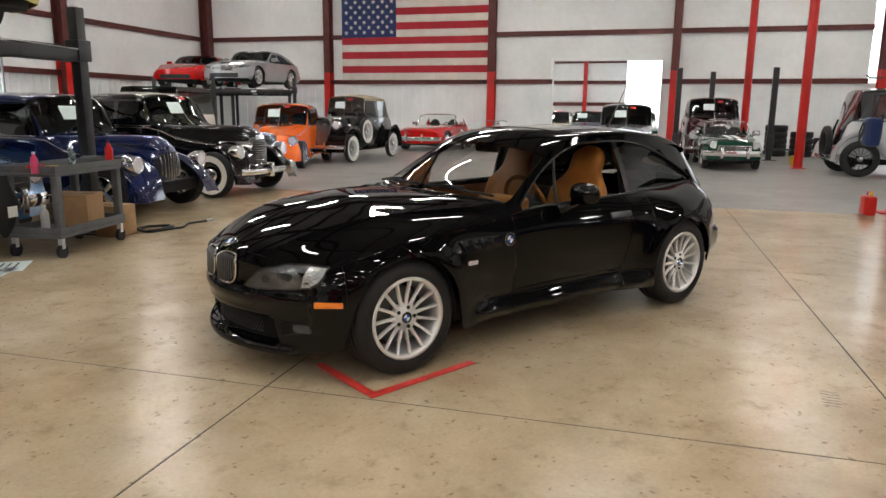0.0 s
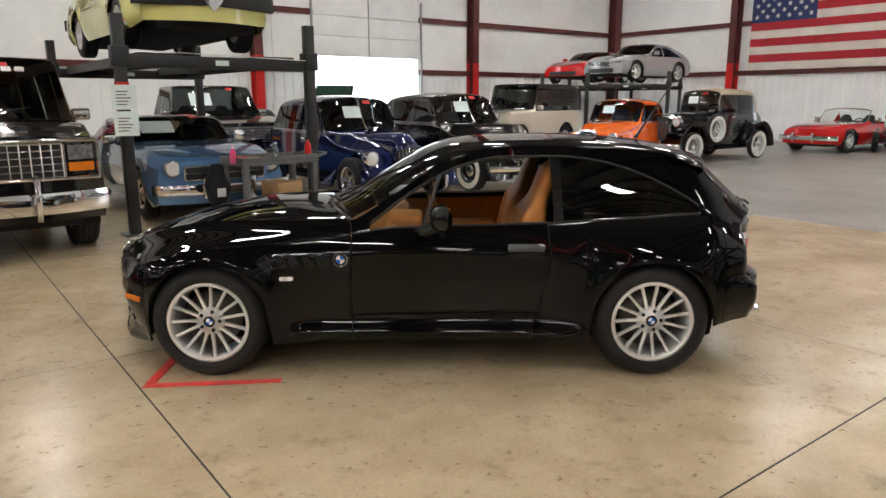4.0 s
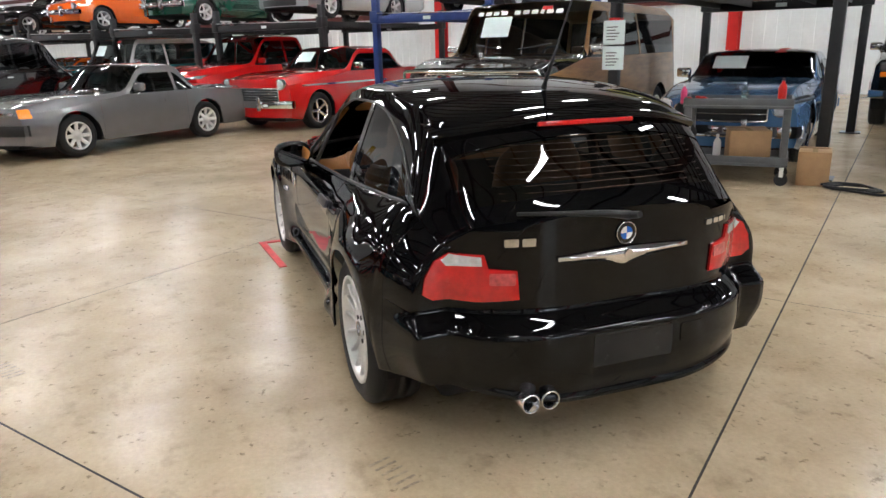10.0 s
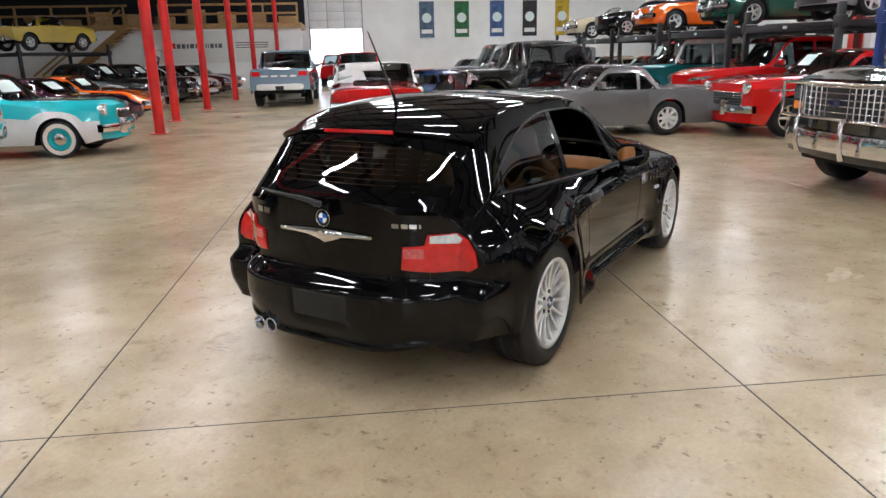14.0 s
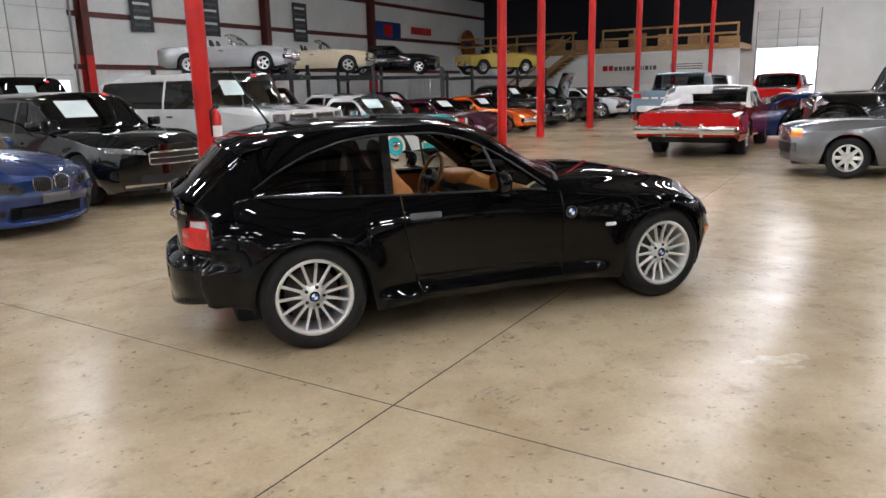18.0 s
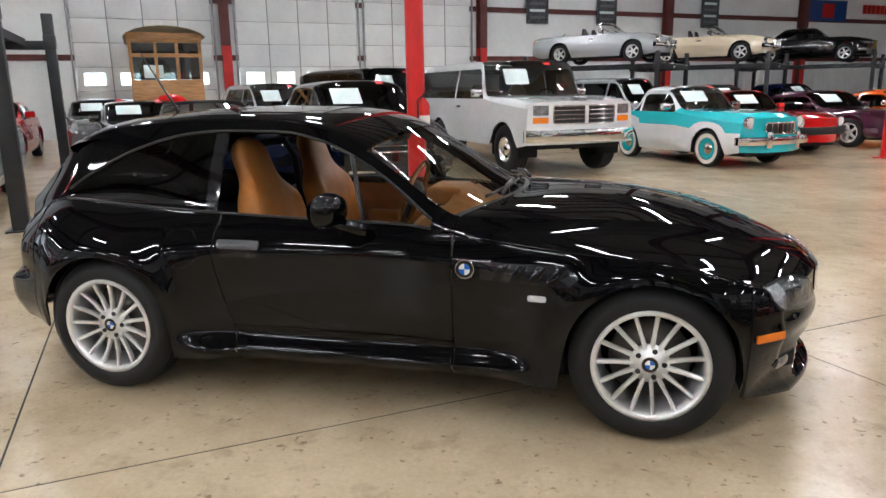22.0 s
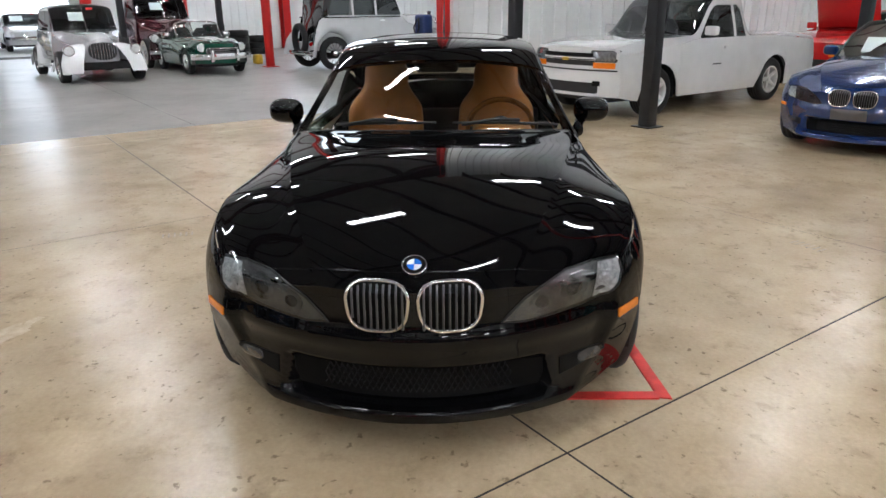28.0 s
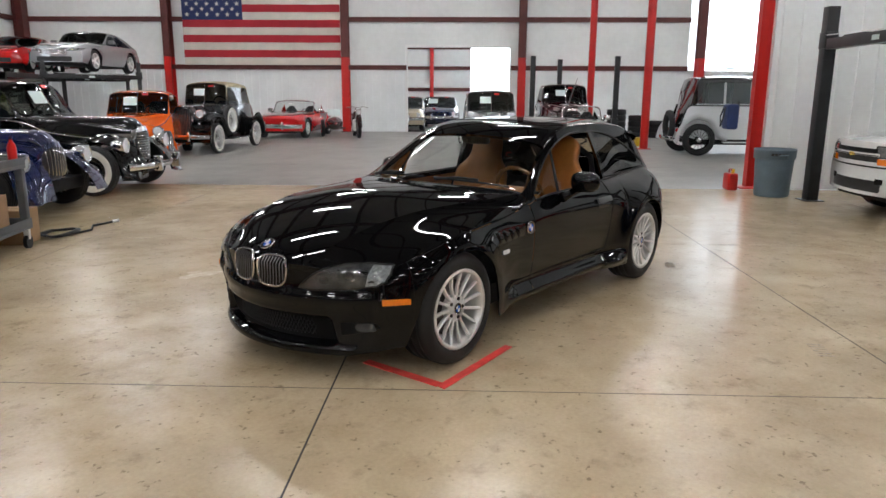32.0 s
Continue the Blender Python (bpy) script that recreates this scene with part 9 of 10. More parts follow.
def bottle(name, m, r, h, material, label, cap=None):
    o = thing(name, m, label, "bottle")
    part("bottle_body", lathe(bmesh.new(), [(0.0001, 0.0), (r, 0.002), (r, h * 0.62), (r * 0.8, h * 0.74), (r * 0.35, h * 0.84), (r * 0.35, h * 0.92)], 20, "Z"), material, o)
    part("cap", lathe(bmesh.new(), [(r * 0.42, h * 0.90), (r * 0.42, h), (0.0001, h)], 14, "Z"), cap or M_WHITEP, o)
    return o


bottle("water_bottle", at(-0.88, -4.40, 0.801), 0.034, 0.22, mat("clear_plastic", (0.7, 0.85, 0.8), 0.05, trans=0.9), "clear plastic water bottle with white cap")
bottle("spray_can", at(-0.30, -4.28, 0.801), 0.033, 0.20, mat("pink_plastic", (0.8, 0.08, 0.22), 0.3), "pink spray can on the cart")
bottle("spray_bottle", at(-1.25, -4.28, 0.801), 0.040, 0.27, M_RED, "red spray bottle hung by the cart", M_BLACKPL)
bottle("spray_bottle", at(-0.62, -4.55, 0.221), 0.040, 0.24, M_WHITEP, "white spray bottle on the lower shelf")
for u, v, r in ((-0.42, -4.35, 20), (-0.50, -4.50, 60)):
    o = thing("clamp", at(u, v, 0.803, r), "red handled spring clamp on the cart", "tool")
    part("jaw", mb(-0.09, 0.02, -0.012, 0.012, 0, 0.02, bev=0.004), M_DARKSTEEL, o)
    for s in (1, -1):
        part("grip", tube(bmesh.new(), [(0.0, 0, 0.02), (0.07, s * 0.03, 0.05), (0.13, s * 0.05, 0.06)], 0.013, 8), M_RED, o)
o = thing("tool_box", at(-0.58, -4.42, 0.801, 15), "small yellow and red tool pack", "tool")
part("pack", mb(-0.12, 0.12, -0.05, 0.05, 0, 0.045, bev=0.006), M_YELLOW, o)
o = thing("black_sack", at(-0.22, -4.62, 0.0, 0), "black cloth sack hung from the cart handle", "bag")
bm = bmesh.new()
rows = []
for k in range(13):
    z = 0.20 + 0.58 * k / 12
    rr = 0.15 * math.sin(min(1, (k + 0.6) / 7.0) * math.pi / 2) * (1 - 0.55 * max(0, (k - 6) / 6))
    rows.append([(rr * (1 + 0.12 * math.sin(3 * a + k)) * math.cos(a), rr * 0.8 * math.sin(a), z) for a in np.linspace(0, 2 * math.pi, 21)])
sheet(bm, rows)
part("cloth", bm, mat("black_cloth", (0.012, 0.012, 0.013), 0.9, vary=0.2, bump=0.3, bscale=25), o)
part("print", mb(-0.05, 0.05, 0.115, 0.122, 0.40, 0.50), M_WHITEP, o)
for u, v, r in ((0.32, -4.25, 25), (0.05, -4.32, 35), (0.55, -4.42, 10)):
    o = thing("paper_sheet", at(u, v, 0.0, r), "white printed paper sheet lying on the floor", "paper", "sheets on the floor")
    part("page", mb(-0.22, 0.22, -0.15, 0.15, 0.001, 0.0025), M_PAPER, o)
    for q in range(3):
        part("printed_line", mb(-0.15, 0.12, -0.08 + 0.06 * q, -0.06 + 0.06 * q, 0.0028, 0.0034), M_INK, o)
o = thing("air_hose", at(-2.0, -4.35, 0), "coiled black rubber air hose on the floor", "hose")
part("coil", tube(bmesh.new(), [((0.20 + 0.05 * math.sin(3 * a)) * math.cos(a) + 0.03 * a / 6, (0.16 + 0.03 * math.cos(2 * a)) * math.sin(a), 0.016 + 0.008 * (a / 6.28)) for a in np.linspace(0, 19, 90)], 0.012, 7), M_RUBBER, o)
part("loose_end", tube(bmesh.new(), [(0.15, 0.1, 0.014), (-0.2, 0.22, 0.013), (-0.45, 0.1, 0.013), (-0.7, 0.2, 0.013)], 0.012, 7), M_RUBBER, o)
part("coupling", rod(bmesh.new(), (-0.7, 0.2, 0.016), (-0.78, 0.23, 0.016), 0.016, n=10), M_ALU, o)

# ---- by the partition ----
can = thing("trash_can", at(-5.55, 4.58), "round blue-grey plastic trash can with rim", "trash can")
M_CAN = mat("blue_grey_plastic", (0.12, 0.17, 0.215), 0.5, vary=0.1, scale=6, bump=0.05, bscale=90)
part("barrel", lathe(bmesh.new(), [(0.0001, 0.004), (0.23, 0.0), (0.245, 0.02), (0.275, 0.60), (0.280, 0.66), (0.272, 0.66), (0.240, 0.03), (0.0001, 0.03)], 40, "Z"), M_CAN, can)
part("rim_band", lathe(bmesh.new(), [(0.278, 0.56), (0.292, 0.565), (0.295, 0.68), (0.302, 0.69), (0.296, 0.71), (0.275, 0.705), (0.272, 0.60)], 40, "Z"), M_CAN, can)
for k in range(5):
    part("moulded_letter", mb(-0.02, 0.02, -0.303, -0.298, 0.615, 0.655, m=pose(0, 0, 0, 0, 0, 62 + 9 * k)), M_BLACKPL, can)
for s in (1, -1):
    part("grip", tube(bmesh.new(), [(0.29 * s, -0.07, 0.60), (0.335 * s, -0.05, 0.63), (0.335 * s, 0.05, 0.63), (0.29 * s, 0.07, 0.60)], 0.014, 8), M_CAN, can)
o = thing("hose_reel", at(-6.45, 4.20, 0.95, 0), "blue cord reel box hung on the red column", "reel")
part("case", mb(-0.14, 0.14, -0.09, 0.09, 0, 0.40, bev=0.04, seg=3), mat("blue_plastic", (0.012, 0.03, 0.12), 0.4, vary=0.1), o)
part("cord", tube(bmesh.new(), [(0.0, -0.095, 0.35), (0.08, -0.14, 0.2), (0.0, -0.15, 0.05), (-0.09, -0.13, 0.2), (0.0, -0.12, 0.33)], 0.012, 7), M_BLACKPL, o)
part("bracket", mb(-0.03, 0.03, 0.09, 0.12, 0.1, 0.45), M_DARKSTEEL, o)
o = thing("fuel_can", at(-6.2, 4.2), "small red steel fuel can on the floor", "fuel can")
part("can_body", mb(-0.13, 0.13, -0.08, 0.08, 0, 0.27, bev=0.03, seg=3), M_RED, o)
part("spout", tube(bmesh.new(), [(0.07, 0, 0.27), (0.10, 0, 0.34)], [0.025, 0.018], 10), M_YELLOW, o)
part("can_handle", tube(bmesh.new(), [(-0.09, 0, 0.27), (-0.07, 0, 0.33), (0.02, 0, 0.33), (0.05, 0, 0.27)], 0.01, 7), M_RED, o)
o = thing("coat_hook", at(-6.5, 4.22, 1.9), "black steel hook rail on the column", "hook")
part("hook", tube(bmesh.new(), [(0, 0.05, 0), (0, -0.12, 0), (0, -0.16, 0.04)], 0.012, 7), M_DARKSTEEL, o)
ext = thing("fire_extinguisher", at(2.0, 4.79, 0.78), "red fire extinguisher with white label on the column", "fire extinguisher")
part("cylinder", lathe(bmesh.new(), [(0.0001, 0.0), (0.06, 0.005), (0.066, 0.03), (0.066, 0.40), (0.05, 0.45), (0.022, 0.48), (0.022, 0.50)], 26, "Z"), M_RED, ext)
part("label_band", lathe(bmesh.new(), [(0.0665, 0.14), (0.0670, 0.145), (0.0670, 0.28), (0.0665, 0.285)], 26, "Z"), M_WHITEP, ext, "white instruction label")
part("valve", mb(-0.02, 0.05, -0.015, 0.015, 0.50, 0.545, bev=0.006), M_DARKSTEEL, ext)
part("lever", tube(bmesh.new(), [(0, 0, 0.545), (0.09, 0, 0.565)], 0.008, 6), M_DARKSTEEL, ext)
part("discharge_hose", tube(bmesh.new(), [(-0.02, 0, 0.52), (-0.09, 0, 0.47), (-0.085, 0, 0.15)], 0.011, 7), M_BLACKPL, ext)
part("wall_bracket", mb(-0.02, 0.02, 0.06, 0.08, 0.2, 0.42), M_DARKSTEEL, ext)
for k, (u, v, z, t) in enumerate(((-20.4, 5.3, 0, 5), (-20.3, 6.05, 0, 4), (-20.6, 6.8, 0, 3))):
    for q in range(t):
        o = thing("tyre", at(u, v, 0.10 + 0.20 * q), "worn black tyre lying in a stack", "tyre", "stacked tyres")
        part("tyre_carcass", lathe(bmesh.new(), [(0.20, -0.08), (0.23, -0.10), (0.31, -0.10), (0.34, -0.07), (0.34, 0.07), (0.31, 0.10), (0.23, 0.10), (0.20, 0.08)], 30, "Z"), M_RUBBER, o)
o = thing("jug", at(-16.2, 5.1), "yellow plastic jug by the red column", "jug")
part("jug_body", mb(-0.16, 0.16, -0.1, 0.1, 0, 0.26, bev=0.05, seg=3), M_YELLOW, o)

# ---- motorcycle with sidecar ----
moto = thing("motorcycle", at(-19.6, -3.9, 0, 15), "maroon motorcycle with chrome handlebar", "motorcycle")
for x in (0.72, -0.72):
    wheel(moto, x, 0, 0.33, 0.33, 0.22, 0.11, "wire", 1, 0, M_CHROME)
    part("mudguard", fender(smooth_path([(x + 0.36, 0.38), (x + 0.2, 0.64), (x, 0.70), (x - 0.22, 0.64), (x - 0.37, 0.34)], 14), -0.07, 0.07, 0.04, 0.02), C_MAROON, moto)
part("tank", lathe(bmesh.new(), [(0.0001, -0.28), (0.10, -0.22), (0.15, 0.0), (0.13, 0.2), (0.0001, 0.28)], 20, m=pose(0.12, 0, 0.78, 0, 0, -90)), C_MAROON, moto)
part("engine", mb(-0.22, 0.22, -0.13, 0.13, 0.22, 0.62, bev=0.05), M_ALU, moto)
part("saddle", mb(-0.50, -0.12, -0.14, 0.14, 0.72, 0.82, bev=0.05, seg=3), M_BLACKPL, moto)
part("fork", tube(bmesh.new(), [(0.72, 0.08, 0.33), (0.52, 0.08, 1.0)], 0.025, 8), M_CHROME, moto)
part("fork", tube(bmesh.new(), [(0.72, -0.08, 0.33), (0.52, -0.08, 1.0)], 0.025, 8), M_CHROME, moto)
part("handlebar", tube(bmesh.new(), [(0.30, 0.38, 1.02), (0.46, 0.2, 1.06), (0.52, 0, 1.02), (0.46, -0.2, 1.06), (0.30, -0.38, 1.02)], 0.014, 8), M_CHROME, moto)
lamp_round(moto, (0.70, 0, 0.88), 0.09, deep=0.08)
side = thing("sidecar", at(-19.9, -4.75, 0, 15), "maroon sidecar with small windscreen", "sidecar")
bm = bmesh.new()
rows = []
for k in range(15):
    t = k / 14
    rr = math.sin(min(1, t * 2.2 + 0.12) * math.pi / 2) * (1 if t < 0.8 else 1 - 0.4 * ((t - 0.8) / 0.2))
    rows.append([(0.85 - 1.6 * t, 0.30 * rr * math.cos(a), 0.48 + 0.24 * rr * math.sin(a)) for a in np.linspace(0, 2 * math.pi, 21)])
sheet(bm, rows)
part("sidecar_body", bm, C_MAROON, side)
part("small_screen", mb(0.10, 0.115, -0.22, 0.22, 0.72, 0.95, bev=0.004, m=pose(0, 0, 0, 0, -8, 0)), M_PAPER, side)
wheel(side, 0, -0.40, 0.30, 0.30, 0.2, 0.11, "wire", -1, 0, M_CHROME)
part("axle", rod(bmesh.new(), (0, -0.4, 0.30), (0, 0.4, 0.30), 0.025, n=8), M_DARKSTEEL, side)

# ---- room behind the west doorway ----
annex = setting(thing("wall_annex", B), "bright white back room with red girts behind the doorway", "wall")
AU = -33.0
part("back_wall", mb(AU - 0.2, AU, -9.0, 0.15, 0.0, 6.0), M_VINYL, annex)
part("back_wall_head", mb(AU - 0.2, AU, 0.151, 3.6, 4.4, 6.0), M_VINYL, annex)
part("back_wall_end", mb(AU - 0.2, AU, 3.601, 9.0, 0.0, 6.0), M_VINYL, annex)
for v in (-9.2, 9.0):
    part("side_wall", mb(AU, U0 - 0.2, v, v + 0.2, 0, 6.0), M_VINYL, annex)
part("annex_roof", mb(AU - 0.2, U0 - 0.2, -9.2, 9.2, 6.0, 6.2), M_VINYL, annex)
for z in (1.75, 2.85, 3.9):
    part("girt", mb(AU + 0.004, AU + 0.12, -9.0, 0.15, z - 0.09, z + 0.09), M_GIRT, annex)
for v in (-6.0, -1.9):
    part("stud", mb(AU + 0.125, AU + 0.3, v - 0.1, v + 0.1, 0, 6.0), M_RED, annex)
part("annex_floor", mb(AU, U0 - 0.2, -9.0, 9.0, -0.2, -0.002), M_GREY, annex)
# strip lamps added out of view, only to brighten the back room
for v in (-3.5, 3.0):
    for u in (-30.0, -26.0):
        copy_thing(lamp0, at(u, v, 4.9))
for u, v, r, c, lab in ((-26.2, -2.7, 0, C_CREAM, "cream"), (-28.6, -1.3, 0, C_NAVY, "dark blue"), (-30.2, 0.9, 0, C_WHITE, "white"), (-27.0, 2.9, 0, C_GREEN, "green")):
    auto("sedan", lab + " car parked in the back room", at(u, v, 0, r), c, L=4.4, lamps="round", bump="chrome", style="disc", mirrors=False)
part("door_frame", mb(U0 - 0.2, U0 + 0.06, -2.52, -2.42, 0, 3.40), M_WALL, annex)
part("door_frame", mb(U0 - 0.2, U0 + 0.06, 1.65, 1.75, 0, 3.40), M_WALL, annex)
part("door_head", mb(U0 - 0.2, U0 + 0.06, -2.419, 1.649, 3.30, 3.40), M_WALL, annex)

M_GLOW = mat("overcast_glow", (0.93, 0.97, 1.0), 1.0, vary=0, emit=2.8)
for name, m, w, h, lab in (("backdrop_south", at(-10.5, V0 - 3.2, -0.2, 0), 14, 9, "hazy bright sky and yard beyond the overhead door"), ("backdrop_west", at(AU - 2.5, 2.0, -0.2, 90), 9, 9, "hazy bright yard beyond the back room"),
                           ("backdrop_north", at(4.0, V1 + 1.6, -0.2, 0), 20, 7, "hazy bright sky beyond the overhead doors"), ("backdrop_window", at(U0 - 1.4, 10.8, 0, 90), 7, 8, "hazy bright sky beyond the west window"), ("backdrop_east", at(U1 + 7.0, 2.3, -0.2, 90), 9, 6, "bright lit room beyond the east door")):
    setting(part(name, mb(-w / 2, w / 2, -0.02, 0.02, 0, h), M_GLOW, None, m=m), lab, "backdrop")

# ---- east end: mezzanine, stair, posters, door ----
MU = 38.0
mez = setting(thing("mezzanine", B), "white walled mezzanine store with timber railing", "mezzanine")
part("front_wall", mb(MU, MU + 0.15, 4.2, V1, 0, 3.30), M_WALL, mez)
part("deck", mb(MU - 0.1, U1, 4.2, V1, 3.301, 3.60), M_WOOD, mez)
for v in np.arange(4.3, V1 - 1, 1.9):
    part("rail_post", mb(MU - 0.05, MU + 0.05, v, v + 0.10, 3.601, 4.65), M_WOOD, mez)
for z in (4.05, 4.55):
    part("rail", mb(MU - 0.07, MU - 0.051, 4.3, 12.0, z, z + 0.12), M_WOOD, mez)
    part("rail", mb(MU - 0.07, MU - 0.051, 13.6, V1, z, z + 0.12), M_WOOD, mez)
# near-black sheets: the store's deep shade is put into their colour
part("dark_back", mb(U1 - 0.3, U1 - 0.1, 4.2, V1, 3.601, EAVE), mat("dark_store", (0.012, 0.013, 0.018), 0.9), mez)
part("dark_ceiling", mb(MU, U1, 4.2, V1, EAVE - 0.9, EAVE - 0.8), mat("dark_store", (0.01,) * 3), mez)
for k in range(9):
    v = 5.0 + 1.75 * k
    h = 0.4 + 0.5 * ((k * 37) % 7) / 7
    o = thing("stored_box", at(MU + 1.3, v, 3.60, 7 * k), "brown wooden crate stored on the mezzanine", "crate", "stored crates")
    part("crate_body", mb(-0.4, 0.4, -0.5, 0.5, 0, h, bev=0.01), M_CARD if k % 2 else M_WOOD, o)
stair = thing("staircase", B, "open timber staircase up to the mezzanine", "staircase")
for k in range(17):
    part("tread", mb(MU - 1.15, MU - 0.12, 18.0 - 0.27 * (k + 1) - 0.28, 18.0 - 0.27 * (k + 1), 0.20 * (k + 1) - 0.04, 0.20 * (k + 1)), M_WOOD, stair)
for u in (MU - 1.2, MU - 0.12):
    bm = bmesh.new()
    box(bm, u - 0.02, u + 0.02, 0, 5.75, -0.16, 0.10, m=Matrix.Translation((0, 18.0, 0.14)) @ Matrix.Rotation(radians(-36.5), 4, "X") @ Matrix.Scale(-1, 4, (0, 1, 0)))
    part("stringer", bm, M_WOOD, stair)
    bm = bmesh.new()
    box(bm, u - 0.02, u + 0.02, 0, 5.75, 0.95, 1.05, m=Matrix.Translation((0, 18.0, 0.14)) @ Matrix.Rotation(radians(-36.5), 4, "X") @ Matrix.Scale(-1, 4, (0, 1, 0)))
    part("stair_rail", bm, M_WOOD, stair)
sign = thing("wall_sign", at(MU - 0.02, 9.3, 2.15, 0), "wide white gallery sign with red and grey lettering shapes", "sign")
part("board", mb(-0.02, 0.0, -3.6, 3.2, -0.7, 1.05), mat("sign_white", (0.74, 0.73, 0.70), 0.5, vary=0.03), sign)
y = 2.6
for wd, c in ((0.30, M_RED), (0.28, M_RED), (0.2, M_INK), (0.2, M_INK), (0.12, M_INK), (0.22, M_INK), (0.22, M_INK), (0.2, M_INK), (0.06, M_INK), (0.06, M_INK), (0.2, M_INK), (0.12, M_INK), (0.2, M_INK)):
    part("letter_bar", mb(-0.026, -0.021, y - wd, y, 0.12, 0.42 if c is M_RED else 0.36), c, sign)
    y -= wd + 0.07
for q in range(3):
    part("text_line", mb(-0.026, -0.021, -3.2, -1.4, 0.1 + 0.13 * q, 0.15 + 0.13 * q), M_INK, sign)
overhead_door("door_5", at(U1 + 0.08, 2.3, 0, -90), 3.2, 2.1, z0=3.35, rows=4, cols=3, lit=False)
for v, c in ((-3.45, (0.10, 0.16, 0.26)), (-5.7, (0.02, 0.14, 0.05)), (-8.0, (0.06, 0.12, 0.30)), (-10.15, (0.02, 0.02, 0.022)), (-12.3, (0.55, 0.38, 0.02))):
    o = thing("banner", at(U1 - 0.02, v, 2.72, 0), "tall printed car banner on the white wall", "banner", "wall banners")
    part("sheet_cloth", mb(-0.012, 0.0, -0.47, 0.47, 0, 2.2), mat("banner_%d" % (v * 10), c, 0.6, vary=0.3, scale=3), o)
    part("printed_disc", rod(bmesh.new(), (-0.020, 0, 1.2), (-0.0125, 0, 1.2), 0.3, n=24), M_PAPER, o)
    part("printed_band", mb(-0.018, -0.0125, -0.35, 0.35, 0.25, 0.5), M_ALU, o)
for u in (13.6, 16.9, 22.4):
    o = thing("banner", at(u, V1 - 0.16, 3.85, 0), "dark printed banner hung on the wall", "banner", "north wall banners")
    part("sheet_cloth", mb(-0.5, 0.5, -0.012, 0, 0, 1.8), mat("banner_dark", (0.07, 0.075, 0.085), 0.6, vary=0.5, scale=7), o)
    for q in range(6):
        part("printed_bar", mb(-0.35, 0.35, -0.018, -0.0125, 0.2 + 0.26 * q, 0.3 + 0.26 * q), M_PAPER if q % 2 else M_INK, o)
o = thing("wall_sign", at(29.7, V1 - 0.16, 4.3), "blue advertising sign with red and white shape", "sign")
part("plate", mb(-1.25, 1.25, -0.03, 0, 0, 0.95, bev=0.01), mat("sign_blue", (0.01, 0.05, 0.22), 0.4), o)
part("emblem_panel", mb(-0.4, 0.4, -0.036, -0.031, 0.15, 0.8), M_RED, o)
o = thing("wall_sign", at(33.2, V1 - 0.16, 4.7), "red lettered advertising sign", "sign")
for q in range(7):
    part("letter_block", mb(-1.1 + 0.32 * q, -1.1 + 0.32 * q + 0.25, -0.04, 0, 0, 0.42, bev=0.01), M_RED, o)
o = thing("round_sign", at(39.0, V1 - 0.16, 4.3), "round orange rusted advertising sign", "sign")
part("disc", rod(bmesh.new(), (0, -0.05, 0), (0, 0, 0), 1.0, n=40), mat("rusty_orange", (0.42, 0.13, 0.04), 0.5, vary=0.3, scale=2), o)
part("emblem_panel", mb(-0.5, 0.5, -0.056, -0.051, -0.15, 0.15), mat("sign_blue", (0.01,) * 3), o)

# ---- wooden trolley bus ----
tb = thing("trolley_bus", at(-0.45, 19.6, 0, -90), "old wooden trolley bus with red front fender", "bus")
M_OAK = mat("varnished_oak", (0.42, 0.21, 0.07), 0.35, vary=0.22, scale=3, coat=0.4, stretch=(1, 1, 7))
part("body_lower", mb(-2.1, 1.6, -0.95, 0.95, 0.7, 1.75, bev=0.03), M_OAK, tb)
for y in (-0.95, -0.30, 0.25, 0.87):
    part("window_post", mb(1.48, 1.6, y, y + 0.08, 1.751, 2.75), M_OAK, tb)
for y in (-0.95, 0.87):
    for x in (-2.1, -1.2, -0.3, 0.6):
        part("window_post", mb(x, x + 0.08, y, y + 0.08, 1.751, 2.75), M_OAK, tb)
part("mid_rail", mb(1.49, 1.605, -0.95, 0.95, 2.36, 2.46), M_OAK, tb)
part("pane", mb(1.53, 1.545, -0.86, 0.86, 1.76, 2.74), G_MID, tb)
part("header", mb(-2.1, 1.62, -0.97, 0.97, 2.751, 3.02, bev=0.02), M_OAK, tb)
bm = bmesh.new()
sheet(bm, [[(x, 1.08 * math.sin(a), 2.80 + 0.38 * math.cos(a)) for a in np.linspace(-1.35, 1.35, 17)] for x in (-2.2, 1.85)])
bmesh.ops.solidify(bm, geom=bm.faces[:], thickness=0.04)
part("roof", bm, mat("cream_canvas", (0.5, 0.42, 0.3), 0.7), tb)
part("fender_cowl", lathe(bmesh.new(), [(0.0001, 0.16), (0.5, 0.13), (0.62, 0.0)], 24, m=pose(1.75, 0, 0.75, 0, 0, -90)), C_RED, tb, "red rounded front cowl")
part("notice", mb(1.548, 1.55, -0.6, -0.1, 1.8, 2.15), M_PAPER, tb)
for x in (1.3, -1.4):
    for s in (1, -1):
        wheel(tb, x, s * 0.85, 0.42, 0.42, 0.25, 0.2, "disc", s, 0, C_RED)
part("chassis", mb(-2.0, 1.9, -0.6, 0.6, 0.45, 0.70), M_UNDER, tb)
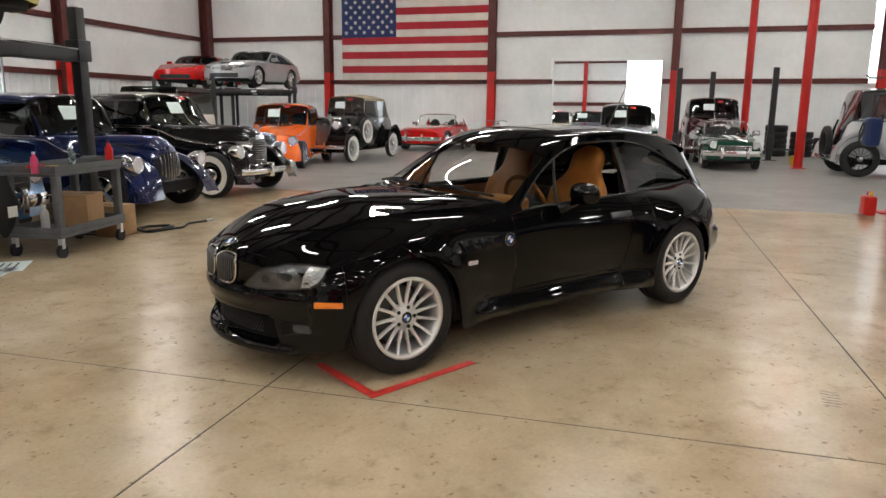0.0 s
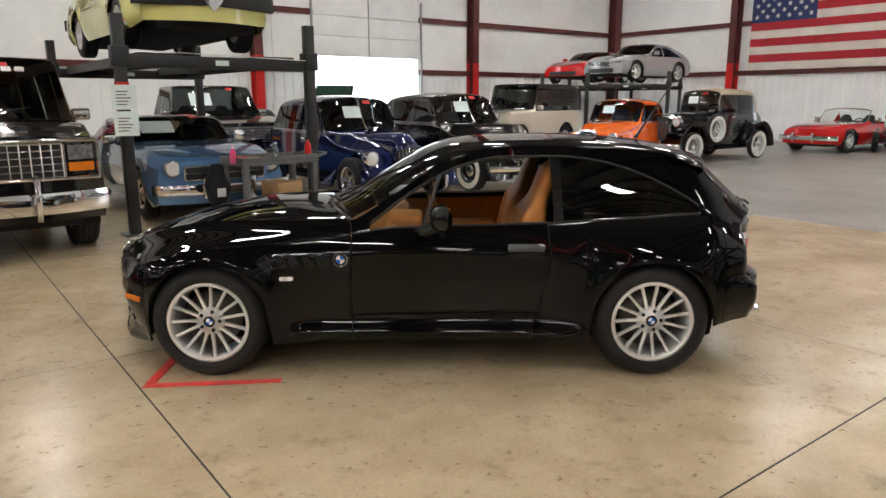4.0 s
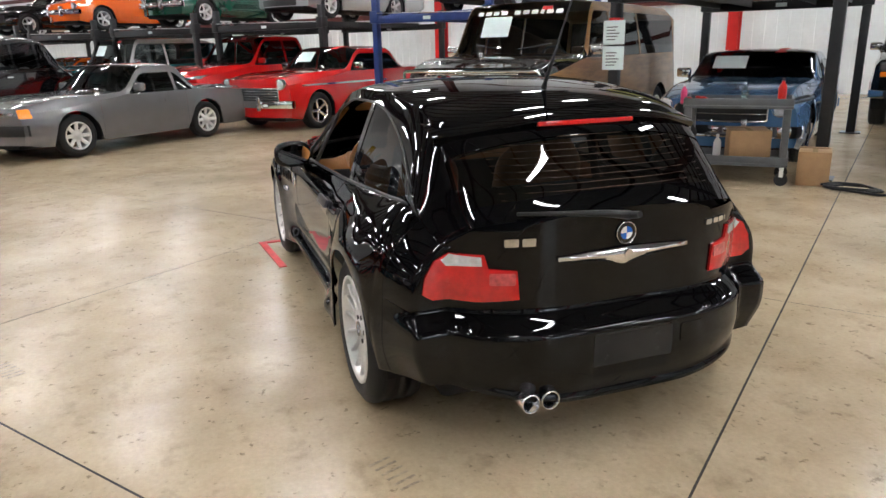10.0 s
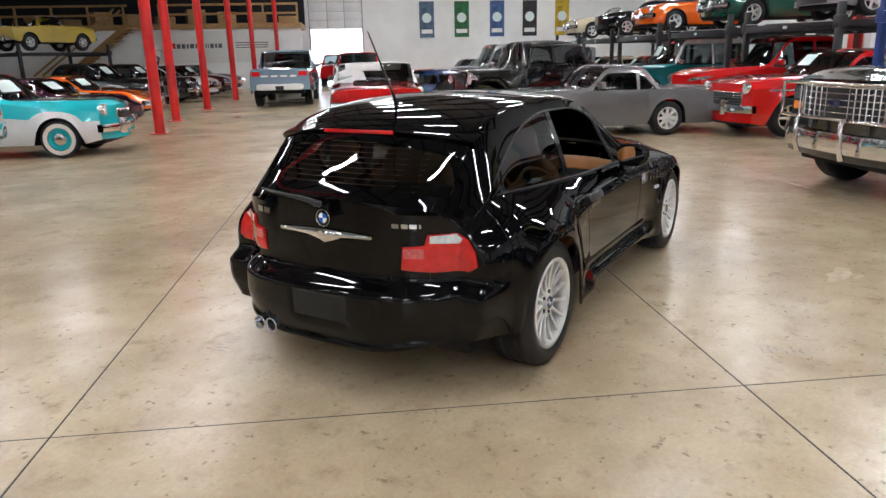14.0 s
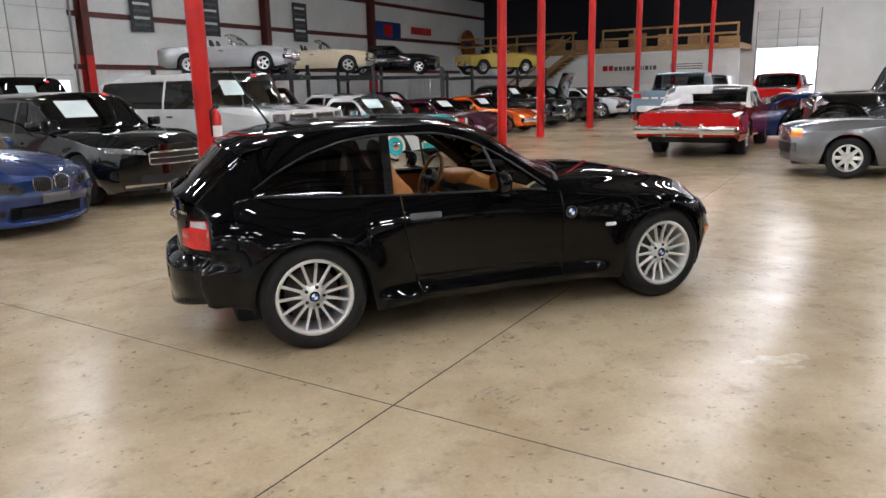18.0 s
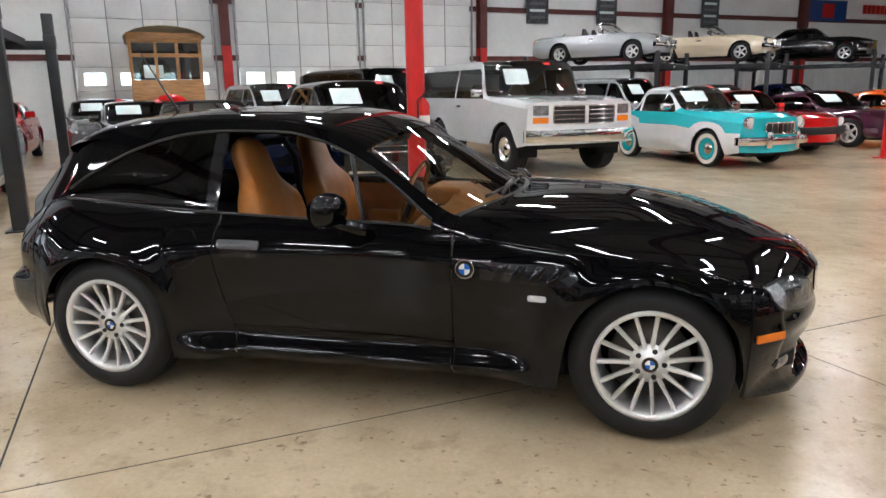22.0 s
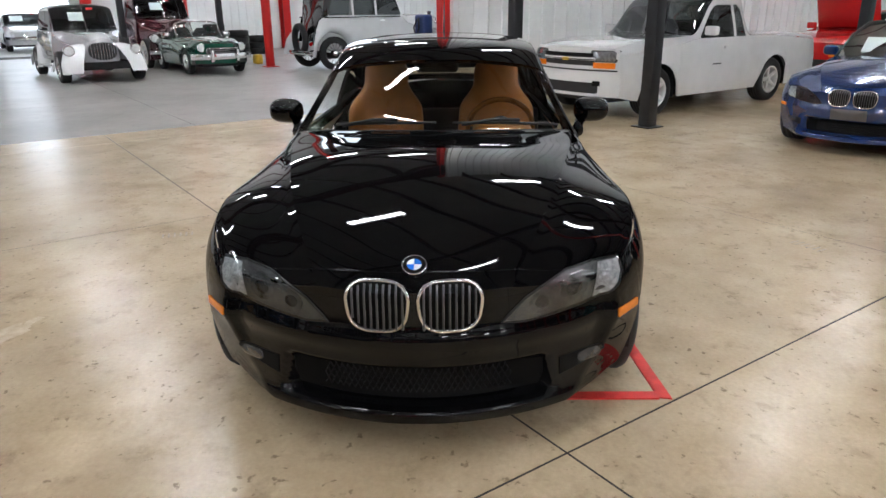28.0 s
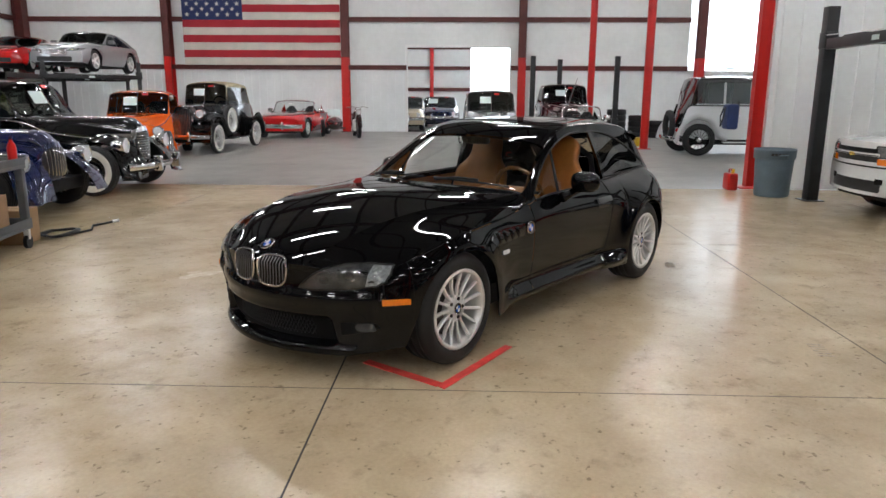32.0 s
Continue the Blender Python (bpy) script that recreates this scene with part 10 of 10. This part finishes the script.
# wall outlets and pipes on the south and west walls
for u, v, r in ((-2.2, V0 + 0.1, 0), (-6.9, V0 + 0.1, 0), (8.9, V0 + 0.1, 0)):
    o = tagged(thing("conduit", at(u, v, 0, r)), "grey vertical electric conduit with box", "conduit", "wall conduits")
    part("pipe", rod(bmesh.new(), (0, 0, 0.6), (0, 0, 6.0), 0.02, n=8), M_ALU, o)
    part("junction_box", mb(-0.08, 0.08, -0.03, 0.05, 1.2, 1.45, bev=0.01), M_ALU, o)


# ---- tyre prints on the floor ----
M_PRINT = mat("tyre_print_grey", (0.33, 0.255, 0.16), 0.5, vary=0.3, scale=30)
for cx, cy, ang in ((-0.53, -1.82, 20), (-1.82, 0.84, -70), (-0.31, 2.34, 120)):
    pr = thing("tyre_print", pose(cx, cy, 0.0, 0, 0, ang), "faint grey tyre print on the concrete floor", "floor mark")
    for k in range(6):
        part("tread_mark", mb(-0.045, 0.045, -0.10 + 0.038 * k, -0.088 + 0.038 * k, 0.0, 0.0012), M_PRINT, pr, flat=True)

# ---- pale worn patch on the floor ----
random.seed(11)
scuff = thing("floor_scuff", pose(1.02, -2.04, 0.0, 0, 0, -24), "pale worn patch rubbed into the concrete floor", "floor mark")
M_SCUFF = mat("worn_concrete", (0.52, 0.435, 0.315), 0.26, vary=0.22, scale=16, dark=(0.44, 0.345, 0.225))
for cx, cy, ra, rb in ((0.0, 0.0, 0.15, 0.075), (0.13, 0.05, 0.07, 0.05), (-0.17, -0.03, 0.05, 0.03), (0.05, -0.10, 0.06, 0.022)):
    bm = bmesh.new()
    ring = [(cx + ra * k * math.cos(t), cy + rb * k * math.sin(t)) for t, k in ((2 * math.pi * i / 26, random.uniform(0.72, 1.12)) for i in range(26))]
    up_, lo_ = [bm.verts.new((x, y, 0.0010)) for x, y in ring], [bm.verts.new((x, y, 0.0)) for x, y in ring]
    bm.faces.new(up_)
    for i in range(26):
        bm.faces.new((lo_[i], lo_[(i + 1) % 26], up_[(i + 1) % 26], up_[i]))
    bmesh.ops.recalc_face_normals(bm, faces=bm.faces[:])
    part("worn_spot", bm, M_SCUFF, scuff, flat=True)
